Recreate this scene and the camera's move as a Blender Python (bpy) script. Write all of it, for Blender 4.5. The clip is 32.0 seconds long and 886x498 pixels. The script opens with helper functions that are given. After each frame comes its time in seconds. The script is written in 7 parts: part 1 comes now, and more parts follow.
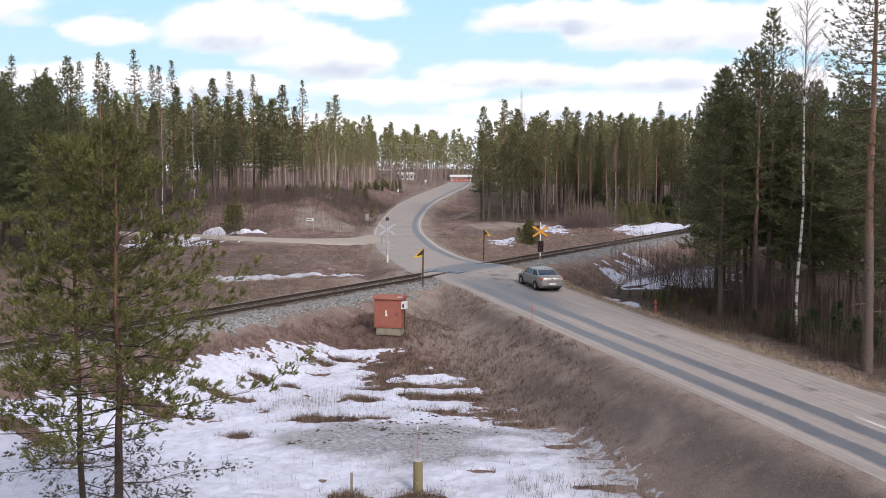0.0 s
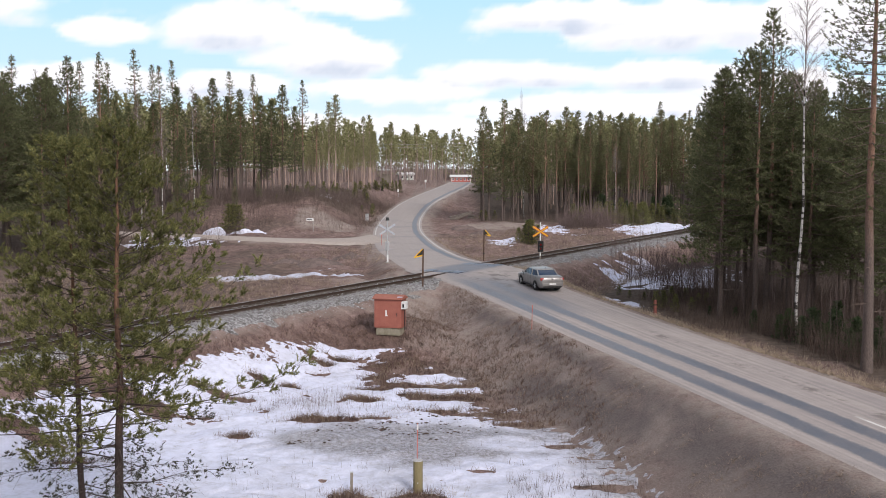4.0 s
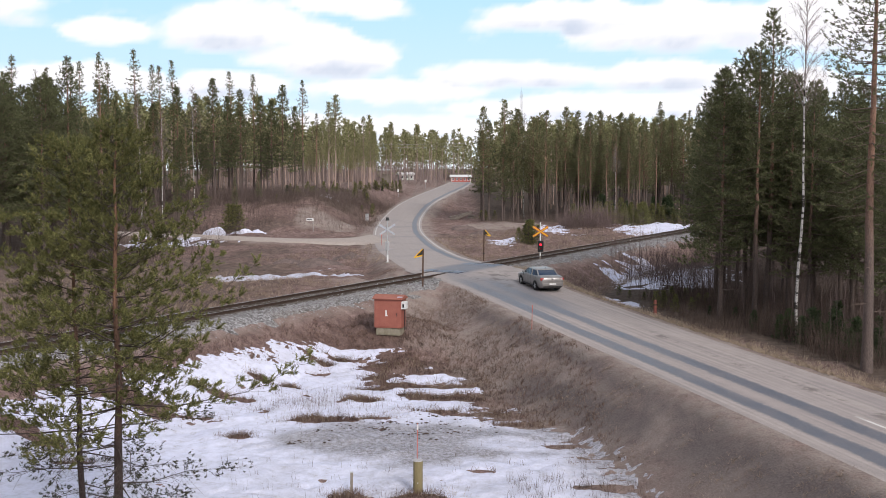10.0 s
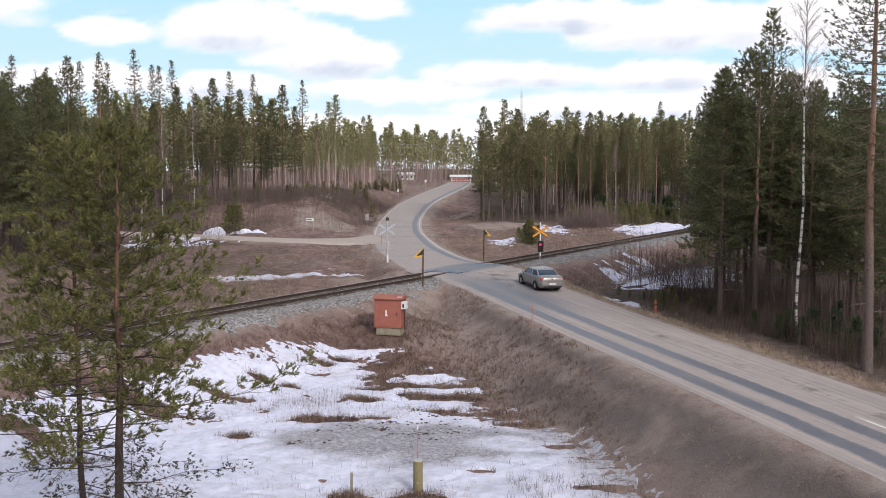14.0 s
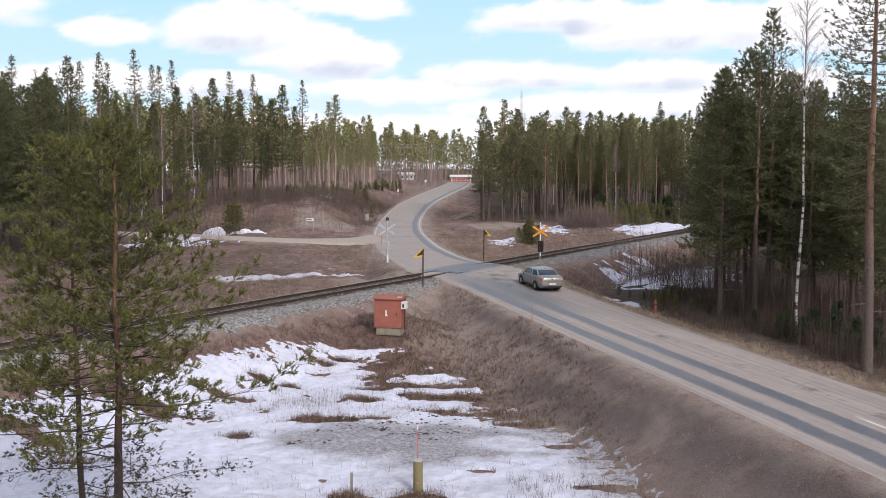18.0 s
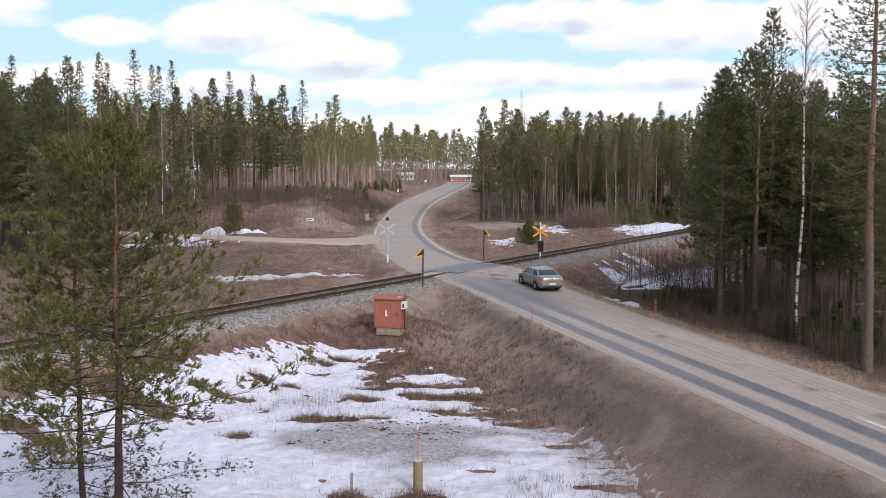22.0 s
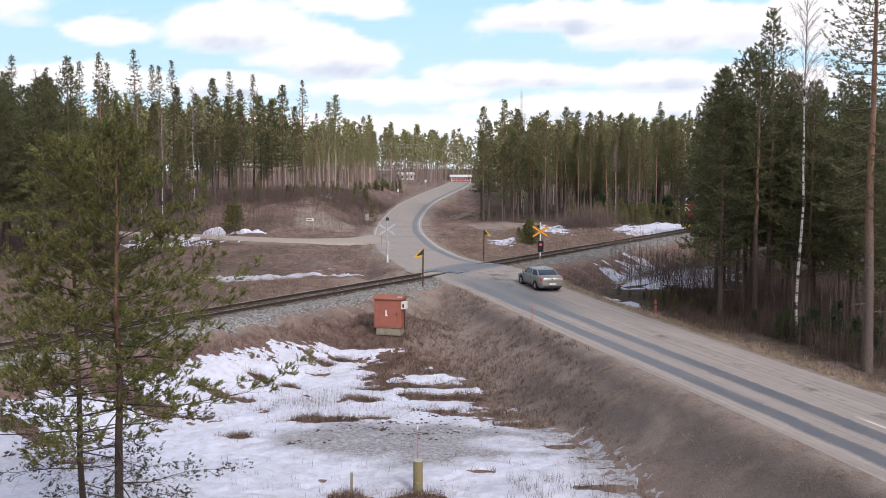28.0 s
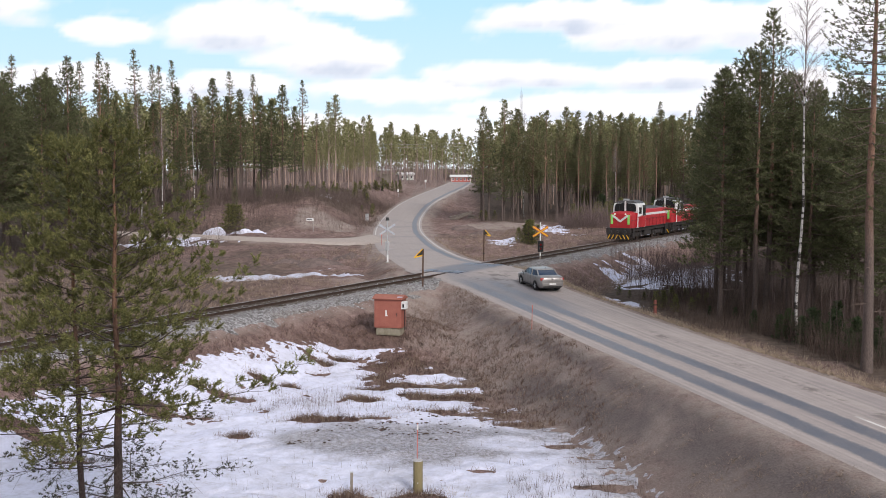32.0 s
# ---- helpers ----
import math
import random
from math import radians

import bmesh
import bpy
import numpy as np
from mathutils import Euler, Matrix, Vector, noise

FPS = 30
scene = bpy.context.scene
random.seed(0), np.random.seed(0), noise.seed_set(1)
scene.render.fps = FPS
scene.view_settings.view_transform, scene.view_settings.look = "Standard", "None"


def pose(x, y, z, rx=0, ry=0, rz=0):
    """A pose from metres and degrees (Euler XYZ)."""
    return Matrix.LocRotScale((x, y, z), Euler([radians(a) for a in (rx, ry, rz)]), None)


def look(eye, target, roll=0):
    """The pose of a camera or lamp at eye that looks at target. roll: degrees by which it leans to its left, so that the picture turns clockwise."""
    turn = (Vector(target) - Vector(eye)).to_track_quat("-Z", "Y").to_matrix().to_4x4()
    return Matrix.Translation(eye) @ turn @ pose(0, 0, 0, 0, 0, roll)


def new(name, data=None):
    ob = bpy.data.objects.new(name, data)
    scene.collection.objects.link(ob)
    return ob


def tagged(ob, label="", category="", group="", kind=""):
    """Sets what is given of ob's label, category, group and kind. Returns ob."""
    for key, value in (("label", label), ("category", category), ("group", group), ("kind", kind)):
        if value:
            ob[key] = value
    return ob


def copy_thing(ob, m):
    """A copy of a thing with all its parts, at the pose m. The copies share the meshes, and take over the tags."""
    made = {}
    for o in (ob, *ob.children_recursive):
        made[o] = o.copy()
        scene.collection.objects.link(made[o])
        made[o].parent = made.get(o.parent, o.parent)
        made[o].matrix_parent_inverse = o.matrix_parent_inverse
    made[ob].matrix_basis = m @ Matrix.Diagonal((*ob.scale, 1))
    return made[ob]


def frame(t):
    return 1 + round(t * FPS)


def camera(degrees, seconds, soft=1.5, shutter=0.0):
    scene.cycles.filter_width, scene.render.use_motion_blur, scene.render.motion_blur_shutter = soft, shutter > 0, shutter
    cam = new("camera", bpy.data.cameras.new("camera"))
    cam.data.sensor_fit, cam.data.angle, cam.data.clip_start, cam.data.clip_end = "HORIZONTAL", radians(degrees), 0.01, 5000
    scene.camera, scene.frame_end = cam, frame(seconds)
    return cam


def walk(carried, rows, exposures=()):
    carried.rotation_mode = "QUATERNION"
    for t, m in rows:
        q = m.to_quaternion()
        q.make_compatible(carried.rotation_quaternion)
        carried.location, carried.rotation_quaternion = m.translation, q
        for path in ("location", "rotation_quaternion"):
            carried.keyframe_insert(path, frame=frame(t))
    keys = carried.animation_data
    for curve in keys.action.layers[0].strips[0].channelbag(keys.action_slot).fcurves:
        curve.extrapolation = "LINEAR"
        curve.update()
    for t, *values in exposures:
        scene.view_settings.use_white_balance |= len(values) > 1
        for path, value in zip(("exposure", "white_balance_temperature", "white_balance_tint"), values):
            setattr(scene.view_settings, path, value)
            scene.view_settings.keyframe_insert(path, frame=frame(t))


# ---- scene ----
# The camera stands still on a high stand above the snowy verge.
EYE_Z = 8.1
cam = camera(46.38, 32.0, soft=0.9)
STAND = look((0, 0, EYE_Z), (0, 100.0, EYE_Z - 7.814))
walk(cam, [(0.0, STAND), (32.0, STAND)], exposures=[(0.0, -0.08, 6500, 13.0), (32.0, -0.08, 6500, 13.0)])

# ---- light: high broken cloud, a veiled sun ----
world = bpy.data.worlds.new("sky")
scene.world = world
world.use_nodes = True
wn, wl = world.node_tree.nodes, world.node_tree.links
sky = wn.new("ShaderNodeTexSky")
sky.sky_type, sky.sun_disc = "NISHITA", False
sky.sun_elevation, sky.sun_rotation = radians(34), radians(151)
sky.air_density, sky.dust_density = 1.0, 2.0
wn["Background"].inputs["Strength"].default_value = 0.12
# broken white cloud over the whole sky
wc = wn.new("ShaderNodeTexCoord")
wm = wn.new("ShaderNodeMapping")
wm.inputs["Scale"].default_value = (1.0, 1.0, 2.6)
wz = wn.new("ShaderNodeTexNoise")
wz.inputs["Scale"].default_value, wz.inputs["Detail"].default_value = 2.2, 5.0
wr = wn.new("ShaderNodeValToRGB")
wr.color_ramp.elements[0].position, wr.color_ramp.elements[1].position = 0.38, 0.56
wx = wn.new("ShaderNodeMix")
wx.data_type = "RGBA"
wx.inputs[7].default_value = (6.6, 6.7, 7.0, 1)
wl.new(wc.outputs["Generated"], wm.inputs["Vector"])
wl.new(wm.outputs["Vector"], wz.inputs["Vector"])
wl.new(wz.outputs["Fac"], wr.inputs["Fac"])
wl.new(wr.outputs["Color"], wx.inputs[0])
wl.new(sky.outputs["Color"], wx.inputs[6])
wl.new(wx.outputs[2], wn["Background"].inputs["Color"])
SKY_GLOW = 1.12
sun = new("sun", bpy.data.lights.new("sun", "SUN"))
sun.data.energy, sun.data.angle, sun.data.color = 2.9, radians(18), (1.0, 0.97, 0.94)
sun.matrix_basis = look((34, -62, 48), (0, 0, 0))


# ---- materials ----
class Nodes:
    """A small builder of node materials."""

    def __init__(self, name, rough=0.8, metal=0.0, spec=0.3):
        self.m = bpy.data.materials.new(name)
        self.m.use_nodes = True
        self.n, self.l = self.m.node_tree.nodes, self.m.node_tree.links
        self.b = self.n["Principled BSDF"]
        self.b.inputs["Roughness"].default_value = rough
        self.b.inputs["Metallic"].default_value = metal
        self.b.inputs["Specular IOR Level"].default_value = spec
        self.where = None

    def coords(self, world_space=False):
        if self.where is None:
            if world_space:
                self.where = self.n.new("ShaderNodeNewGeometry").outputs["Position"]
            else:
                self.where = self.n.new("ShaderNodeTexCoord").outputs["Object"]
        return self.where

    def noise(self, scale, detail=4.0, rough=0.6, stretch=None, world_space=False, seed=0.0):
        t = self.n.new("ShaderNodeTexNoise")
        t.inputs["Scale"].default_value, t.inputs["Detail"].default_value = scale, detail
        t.inputs["Roughness"].default_value = rough
        src = self.coords(world_space)
        m = self.n.new("ShaderNodeMapping")
        m.inputs["Scale"].default_value = stretch or (1, 1, 1)
        m.inputs["Location"].default_value = (seed, seed * 1.7, seed * 0.6)
        self.l.new(src, m.inputs["Vector"])
        self.l.new(m.outputs["Vector"], t.inputs["Vector"])
        return t.outputs["Fac"]

    def ramp(self, fac, *stops):
        r = self.n.new("ShaderNodeValToRGB")
        e = r.color_ramp.elements
        while len(e) < len(stops):
            e.new(0.5)
        for k, (at, c) in enumerate(stops):
            e[k].position = at
            e[k].color = (*c, 1) if hasattr(c, "__len__") else (c, c, c, 1)
        self.l.new(fac, r.inputs["Fac"])
        return r.outputs["Color"]

    def mix(self, fac, a, b, mode="MIX"):
        x = self.n.new("ShaderNodeMix")
        x.data_type, x.blend_type = "RGBA", mode
        for key, v in ((0, fac), (6, a), (7, b)):
            if hasattr(v, "is_linked"):
                self.l.new(v, x.inputs[key])
            elif hasattr(v, "__len__"):
                x.inputs[key].default_value = (*v, 1)
            else:
                x.inputs[key].default_value = v if key == 0 else (v, v, v, 1)
        return x.outputs[2]

    def math(self, op, a, b=0.0):
        x = self.n.new("ShaderNodeMath")
        x.operation = op
        for k, v in enumerate((a, b)):
            if hasattr(v, "is_linked"):
                self.l.new(v, x.inputs[k])
            else:
                x.inputs[k].default_value = v
        return x.outputs[0]

    def attr(self, name):
        a = self.n.new("ShaderNodeAttribute")
        a.attribute_name = name
        return a.outputs["Fac"]

    def axis(self, k, world_space=False):
        s = self.n.new("ShaderNodeSeparateXYZ")
        self.l.new(self.coords(world_space), s.inputs[0])
        return s.outputs[k]

    def color(self, c):
        if hasattr(c, "is_linked"):
            self.l.new(c, self.b.inputs["Base Color"])
        else:
            self.b.inputs["Base Color"].default_value = (*c, 1)
        return self

    def rough(self, r):
        self.l.new(r, self.b.inputs["Roughness"])
        return self

    def bump(self, h, strength=0.4, dist=0.02):
        b = self.n.new("ShaderNodeBump")
        b.inputs["Strength"].default_value, b.inputs["Distance"].default_value = strength, dist
        self.l.new(h, b.inputs["Height"])
        self.l.new(b.outputs["Normal"], self.b.inputs["Normal"])
        return self


def plain(name, a, b, scale=6.0, rough=0.7, metal=0.0, bump=0.15, spec=0.3, stretch=None):
    """Two tones broken by noise at two scales."""
    k = Nodes(name, rough, metal, spec)
    f = k.math("ADD", k.math("MULTIPLY", k.noise(scale, 5, 0.65, stretch), 0.6),
               k.math("MULTIPLY", k.noise(scale * 7, 3, 0.6, stretch, seed=3.1), 0.4))
    k.color(k.ramp(f, (0.32, a), (0.66, b)))
    k.rough(k.ramp(f, (0.3, min(1.0, rough + 0.08)), (0.7, max(0.05, rough - 0.08))))
    return k.bump(f, bump, 0.01).m


def ground_material():
    k = Nodes("dry_grass_ground", 0.95, spec=0.1)
    big = k.noise(0.22, 4, 0.6, world_space=True)
    mid = k.noise(1.6, 5, 0.7, world_space=True, seed=4)
    fine = k.noise(14, 4, 0.75, world_space=True, seed=9)
    c = k.ramp(mid, (0.30, (0.102, 0.065, 0.059)), (0.50, (0.215, 0.147, 0.130)), (0.72, (0.348, 0.251, 0.218)))
    c = k.mix(k.ramp(big, (0.40, 0.0), (0.62, 0.65)), c, (0.125, 0.084, 0.072))
    c = k.mix(0.75, c, k.ramp(fine, (0.30, 0.30), (0.70, 1.75)), "MULTIPLY")
    c = k.mix(0.6, c, k.ramp(k.noise(48, 3, 0.7, world_space=True, seed=15), (0.35, 0.45), (0.65, 1.6)), "MULTIPLY")
    floor_c = k.ramp(mid, (0.3, (0.065, 0.050, 0.040)), (0.7, (0.155, 0.118, 0.096)))
    c = k.mix(k.attr("floor_shade"), c, floor_c)
    sand_sun = k.ramp(fine, (0.25, (0.21, 0.172, 0.150)), (0.75, (0.40, 0.335, 0.295)))
    s = k.math("MULTIPLY", k.attr("sand_sun"), k.ramp(k.noise(0.75, 5, 0.65, world_space=True, seed=23), (0.36, 0.30), (0.58, 1.0)))
    c = k.mix(s, c, sand_sun)
    mud = k.ramp(fine, (0.25, (0.062, 0.051, 0.050)), (0.75, (0.155, 0.132, 0.128)))
    c = k.mix(k.attr("mud"), c, mud)
    k.color(c)
    h = k.math("ADD", k.math("MULTIPLY", mid, 1.0), k.math("MULTIPLY", fine, 0.6))
    return k.bump(h, 0.8, 0.12).m


def road_material():
    k = Nodes("worn_asphalt", 0.85, spec=0.25)
    a = k.attr("across")
    wob = k.math("MULTIPLY", k.math("SUBTRACT", k.noise(0.35, 3, 0.5, world_space=True), 0.5), 0.28)
    edge = k.math("MULTIPLY", k.math("SUBTRACT", k.noise(4.5, 5, 0.8, world_space=True, seed=5), 0.5), 0.5)
    u = k.math("ADD", k.math("ADD", a, wob), edge)
    fine = k.noise(22, 4, 0.75, world_space=True, seed=2)
    mid = k.noise(1.1, 5, 0.65, world_space=True, seed=7)
    dust = k.ramp(fine, (0.25, (0.28, 0.243, 0.225)), (0.75, (0.415, 0.368, 0.344)))
    dust = k.mix(0.22, dust, k.ramp(mid, (0.3, 0.7), (0.7, 1.25)), "MULTIPLY")
    # streaks of wear drawn out along the road
    xyz = k.n.new("ShaderNodeCombineXYZ")
    k.l.new(k.math("MULTIPLY", a, 2.6), xyz.inputs[0])
    k.l.new(k.math("MULTIPLY", k.attr("along"), 0.045), xyz.inputs[1])
    st = k.n.new("ShaderNodeTexNoise")
    st.inputs["Scale"].default_value, st.inputs["Detail"].default_value = 1.6, 5.0
    k.l.new(xyz.outputs[0], st.inputs["Vector"])
    dust = k.mix(k.math("ADD", k.math("MULTIPLY", k.attr("near"), 0.42), 0.14), dust, k.ramp(st.outputs["Fac"], (0.32, (0.70, 0.70, 0.74)), (0.66, (1.2, 1.18, 1.16))), "MULTIPLY")
    tar = k.ramp(fine, (0.25, (0.098, 0.103, 0.122)), (0.75, (0.170, 0.177, 0.204)))

    def band(at, half):
        d = k.math("ABSOLUTE", k.math("SUBTRACT", u, at))
        return k.ramp(k.math("SUBTRACT", d, half - 0.5), (0.40, 1.0), (0.58, 0.0))

    tracks = k.math("ADD", k.math("MULTIPLY", band(-2.45, 0.42), k.attr("near")), k.math("MULTIPLY", band(-0.75, 0.40), k.attr("near")))
    tracks = k.math("ADD", tracks, k.math("MULTIPLY", band(2.45, 0.36), k.attr("far")))
    tracks = k.math("ADD", tracks, k.attr("wet"))
    patch = k.ramp(k.noise(0.16, 3, 0.6, world_space=True, seed=12), (0.54, 0.0), (0.64, 0.35))
    tracks = k.math("ADD", tracks, k.math("MULTIPLY", patch, k.attr("far")))
    tracks = k.math("MULTIPLY", k.math("MINIMUM", tracks, 1.0), k.ramp(mid, (0.3, 0.75), (0.6, 1.0)))
    c = k.mix(tracks, dust, tar)
    holes = k.math("MULTIPLY", k.attr("broken"), k.ramp(k.noise(0.9, 5, 0.7, world_space=True, seed=27), (0.52, 0.0), (0.60, 0.85)))
    c = k.mix(holes, c, (0.115, 0.10, 0.092))
    line = k.math("MULTIPLY", k.attr("line"), k.ramp(k.noise(2.2, 4, 0.7, world_space=True, seed=21), (0.35, 0.35), (0.5, 1.0)))
    c = k.mix(line, c, (0.62, 0.60, 0.56))
    k.color(c)
    k.rough(k.ramp(tracks, (0.0, 0.92), (1.0, 0.5)))
    return k.bump(k.math("ADD", fine, mid), 0.35, 0.015).m


def snow_material():
    k = Nodes("old_snow", 0.7, spec=0.3)
    big = k.noise(0.30, 4, 0.6, world_space=True)
    mid = k.noise(2.4, 5, 0.7, world_space=True, seed=6)
    fine = k.noise(30, 3, 0.7, world_space=True, seed=1)
    c = k.ramp(mid, (0.30, (0.56, 0.57, 0.67)), (0.60, (0.73, 0.745, 0.885)))
    dirt = k.math("MULTIPLY", k.attr("dirt"), k.ramp(k.noise(5.5, 5, 0.75, world_space=True, seed=14), (0.34, 1.15), (0.62, 0.55)))
    dirt = k.math("MINIMUM", dirt, 1.0)
    c = k.mix(dirt, c, k.ramp(k.noise(17, 4, 0.8, world_space=True, seed=18), (0.36, (0.11, 0.10, 0.10)), (0.62, (0.32, 0.305, 0.315))))
    c = k.mix(k.ramp(k.math("MULTIPLY", fine, mid), (0.12, 0.5), (0.19, 0.0)), c, (0.30, 0.25, 0.20))
    c = k.mix(k.ramp(big, (0.5, 0.0), (0.75, 0.25)), c, (0.50, 0.48, 0.485))
    k.color(c)
    k.b.inputs["Subsurface Weight"].default_value = 0.0
    return k.bump(k.math("ADD", k.math("MULTIPLY", mid, 0.7), k.math("MULTIPLY", k.noise(8, 4, 0.75, world_space=True, seed=31), 1.0)), 0.8, 0.07).m


def bark_material(name, low, high, at, birch=False):
    k = Nodes(name, 0.9, spec=0.15)
    g = k.noise(5, 5, 0.7, (1, 1, 0.22))
    f = k.noise(26, 4, 0.7, (1, 1, 0.35), seed=4)
    if birch:
        marks = k.noise(1.6, 4, 0.7, (1, 1, 3.2), seed=8)
        c = k.ramp(marks, (0.43, (0.05, 0.045, 0.04)), (0.49, (0.42, 0.40, 0.38)), (0.7, (0.58, 0.565, 0.545)))
        z = k.axis(2)
        foot = k.ramp(k.math("ADD", k.math("MULTIPLY", z, 0.35), k.math("MULTIPLY", g, 0.4)), (0.25, 1.0), (0.6, 0.0))
        c = k.mix(foot, c, (0.10, 0.085, 0.07))
    else:
        z = k.axis(2)
        t = k.math("ADD", k.math("DIVIDE", z, at), k.math("MULTIPLY", k.math("SUBTRACT", g, 0.5), 0.5))
        c = k.mix(k.ramp(t, (0.45, 0.0), (0.95, 1.0)), low, high)
        c = k.mix(0.8, c, k.ramp(f, (0.3, 0.35), (0.7, 1.35)), "MULTIPLY")
    k.color(c)
    return k.bump(k.math("ADD", g, f), 0.7, 0.03).m


def leaf_material(name, a, b, tip):
    """Needles: the tone wanders from tree to tree and from tuft to tuft."""
    k = Nodes(name, 0.65, spec=0.25)
    info = k.n.new("ShaderNodeObjectInfo")
    geo = k.n.new("ShaderNodeNewGeometry")
    c = k.mix(info.outputs["Random"], a, b)
    c = k.mix(k.ramp(geo.outputs["Random Per Island"], (0.55, 0.0), (1.0, 0.75)), c, tip)
    c = k.mix(0.6, c, k.ramp(k.noise(0.8, 3, 0.6), (0.3, 0.55), (0.7, 1.4)), "MULTIPLY")
    c = k.mix(0.6, c, k.ramp(k.noise(4.2, 2, 0.6, seed=6), (0.34, 0.55), (0.66, 1.5)), "MULTIPLY")
    k.color(c)
    # light shines partly through thin needles and blades
    thin = k.n.new("ShaderNodeBsdfTranslucent")
    both = k.n.new("ShaderNodeMixShader")
    both.inputs[0].default_value = 0.35
    k.l.new(c, thin.inputs["Color"])
    k.l.new(k.b.outputs[0], both.inputs[1])
    k.l.new(thin.outputs[0], both.inputs[2])
    k.l.new(both.outputs[0], k.n["Material Output"].inputs["Surface"])
    return k.m


GROUND, ROAD, SNOW = ground_material(), road_material(), snow_material()
BARK = bark_material("pine_bark", (0.135, 0.106, 0.095), (0.29, 0.175, 0.128), 11.0)
DARK_BARK = bark_material("dark_pine_bark", (0.060, 0.046, 0.042), (0.19, 0.108, 0.072), 9.0)
BIRCH = bark_material("birch_bark", 0, 0, 1, birch=True)
TWIG = plain("grey_twigs", (0.09, 0.065, 0.055), (0.17, 0.125, 0.105), 9, 0.9)
BIRCH_TWIG = plain("birch_twigs", (0.17, 0.125, 0.115), (0.30, 0.24, 0.225), 9, 0.85)
NEEDLE = leaf_material("pine_needles", (0.110, 0.122, 0.060), (0.150, 0.160, 0.080), (0.225, 0.222, 0.115))
# Far stand: sunlight is put into paler bark and needle colours.
SUNLIT_BARK = plain("sunlit_pine_bark", (0.27, 0.185, 0.15), (0.48, 0.37, 0.32), 3, 0.85)
SUNLIT_NEEDLE = leaf_material("sunlit_far_needles", (0.28, 0.275, 0.14), (0.31, 0.30, 0.15), (0.38, 0.36, 0.19))
NEEDLE_NEAR = leaf_material("near_pine_needles", (0.122, 0.128, 0.048), (0.150, 0.155, 0.058), (0.37, 0.345, 0.13))
# Lit copy of the pine needles: brighter olive for the tall far pines.
LIT_NEEDLE = leaf_material("lit_olive_needles", (0.165, 0.172, 0.088), (0.215, 0.22, 0.11), (0.32, 0.31, 0.16))
# Dying needles low on the trunk, their shade put into the dark colour.
SHADED_NEEDLE = leaf_material("dying_shaded_needles", (0.050, 0.050, 0.030), (0.065, 0.064, 0.036), (0.10, 0.09, 0.055))
SPRUCE = leaf_material("spruce_needles", (0.045, 0.072, 0.036), (0.065, 0.092, 0.042), (0.10, 0.12, 0.055))
GRASS = leaf_material("dry_grass", (0.265, 0.195, 0.15), (0.325, 0.248, 0.19), (0.43, 0.345, 0.265))
HEATH = leaf_material("brown_heath", (0.10, 0.072, 0.060), (0.15, 0.108, 0.088), (0.21, 0.16, 0.125))


# ---- mesh helpers ----
def mesh_of(name, verts, faces, material, smooth=False):
    me = bpy.data.meshes.new(name)
    me.from_pydata([tuple(map(float, v)) for v in verts] if not isinstance(verts, list) else verts, [], faces)
    if material is not None:
        me.materials.append(material)
    if smooth:
        me.polygons.foreach_set("use_smooth", [True] * len(me.polygons))
    me.update()
    return me


def tri_mesh(name, tris, material):
    """A mesh of loose triangles out of an array n x 3 x 3."""
    n = len(tris)
    me = bpy.data.meshes.new(name)
    me.vertices.add(n * 3)
    me.vertices.foreach_set("co", np.ascontiguousarray(tris, dtype=np.float32).ravel())
    me.loops.add(n * 3)
    me.loops.foreach_set("vertex_index", np.arange(n * 3, dtype=np.int32))
    me.polygons.add(n)
    me.polygons.foreach_set("loop_start", np.arange(0, n * 3, 3, dtype=np.int32))
    me.materials.append(material)
    me.update(calc_edges=True)
    return me


def grid_mesh(name, xs, ys, zs, material, keep=None, attrs=()):
    """A sheet over the grid xs, ys with the heights zs[j, i]; keep says which cells stay."""
    nx, ny = len(xs), len(ys)
    gx, gy = np.meshgrid(xs, ys)
    co = np.stack([gx, gy, zs], -1).reshape(-1, 3)
    i = np.arange(nx * ny).reshape(ny, nx)
    quads = np.stack([i[:-1, :-1], i[:-1, 1:], i[1:, 1:], i[1:, :-1]], -1)
    quads = quads.reshape(-1, 4) if keep is None else quads[keep]
    used = np.unique(quads)
    remap = np.zeros(nx * ny, dtype=np.int64)
    remap[used] = np.arange(len(used))
    co, quads = co[used], remap[quads]
    me = bpy.data.meshes.new(name)
    me.vertices.add(len(co))
    me.vertices.foreach_set("co", co.astype(np.float32).ravel())
    me.loops.add(quads.size)
    me.loops.foreach_set("vertex_index", quads.astype(np.int32).ravel())
    me.polygons.add(len(quads))
    me.polygons.foreach_set("loop_start", np.arange(0, quads.size, 4, dtype=np.int32))
    me.polygons.foreach_set("use_smooth", np.ones(len(quads), dtype=bool))
    me.materials.append(material)
    me.update(calc_edges=True)
    for key, values in attrs:
        a = me.attributes.new(key, "FLOAT", "POINT")
        a.data.foreach_set("value", values.reshape(-1)[used].astype(np.float32))
    return me


def part(name, bm, material, parent, label=""):
    """Links a bmesh as one mesh object under a thing or part."""
    me = bpy.data.meshes.new(name)
    bm.to_mesh(me)
    bm.free()
    me.materials.append(material)
    ob = new(name, me)
    ob.parent = parent
    return tagged(ob, label)


def link(name, me, parent=None, label=""):
    ob = new(name, me)
    ob.parent = parent
    return tagged(ob, label)


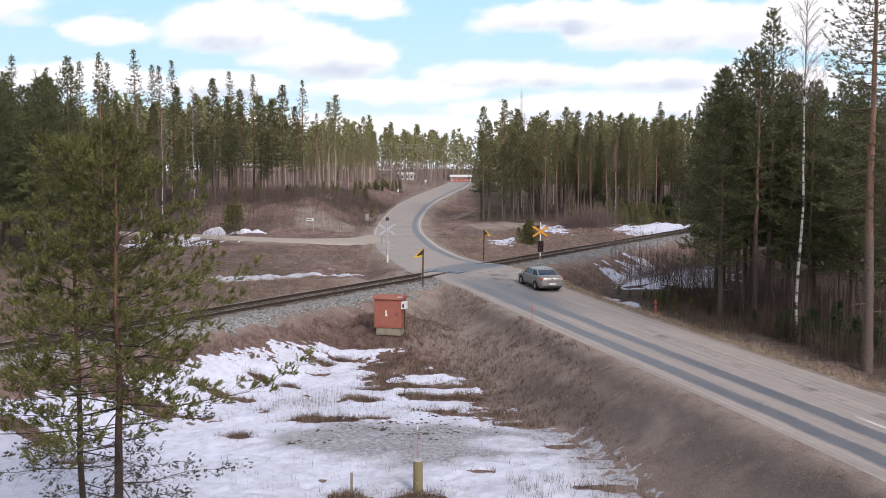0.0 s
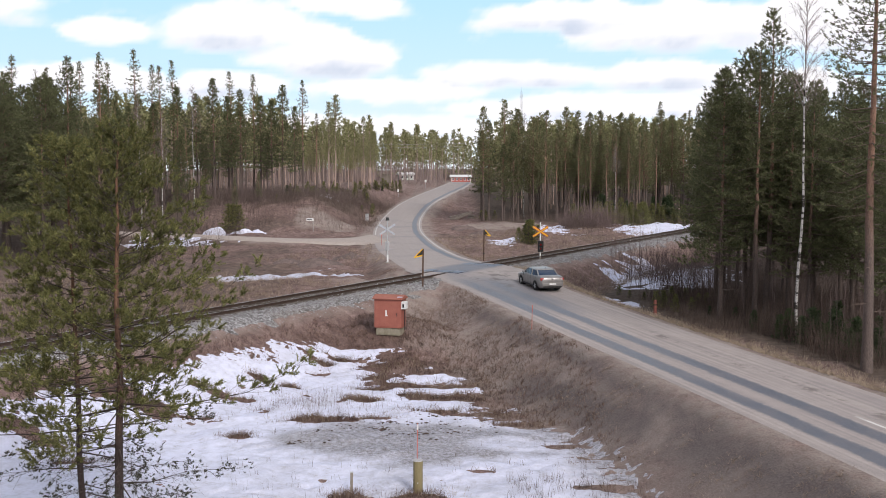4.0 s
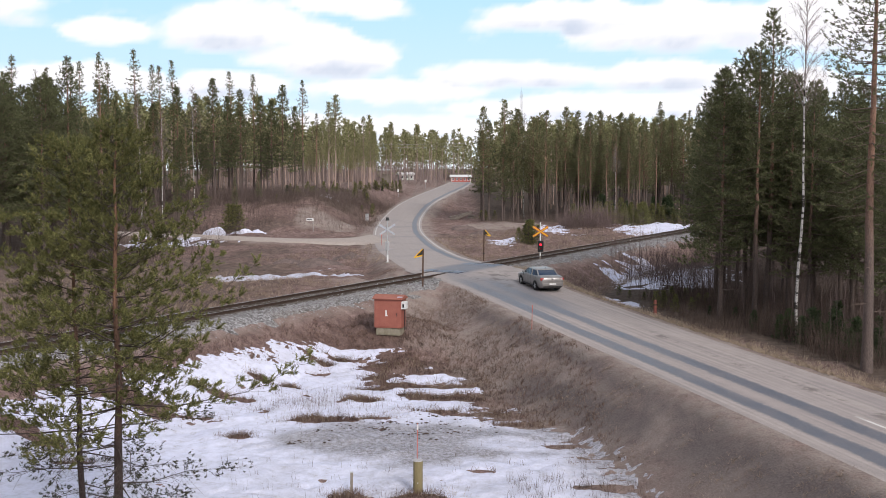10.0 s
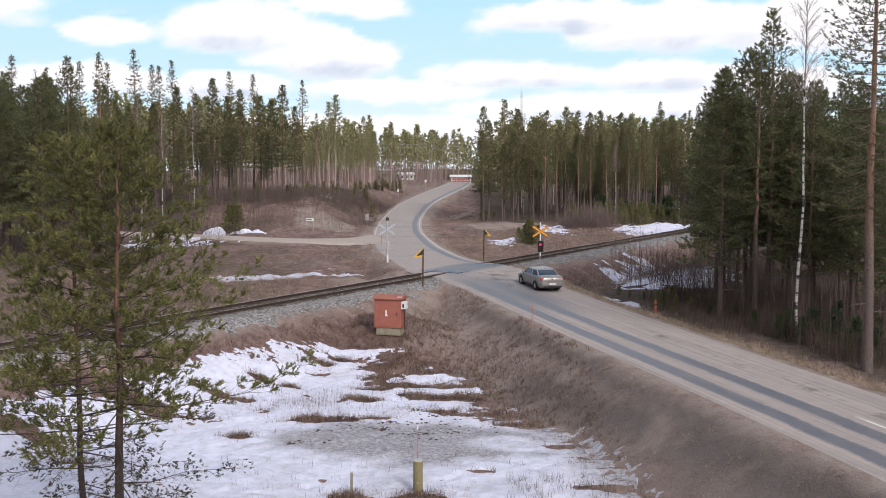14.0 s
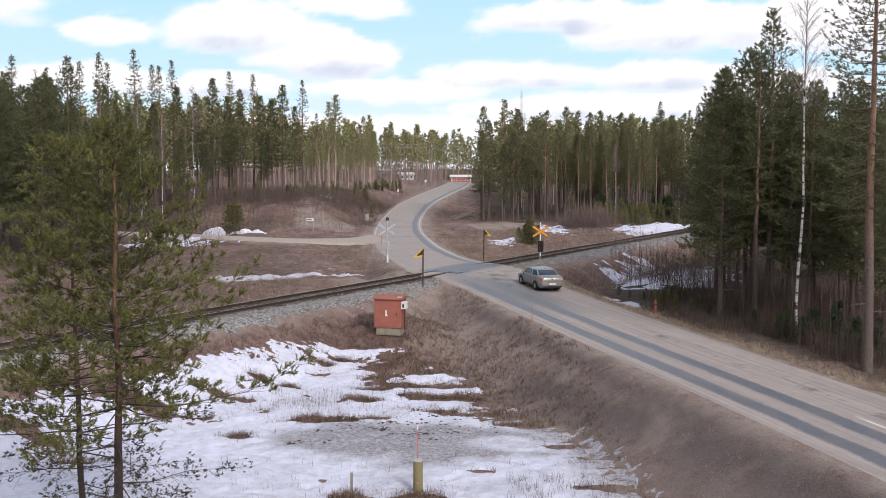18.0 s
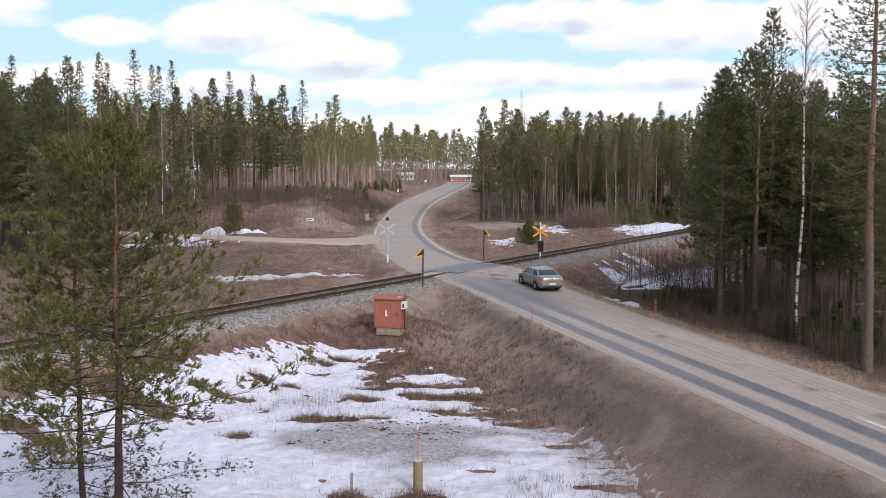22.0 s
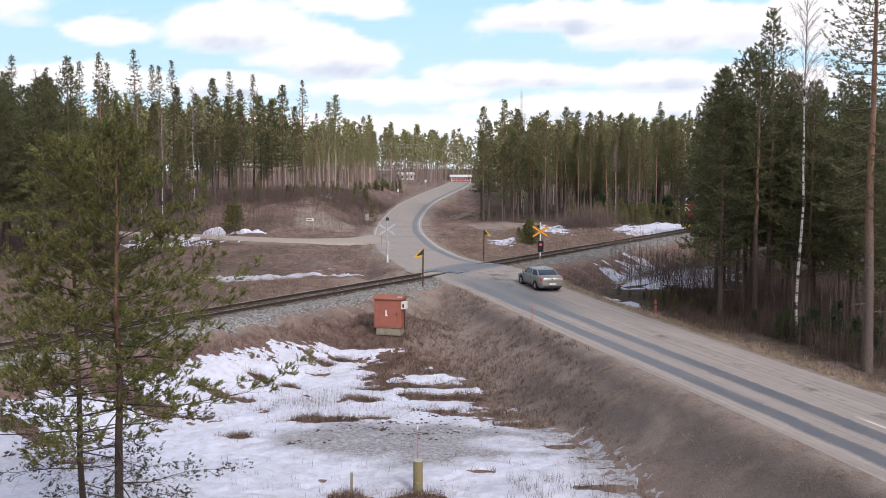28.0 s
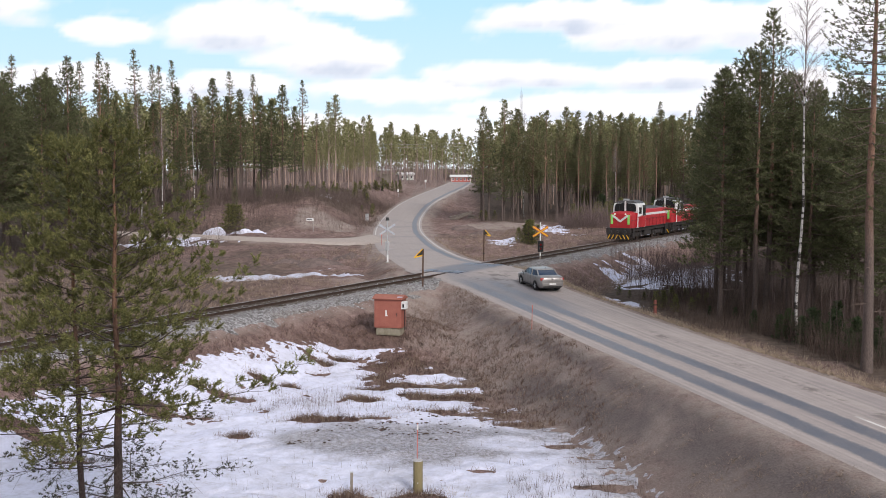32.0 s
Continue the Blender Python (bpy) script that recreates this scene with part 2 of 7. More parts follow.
def vnoise(x, y, seed=0):
    """Smooth value noise in 0..1 on arrays."""
    x, y = np.asarray(x, float), np.asarray(y, float)
    ix, iy = np.floor(x).astype(np.int64), np.floor(y).astype(np.int64)
    fx, fy = x - ix, y - iy
    fx, fy = fx * fx * (3 - 2 * fx), fy * fy * (3 - 2 * fy)

    def h(a, b):
        n = (a * 374761393 + b * 668265263 + seed * 982451653) & 0x7FFFFFFF
        n = ((n ^ (n >> 13)) * 1274126177) & 0x7FFFFFFF
        return ((n ^ (n >> 16)) & 0xFFFFF) / 1048575.0

    a = h(ix, iy) * (1 - fx) + h(ix + 1, iy) * fx
    b = h(ix, iy + 1) * (1 - fx) + h(ix + 1, iy + 1) * fx
    return a * (1 - fy) + b * fy


def fbm(x, y, scale, octaves=4, seed=0):
    """Noise of several octaves in about -1..1."""
    out, amp, tot = 0.0, 1.0, 0.0
    x, y = np.asarray(x, float) * scale, np.asarray(y, float) * scale
    for k in range(octaves):
        out = out + amp * (vnoise(x, y, seed + k) * 2 - 1)
        tot += amp
        x, y, amp = x * 2.03 + 17.1, y * 2.03 - 9.3, amp * 0.55
    return out / tot * 1.5


def smooth(a, b, v):
    t = np.clip((v - a) / (b - a), 0, 1)
    return t * t * (3 - 2 * t)


# ---- the plan: road, side road and railway ----
def spline(points, step):
    """Points along a smooth curve through the given ones."""
    p = np.array(points, float)
    p = np.vstack([2 * p[0] - p[1], p, 2 * p[-1] - p[-2]])
    out = []
    for k in range(1, len(p) - 2):
        n = max(2, int(np.linalg.norm(p[k + 1] - p[k]) / step))
        t = (np.arange(n) / n)[:, None]
        out.append(0.5 * (2 * p[k] + (p[k + 1] - p[k - 1]) * t + (2 * p[k - 1] - 5 * p[k] + 4 * p[k + 1] - p[k + 2]) * t**2
                          + (3 * p[k] - p[k - 1] - 3 * p[k + 1] + p[k + 2]) * t**3))
    return np.vstack(out + [p[-2:-1]])


ROAD_LINE = spline([(20.5, 5.0, -1.05), (19.0, 17.0, -1.05), (16.8, 29.5, -1.05), (13.8, 43.0, -1.05), (10.4, 56.7, -1.0), (6.15, 71.3, -0.62),
                    (2.8, 80.8, -0.03), (-0.1, 88.9, -0.03), (-2.2, 101.0, -0.3), (-4.3, 119.0, -0.55), (-6.5, 150.0, -0.85), (-7.05, 180.0, -0.5),
                    (-5.4, 206.0, 0.95), (-2.0, 228.0, 2.3), (2.5, 268.0, 3.35), (5.3, 317.0, 3.8), (5.0, 380.0, 3.0)], 0.6)
SIDE_LINE = spline([(-7.2, 126.5, -0.60), (-12.0, 125.5, -0.62), (-20.0, 125.5, -0.55), (-32.0, 131.0, -0.45), (-55.0, 140.0, -0.2)], 1.0)
RAIL_AT, RAIL_DIR = np.array((-2.89, 76.24)), np.array((0.503, 0.864))
RAIL_DIR = RAIL_DIR / np.linalg.norm(RAIL_DIR)
RAIL_NORMAL = np.array((-RAIL_DIR[1], RAIL_DIR[0]))
GAUGE = 1.524
ROAD_HALF = 3.45


def near_line(line, x, y):
    """Distance to a line, its height there, the signed side (right is positive) and the index."""
    x, y = np.asarray(x, float), np.asarray(y, float)
    fx, fy = x.ravel(), y.ravel()
    best = np.full(fx.shape, 1e9)
    idx = np.zeros(fx.shape, dtype=np.int64)
    for k in range(0, len(line), 1):
        d = (fx - line[k, 0]) ** 2 + (fy - line[k, 1]) ** 2
        m = d < best
        best[m], idx[m] = d[m], k
    tang = np.gradient(line[:, :2], axis=0)
    tang /= np.linalg.norm(tang, axis=1)[:, None]
    t = tang[idx]
    side = (fx - line[idx, 0]) * t[:, 1] - (fy - line[idx, 1]) * t[:, 0]
    return np.sqrt(best).reshape(x.shape), line[idx, 2].reshape(x.shape), side.reshape(x.shape), idx.reshape(x.shape)


def rail_coords(x, y):
    dx, dy = np.asarray(x, float) - RAIL_AT[0], np.asarray(y, float) - RAIL_AT[1]
    return dx * RAIL_DIR[0] + dy * RAIL_DIR[1], dx * RAIL_NORMAL[0] + dy * RAIL_NORMAL[1]


def ground_height(x, y, detail=True):
    """The natural ground, cut and banked for the road, the side road and the railway."""
    x, y = np.asarray(x, float), np.asarray(y, float)
    s, across = rail_coords(x, y)
    # the low meadow before the line, the flat behind it
    low = -3.15 + 0.25 * fbm(x, y, 0.06, 3, 5)
    z = low * (1 - smooth(-9, 4, across)) + (-0.95 + 0.25 * fbm(x, y, 0.08, 3, 9)) * smooth(-9, 4, across)
    dr, zr, side, _ = near_line(ROAD_LINE, x, y)
    # the wood right of the road lies higher than the meadow
    wood = smooth(2, 8, side) * (1 - smooth(-14, -2, across))
    z = z * (1 - wood) + (-1.75 + 0.2 * fbm(x, y, 0.09, 3, 2)) * wood
    # a shoulder of ground in the corner between the two banks
    z = z + 1.75 * np.exp(-((x + 2.6) / 4.2) ** 2 - ((y - 63.0) / 4.6) ** 2) * (across < -2)
    # the sandy rise left behind the side road, and the far rise
    rise = smooth(136, 168, y + 0.35 * (x + 14)) * smooth(-9.5, -19.0, x - 0.08 * (y - 190))
    z = z + (0.28 * fbm(x, y, 0.20, 3, 51) + 0.16 * fbm(x, y, 0.55, 2, 52)) * smooth(4, 9, across) * (1 - smooth(220, 260, y))
    z = z + 4.3 * rise * (1 - smooth(60, 130, -x))
    z = z + 4.0 * smooth(185, 260, y) * (1 - rise * 0.8)
    if detail:
        z = z + 0.10 * fbm(x, y, 0.45, 3, 21) + 0.05 * fbm(x, y, 1.7, 2, 33)
    ds, zs, _, _ = near_line(SIDE_LINE, x, y)
    dd = np.maximum(0, ds - 3.2)
    z = np.clip(z, zs - 0.06 - 0.40 * dd, zs - 0.06 + 0.5 * dd)
    dd = np.maximum(0, dr - ROAD_HALF - 0.7 - 1.0 * np.exp(-(((y - 83.0) / 6.0) ** 2)))
    z = np.clip(z, zr - 0.09 - 0.50 * dd, zr - 0.09 + 0.45 * np.maximum(0, dd - 0.3))
    # the railway's bank
    dd = np.maximum(0, np.abs(across) - 2.6)
    keep = smooth(ROAD_HALF + 0.9, ROAD_HALF + 2.2, dr)
    bank = np.clip(z, -0.52 - 0.55 * dd, -0.52 + 0.5 * np.maximum(0, dd - 1.0))
    return z * (1 - keep) + bank * keep


def hz(x, y):
    return float(ground_height(np.array([x]), np.array([y]), True)[0])


# ---- ground ----
def build_ground():
    xs = np.concatenate([-np.geomspace(2600, 48, 42), np.arange(-46, 46.1, 0.42), np.geomspace(48, 2600, 42)])
    ys = np.concatenate([-np.geomspace(600, 4, 16), np.arange(0, 26, 1.5), np.arange(26, 100, 0.34), np.arange(100, 215, 0.9), np.geomspace(216, 4200, 46)])
    gx, gy = np.meshgrid(xs, ys)
    z = ground_height(gx, gy)
    dr, _, side, _ = near_line(ROAD_LINE, gx, gy)
    ds, _, _, _ = near_line(SIDE_LINE, gx, gy)
    s, across = rail_coords(gx, gy)
    n = fbm(gx, gy, 0.5, 3, 40)
    sand_sun = np.maximum(1 - smooth(ROAD_HALF + 0.8, ROAD_HALF + 2.4, dr + 0.5 * n), 1 - smooth(2.6, 4.2, ds + 0.6 * n))
    sand_sun = np.maximum(sand_sun, 0.85 * (1 - smooth(ROAD_HALF + 3.4, ROAD_HALF + 9.5, dr + 2.4 * n)) * (side < 0) * (gy < 84))
    scar = 2.0 * np.exp(-(((gx + 20.2) / 1.6) ** 2 + ((gy - 154) / 5) ** 2)) + 1.9 * np.exp(-(((gx + 16.4) / 2.6) ** 2 + ((gy - 153) / 4) ** 2)) + 1.7 * np.exp(-(((gx - 9.5) / 6.5) ** 2 + ((gy - 160) / 9) ** 2)) + 0.7 * np.exp(-(((gx + 13) / 2.2) ** 2 + ((gy - 146) / 4) ** 2))
    sand_sun = np.maximum(sand_sun, smooth(0.3, 0.7, scar + 0.25 * n))
    sand_sun = np.maximum(sand_sun, 0.5 * smooth(3.8, 2.8, np.abs(across)))
    floor_shade = np.maximum(smooth(6.4, 8.0, side + 0.6 * n) * (1 - smooth(-12, -5, across)), smooth(158, 172, gy + 3 * n) * smooth(9.0, 13.0, np.abs(gx + 4)))
    floor_shade = np.maximum(floor_shade, smooth(-34, -40, gx + 2 * n) * smooth(0, 12, across))
    # Far ground: sunlight painted in as less dark floor and more sand.
    floor_shade = np.maximum(floor_shade, smooth(165, 175, gy + 4 * n) * smooth(-16, -24, gx)) * (1 - sand_sun) * (1 - 0.9 * smooth(205, 225, gy) * smooth(8, 2, gx) * smooth(-70, -50, gx))
    sand_sun = np.maximum(sand_sun, 0.55 * smooth(225, 250, gy) * smooth(14, 4, gx) * smooth(-70, -50, gx) * smooth(-0.4, 0.5, n))
    foot = gx - (6.8 - 0.34 * (gy - 44.6)) + 0.6 * n      # the wet foot of the road's bank
    mud = np.exp(-(foot / np.where(foot > 0, 1.15, 1.8)) ** 2) * smooth(56, 49, gy) * smooth(20, 30, gy)
    mud = np.where(side < -4.4, mud, 0)
    mud = np.maximum(0.85 * mud * smooth(-0.9, 0.2, n + 0.5), 0.75 * np.exp(-((side + 5.0 + 0.3 * n) / 0.62) ** 2) * smooth(74, 64, gy))
    # Dark heath under the pines, with their shade painted into the floor colour.
    floor_shade = np.maximum(floor_shade, 0.75 * smooth(-10, -17, gx + 2 * n) * smooth(104, 96, gy) * smooth(50, 58, gy) * (1 - sand_sun))
    floor_shade = np.maximum(floor_shade, 0.6 * smooth(0.1, 0.6, fbm(gx, gy, 0.16, 4, 47)) * smooth(4, 8, across) * smooth(175, 150, gy) * (1 - sand_sun))
    g = link("ground", grid_mesh("ground", xs, ys, z, GROUND, attrs=[("sand_sun", sand_sun), ("floor_shade", floor_shade), ("mud", mud)]))
    tagged(g, "brown spring ground of dry grass, gravel and bare soil", "ground", kind="structure")


build_ground()


def strip(name, line, offsets, lift, material, attrs=None, widen=None):
    """A paved strip along a line, with an even cross-section and turned-down edges."""
    tang = np.gradient(line[:, :2], axis=0)
    tang /= np.linalg.norm(tang, axis=1)[:, None]
    right = np.stack([tang[:, 1], -tang[:, 0]], -1)
    rows, n = [], len(offsets)
    for o, (dz) in zip(offsets, lift):
        o = o * (1.0 if widen is None else widen)
        rows.append(np.column_stack([line[:, 0] + right[:, 0] * o, line[:, 1] + right[:, 1] * o, line[:, 2] + dz]))
    co = np.stack(rows, 1).reshape(-1, 3)
    i = np.arange(len(line) * n).reshape(len(line), n)
    q = np.stack([i[:-1, :-1], i[:-1, 1:], i[1:, 1:], i[1:, :-1]], -1).reshape(-1, 4)
    me = mesh_of(name, [tuple(v) for v in co.tolist()], [tuple(v) for v in q.tolist()], material, True)
    for key, values in (attrs(co, np.tile(offsets, len(line)), np.repeat(np.arange(len(line)), n)) if attrs else ()):
        a = me.attributes.new(key, "FLOAT", "POINT")
        a.data.foreach_set("value", values.astype(np.float32))
    return link(name, me)


def road_attrs(co, off, k):
    s, across = rail_coords(co[:, 0], co[:, 1])
    y = co[:, 1]
    near = 1 - smooth(68, 80, y)
    far = smooth(84, 96, y)
    wet = 0.9 * smooth(2.6, 1.2, np.abs(across + 0.2)) * smooth(2.9, 1.5, np.abs(off - 0.3)) + 0.7 * smooth(81, 75, y) * smooth(60, 70, y) * smooth(2.6, 1.2, np.abs(off + 0.9))
    line = np.where((np.abs(off - 3.18) < 0.09) & (y > 90), 1.0, 0.0) + np.where((np.abs(off + 3.18) < 0.09) & (y > 138), 1.0, 0.0) + np.where((np.abs(off - 0.15) < 0.075) & (y > 33.8) & (y < 37.2), 1.0, 0.0)
    run = np.concatenate([[0], np.cumsum(np.linalg.norm(np.diff(ROAD_LINE[:, :2], axis=0), axis=1))])[k]
    return [("across", off), ("along", run), ("near", near), ("far", far), ("wet", np.clip(wet, 0, 1)), ("line", line),
            ("broken", np.exp(-(((co[:, 0] - 4.6) / 3.0) ** 2 + ((y - 77.5) / 4.0) ** 2)) + 0.08 * (y < 60) * (off > 0.2) + 0.75 * np.exp(-((off - 1.25) / 0.4) ** 2) * (y < 58) * (y > 36))]


ROAD_OFFS = np.array([-3.75, -3.45, -3.28, -3.27, -3.09, -3.08, -2.6, -2.0, -1.4, -0.8, -0.2, 0.07, 0.08, 0.22, 0.23, 0.4, 0.7, 1.0, 1.3, 1.6, 2.2, 2.7, 3.08, 3.09, 3.27, 3.28, 3.45, 3.75])
road = strip("road", ROAD_LINE, ROAD_OFFS, np.where(np.abs(ROAD_OFFS) > 3.6, -0.16, 0.03 - 0.02 * np.abs(ROAD_OFFS)), ROAD, road_attrs,
             widen=1.0 + 0.28 * np.exp(-(((ROAD_LINE[:, 1] - 82.5) / 6.0) ** 2)))
tagged(road, "dusty worn asphalt road with dark wheel tracks", "road", kind="structure")


# ---- trees ----
def tube(points, radii, sides=6):
    """Vertices and faces of a tapered tube."""
    p = np.array(points, float)
    t = np.gradient(p, axis=0)
    t /= np.linalg.norm(t, axis=1)[:, None]
    ref = np.array((0.31, 0.17, 0.93)) if abs(t[0][2]) < 0.8 else np.array((1.0, 0.1, 0.0))
    a = np.cross(t, ref)
    a /= np.linalg.norm(a, axis=1)[:, None]
    b = np.cross(t, a)
    ang = np.arange(sides) * 2 * np.pi / sides
    v = (p[:, None, :] + (a[:, None, :] * np.cos(ang)[None, :, None] + b[:, None, :] * np.sin(ang)[None, :, None]) * np.array(radii)[:, None, None]).reshape(-1, 3)
    n = len(p)
    f = [(k * sides + j, k * sides + (j + 1) % sides, (k + 1) * sides + (j + 1) % sides, (k + 1) * sides + j) for k in range(n - 1) for j in range(sides)]
    f.append(tuple(range((n - 1) * sides, n * sides)))
    return v, f


class Soup:
    """Gathers tubes into one mesh."""

    def __init__(self):
        self.v, self.f, self.n = [], [], 0

    def add(self, v, f):
        self.v.append(v)
        self.f += [tuple(i + self.n for i in q) for q in f]
        self.n += len(v)

    def mesh(self, name, material, smooth_on=True):
        return mesh_of(name, [tuple(p) for p in np.vstack(self.v).tolist()], self.f, material, smooth_on)


def tufts(rng, centres, ways, length, width, blades, axis=0.7):
    """Brush-like shoots: blades set along a short axis and splayed round it."""
    n = len(centres)
    u = rng.random((n, blades, 1))
    w = ways[:, None, :] * 0.8 + rng.normal(0, 0.55, (n, blades, 3))
    w /= np.linalg.norm(w, axis=2)[..., None]
    ln = length * rng.uniform(0.6, 1.2, (n, blades, 1))
    side = np.cross(w, rng.normal(0, 1, (n, blades, 3)))
    side /= np.linalg.norm(side, axis=2)[..., None] + 1e-9
    c = centres[:, None, :] + ways[:, None, :] * (u - 0.4) * length * axis
    a, b, d = c + side * width, c - side * width, c + w * ln
    return np.stack([a, b, d], 2).reshape(-1, 3, 3)


def brushes(rng, base, ways, length, needle, width, count):
    """Shoots like bottle brushes: needles splayed all along each axis."""
    n = len(base)
    ln = length * rng.uniform(0.6, 1.25, (n, 1, 1))
    u = rng.random((n, count, 1))
    w = ways[:, None, :] * 0.75 + rng.normal(0, 0.52, (n, count, 3))
    w /= np.linalg.norm(w, axis=2)[..., None]
    side = np.cross(w, rng.normal(0, 1, (n, count, 3)))
    side /= np.linalg.norm(side, axis=2)[..., None] + 1e-9
    c = base[:, None, :] + ways[:, None, :] * u * ln
    return np.stack([c + side * width, c - side * width, c + w * needle * rng.uniform(0.7, 1.2, (n, count, 1))], 2).reshape(-1, 3, 3)


def pine_meshes(seed, height, crown_from, reach, whorl, limbs, tuft, blades, spacing, shape="pine", blade_w=0.16, needle=None, trunk_r=None, gaps=0.12, fine=0, bark=None):
    """Trunk, limb and crown meshes of one conifer: whorls of limbs, each a flat spray of clumps."""
    rng = np.random.default_rng(seed)
    n = 10
    zs = np.linspace(0, height, n)
    bend = np.cumsum(rng.normal(0, 0.035, (n, 2)), axis=0) * height / 20
    bend -= bend[0]
    r0 = trunk_r or height * 0.0085 + 0.03
    rad = r0 * (1 - 0.93 * (zs / height) ** 1.15)
    rad[0] *= 1.25
    trunk = Soup()
    trunk.add(*tube(np.column_stack([bend, zs]), rad, 8))
    bx = lambda z: np.array((np.interp(z, zs, bend[:, 0]), np.interp(z, zs, bend[:, 1]), z))
    sticks = Soup()
    cen, way = [], []
    zc = z = crown_from * height
    while z < height - 0.12:
        u = (z - zc) / (height - zc)
        if shape == "pine":
            r = reach * min(1.0, 0.62 + 1.1 * u) * (1 - u) ** 0.72 + 0.14
            lift = -0.05 + 0.85 * u**1.3
        elif shape == "young":
            r = reach * (1 - u) ** (0.68 if fine else 0.8) * (0.72 + 0.28 * min(1.0, u * 4)) + 0.12
            lift = -0.04 + 0.75 * u**1.2
        else:
            r = reach * (1 - u) ** 0.95 + 0.1
            lift = -0.25 + 0.6 * u
        a0 = rng.uniform(0, 2 * np.pi)
        for k in range(limbs):
            if rng.random() < gaps:
                continue
            a = a0 + 2 * np.pi * k / limbs + rng.normal(0, 0.25)
            ln = r * rng.uniform(0.55, 1.12)
            d = np.array((np.cos(a), np.sin(a), lift + rng.normal(0, 0.10)))
            d /= np.linalg.norm(d)
            side = np.array((-np.sin(a), np.cos(a), 0.0))
            o = bx(min(height, z + rng.uniform(-0.22, 0.22) * whorl))
            droop = np.array((0, 0, 0.15 * ln if shape != "spruce" else 0.10 * ln))
            pts = np.array([o, o + d * ln * 0.55 - droop * 0.7, o + d * ln + droop * 0.25])
            sticks.add(*(tube(pts, [0.010 + 0.008 * ln, 0.007 + 0.005 * ln, 0.005], 3) if fine else tube(pts[::2], [0.014 + 0.012 * ln, 0.006], 3)))
            m = max(2, int(ln / spacing * (0.62 + 0.5 * fine)))
            for q in range(m):
                t = 0.16 + 0.86 * ((q + rng.random()) / m) ** 0.85 if ln > 0.8 else rng.uniform(0.3, 1.0)
                c = pts[0] * (1 - t) + pts[2] * t - droop * 2.4 * t * (1 - t)
                across = rng.uniform(-1, 1) * (0.42 * ln * (1.12 - t) + 0.05)
                c = c + side * across + np.array((0, 0, rng.normal(0, 0.035 * ln)))
                w0 = d * 0.7 + side * np.sign(across) * 0.45 + np.array((0, 0, 0.35))
                for _ in range(2):
                    cen.append(c + rng.normal(0, 0.42 * tuft, 3) * (1, 1, 0.6))
                    w = w0 + rng.normal(0, 0.25, 3)
                    way.append(w / np.linalg.norm(w))
                if fine and abs(across) > 0.2 and q % 2:
                    b = c - side * across - d * abs(across) * 0.5
                    sticks.add(*tube(np.array([b, (b + c) / 2 + (0, 0, 0.02), c]), [0.008, 0.006, 0.004], 3))
        z += whorl * rng.uniform(0.8, 1.2) * (1 - 0.45 * u)
    # bare dead limbs under the crown
    for k in range(int(7 + 7 * fine)):
        z = rng.uniform(0.12 if fine else 0.22, max(0.24, crown_from)) * height
        a, ln = rng.uniform(0, 2 * np.pi), rng.uniform(0.4, 0.55 * reach + 0.5)
        d = np.array((np.cos(a), np.sin(a), rng.uniform(-0.25, 0.15)))
        o = bx(z)
        sticks.add(*tube(np.array([o, o + d * ln * 0.5 + (0, 0, 0.05), o + d * ln - (0, 0, 0.1)]), [0.022, 0.014, 0.006], 3))
    top = bx(height)
    for k in range(3):
        cen.append(top - (0, 0, 0.2 * k))
        way.append(np.array((0, 0, 1.0)))
    if fine:
        tr = brushes(rng, np.array(cen), np.array(way), tuft * 0.9, tuft * 0.66, tuft * blade_w * 1.0, blades + 4)
    else:
        tr = tufts(rng, np.array(cen), np.array(way), tuft, tuft * blade_w, blades)
    return (trunk.mesh("trunk", bark or BARK), sticks.mesh("limbs", (bark or BARK) if not fine else TWIG), tri_mesh("crown", tr, needle or NEEDLE))


def conifer(meshes, label, category, group):
    root = new("spruce_tree" if "spruce" in label else "young_pine" if "young" in label else "pine_tree")
    for key, me in zip(("trunk", "branchwork", "crown"), meshes):
        tagged(link(key, me, root), kind="" if key == "trunk" else "stuff")
    return tagged(root, label, category, group)


def birch_meshes(seed, height, reach, twigs):
    rng = np.random.default_rng(seed)
    n = 12
    zs = np.linspace(0, height, n)
    bend = np.cumsum(rng.normal(0, 0.05, (n, 2)), axis=0)
    bend -= bend[0]
    trunk, fine = Soup(), Soup()
    trunk.add(*tube(np.column_stack([bend, zs]), (0.012 * height * 0.35) * (1 - 0.93 * (zs / height)) + 0.008, 7))
    bx = lambda z: np.array((np.interp(z, zs, bend[:, 0]), np.interp(z, zs, bend[:, 1]), z))
    for k in range(twigs):
        u = rng.uniform(0, 1) ** 0.8
        z = height * (0.56 + 0.43 * u)
        a, ln = rng.uniform(0, 2 * np.pi), reach * (1.05 - u) * rng.uniform(0.5, 1.1) + 0.3
        d = np.array((np.cos(a) * 0.55, np.sin(a) * 0.55, 0.85))
        o = bx(z)
        pts = np.array([o, o + d * ln * 0.5, o + d * ln + np.array((d[0], d[1], -0.2)) * ln * 0.25])
        fine.add(*tube(pts, [0.014, 0.009, 0.004], 3))
        for j in range(12):
            t = rng.uniform(0.3, 1)
            c = pts[0] * (1 - t) + pts[2] * t
            e = d * 0.5 + rng.normal(0, 0.45, 3)
            w = ln * rng.uniform(0.15, 0.4)
            fine.add(*tube(np.array([c, c + e * w * 0.6, c + e * w + (0, 0, -0.12 * w)]), [0.006, 0.005, 0.003], 3))
    return trunk.mesh("trunk", BIRCH), fine.mesh("twigs", BIRCH_TWIG)


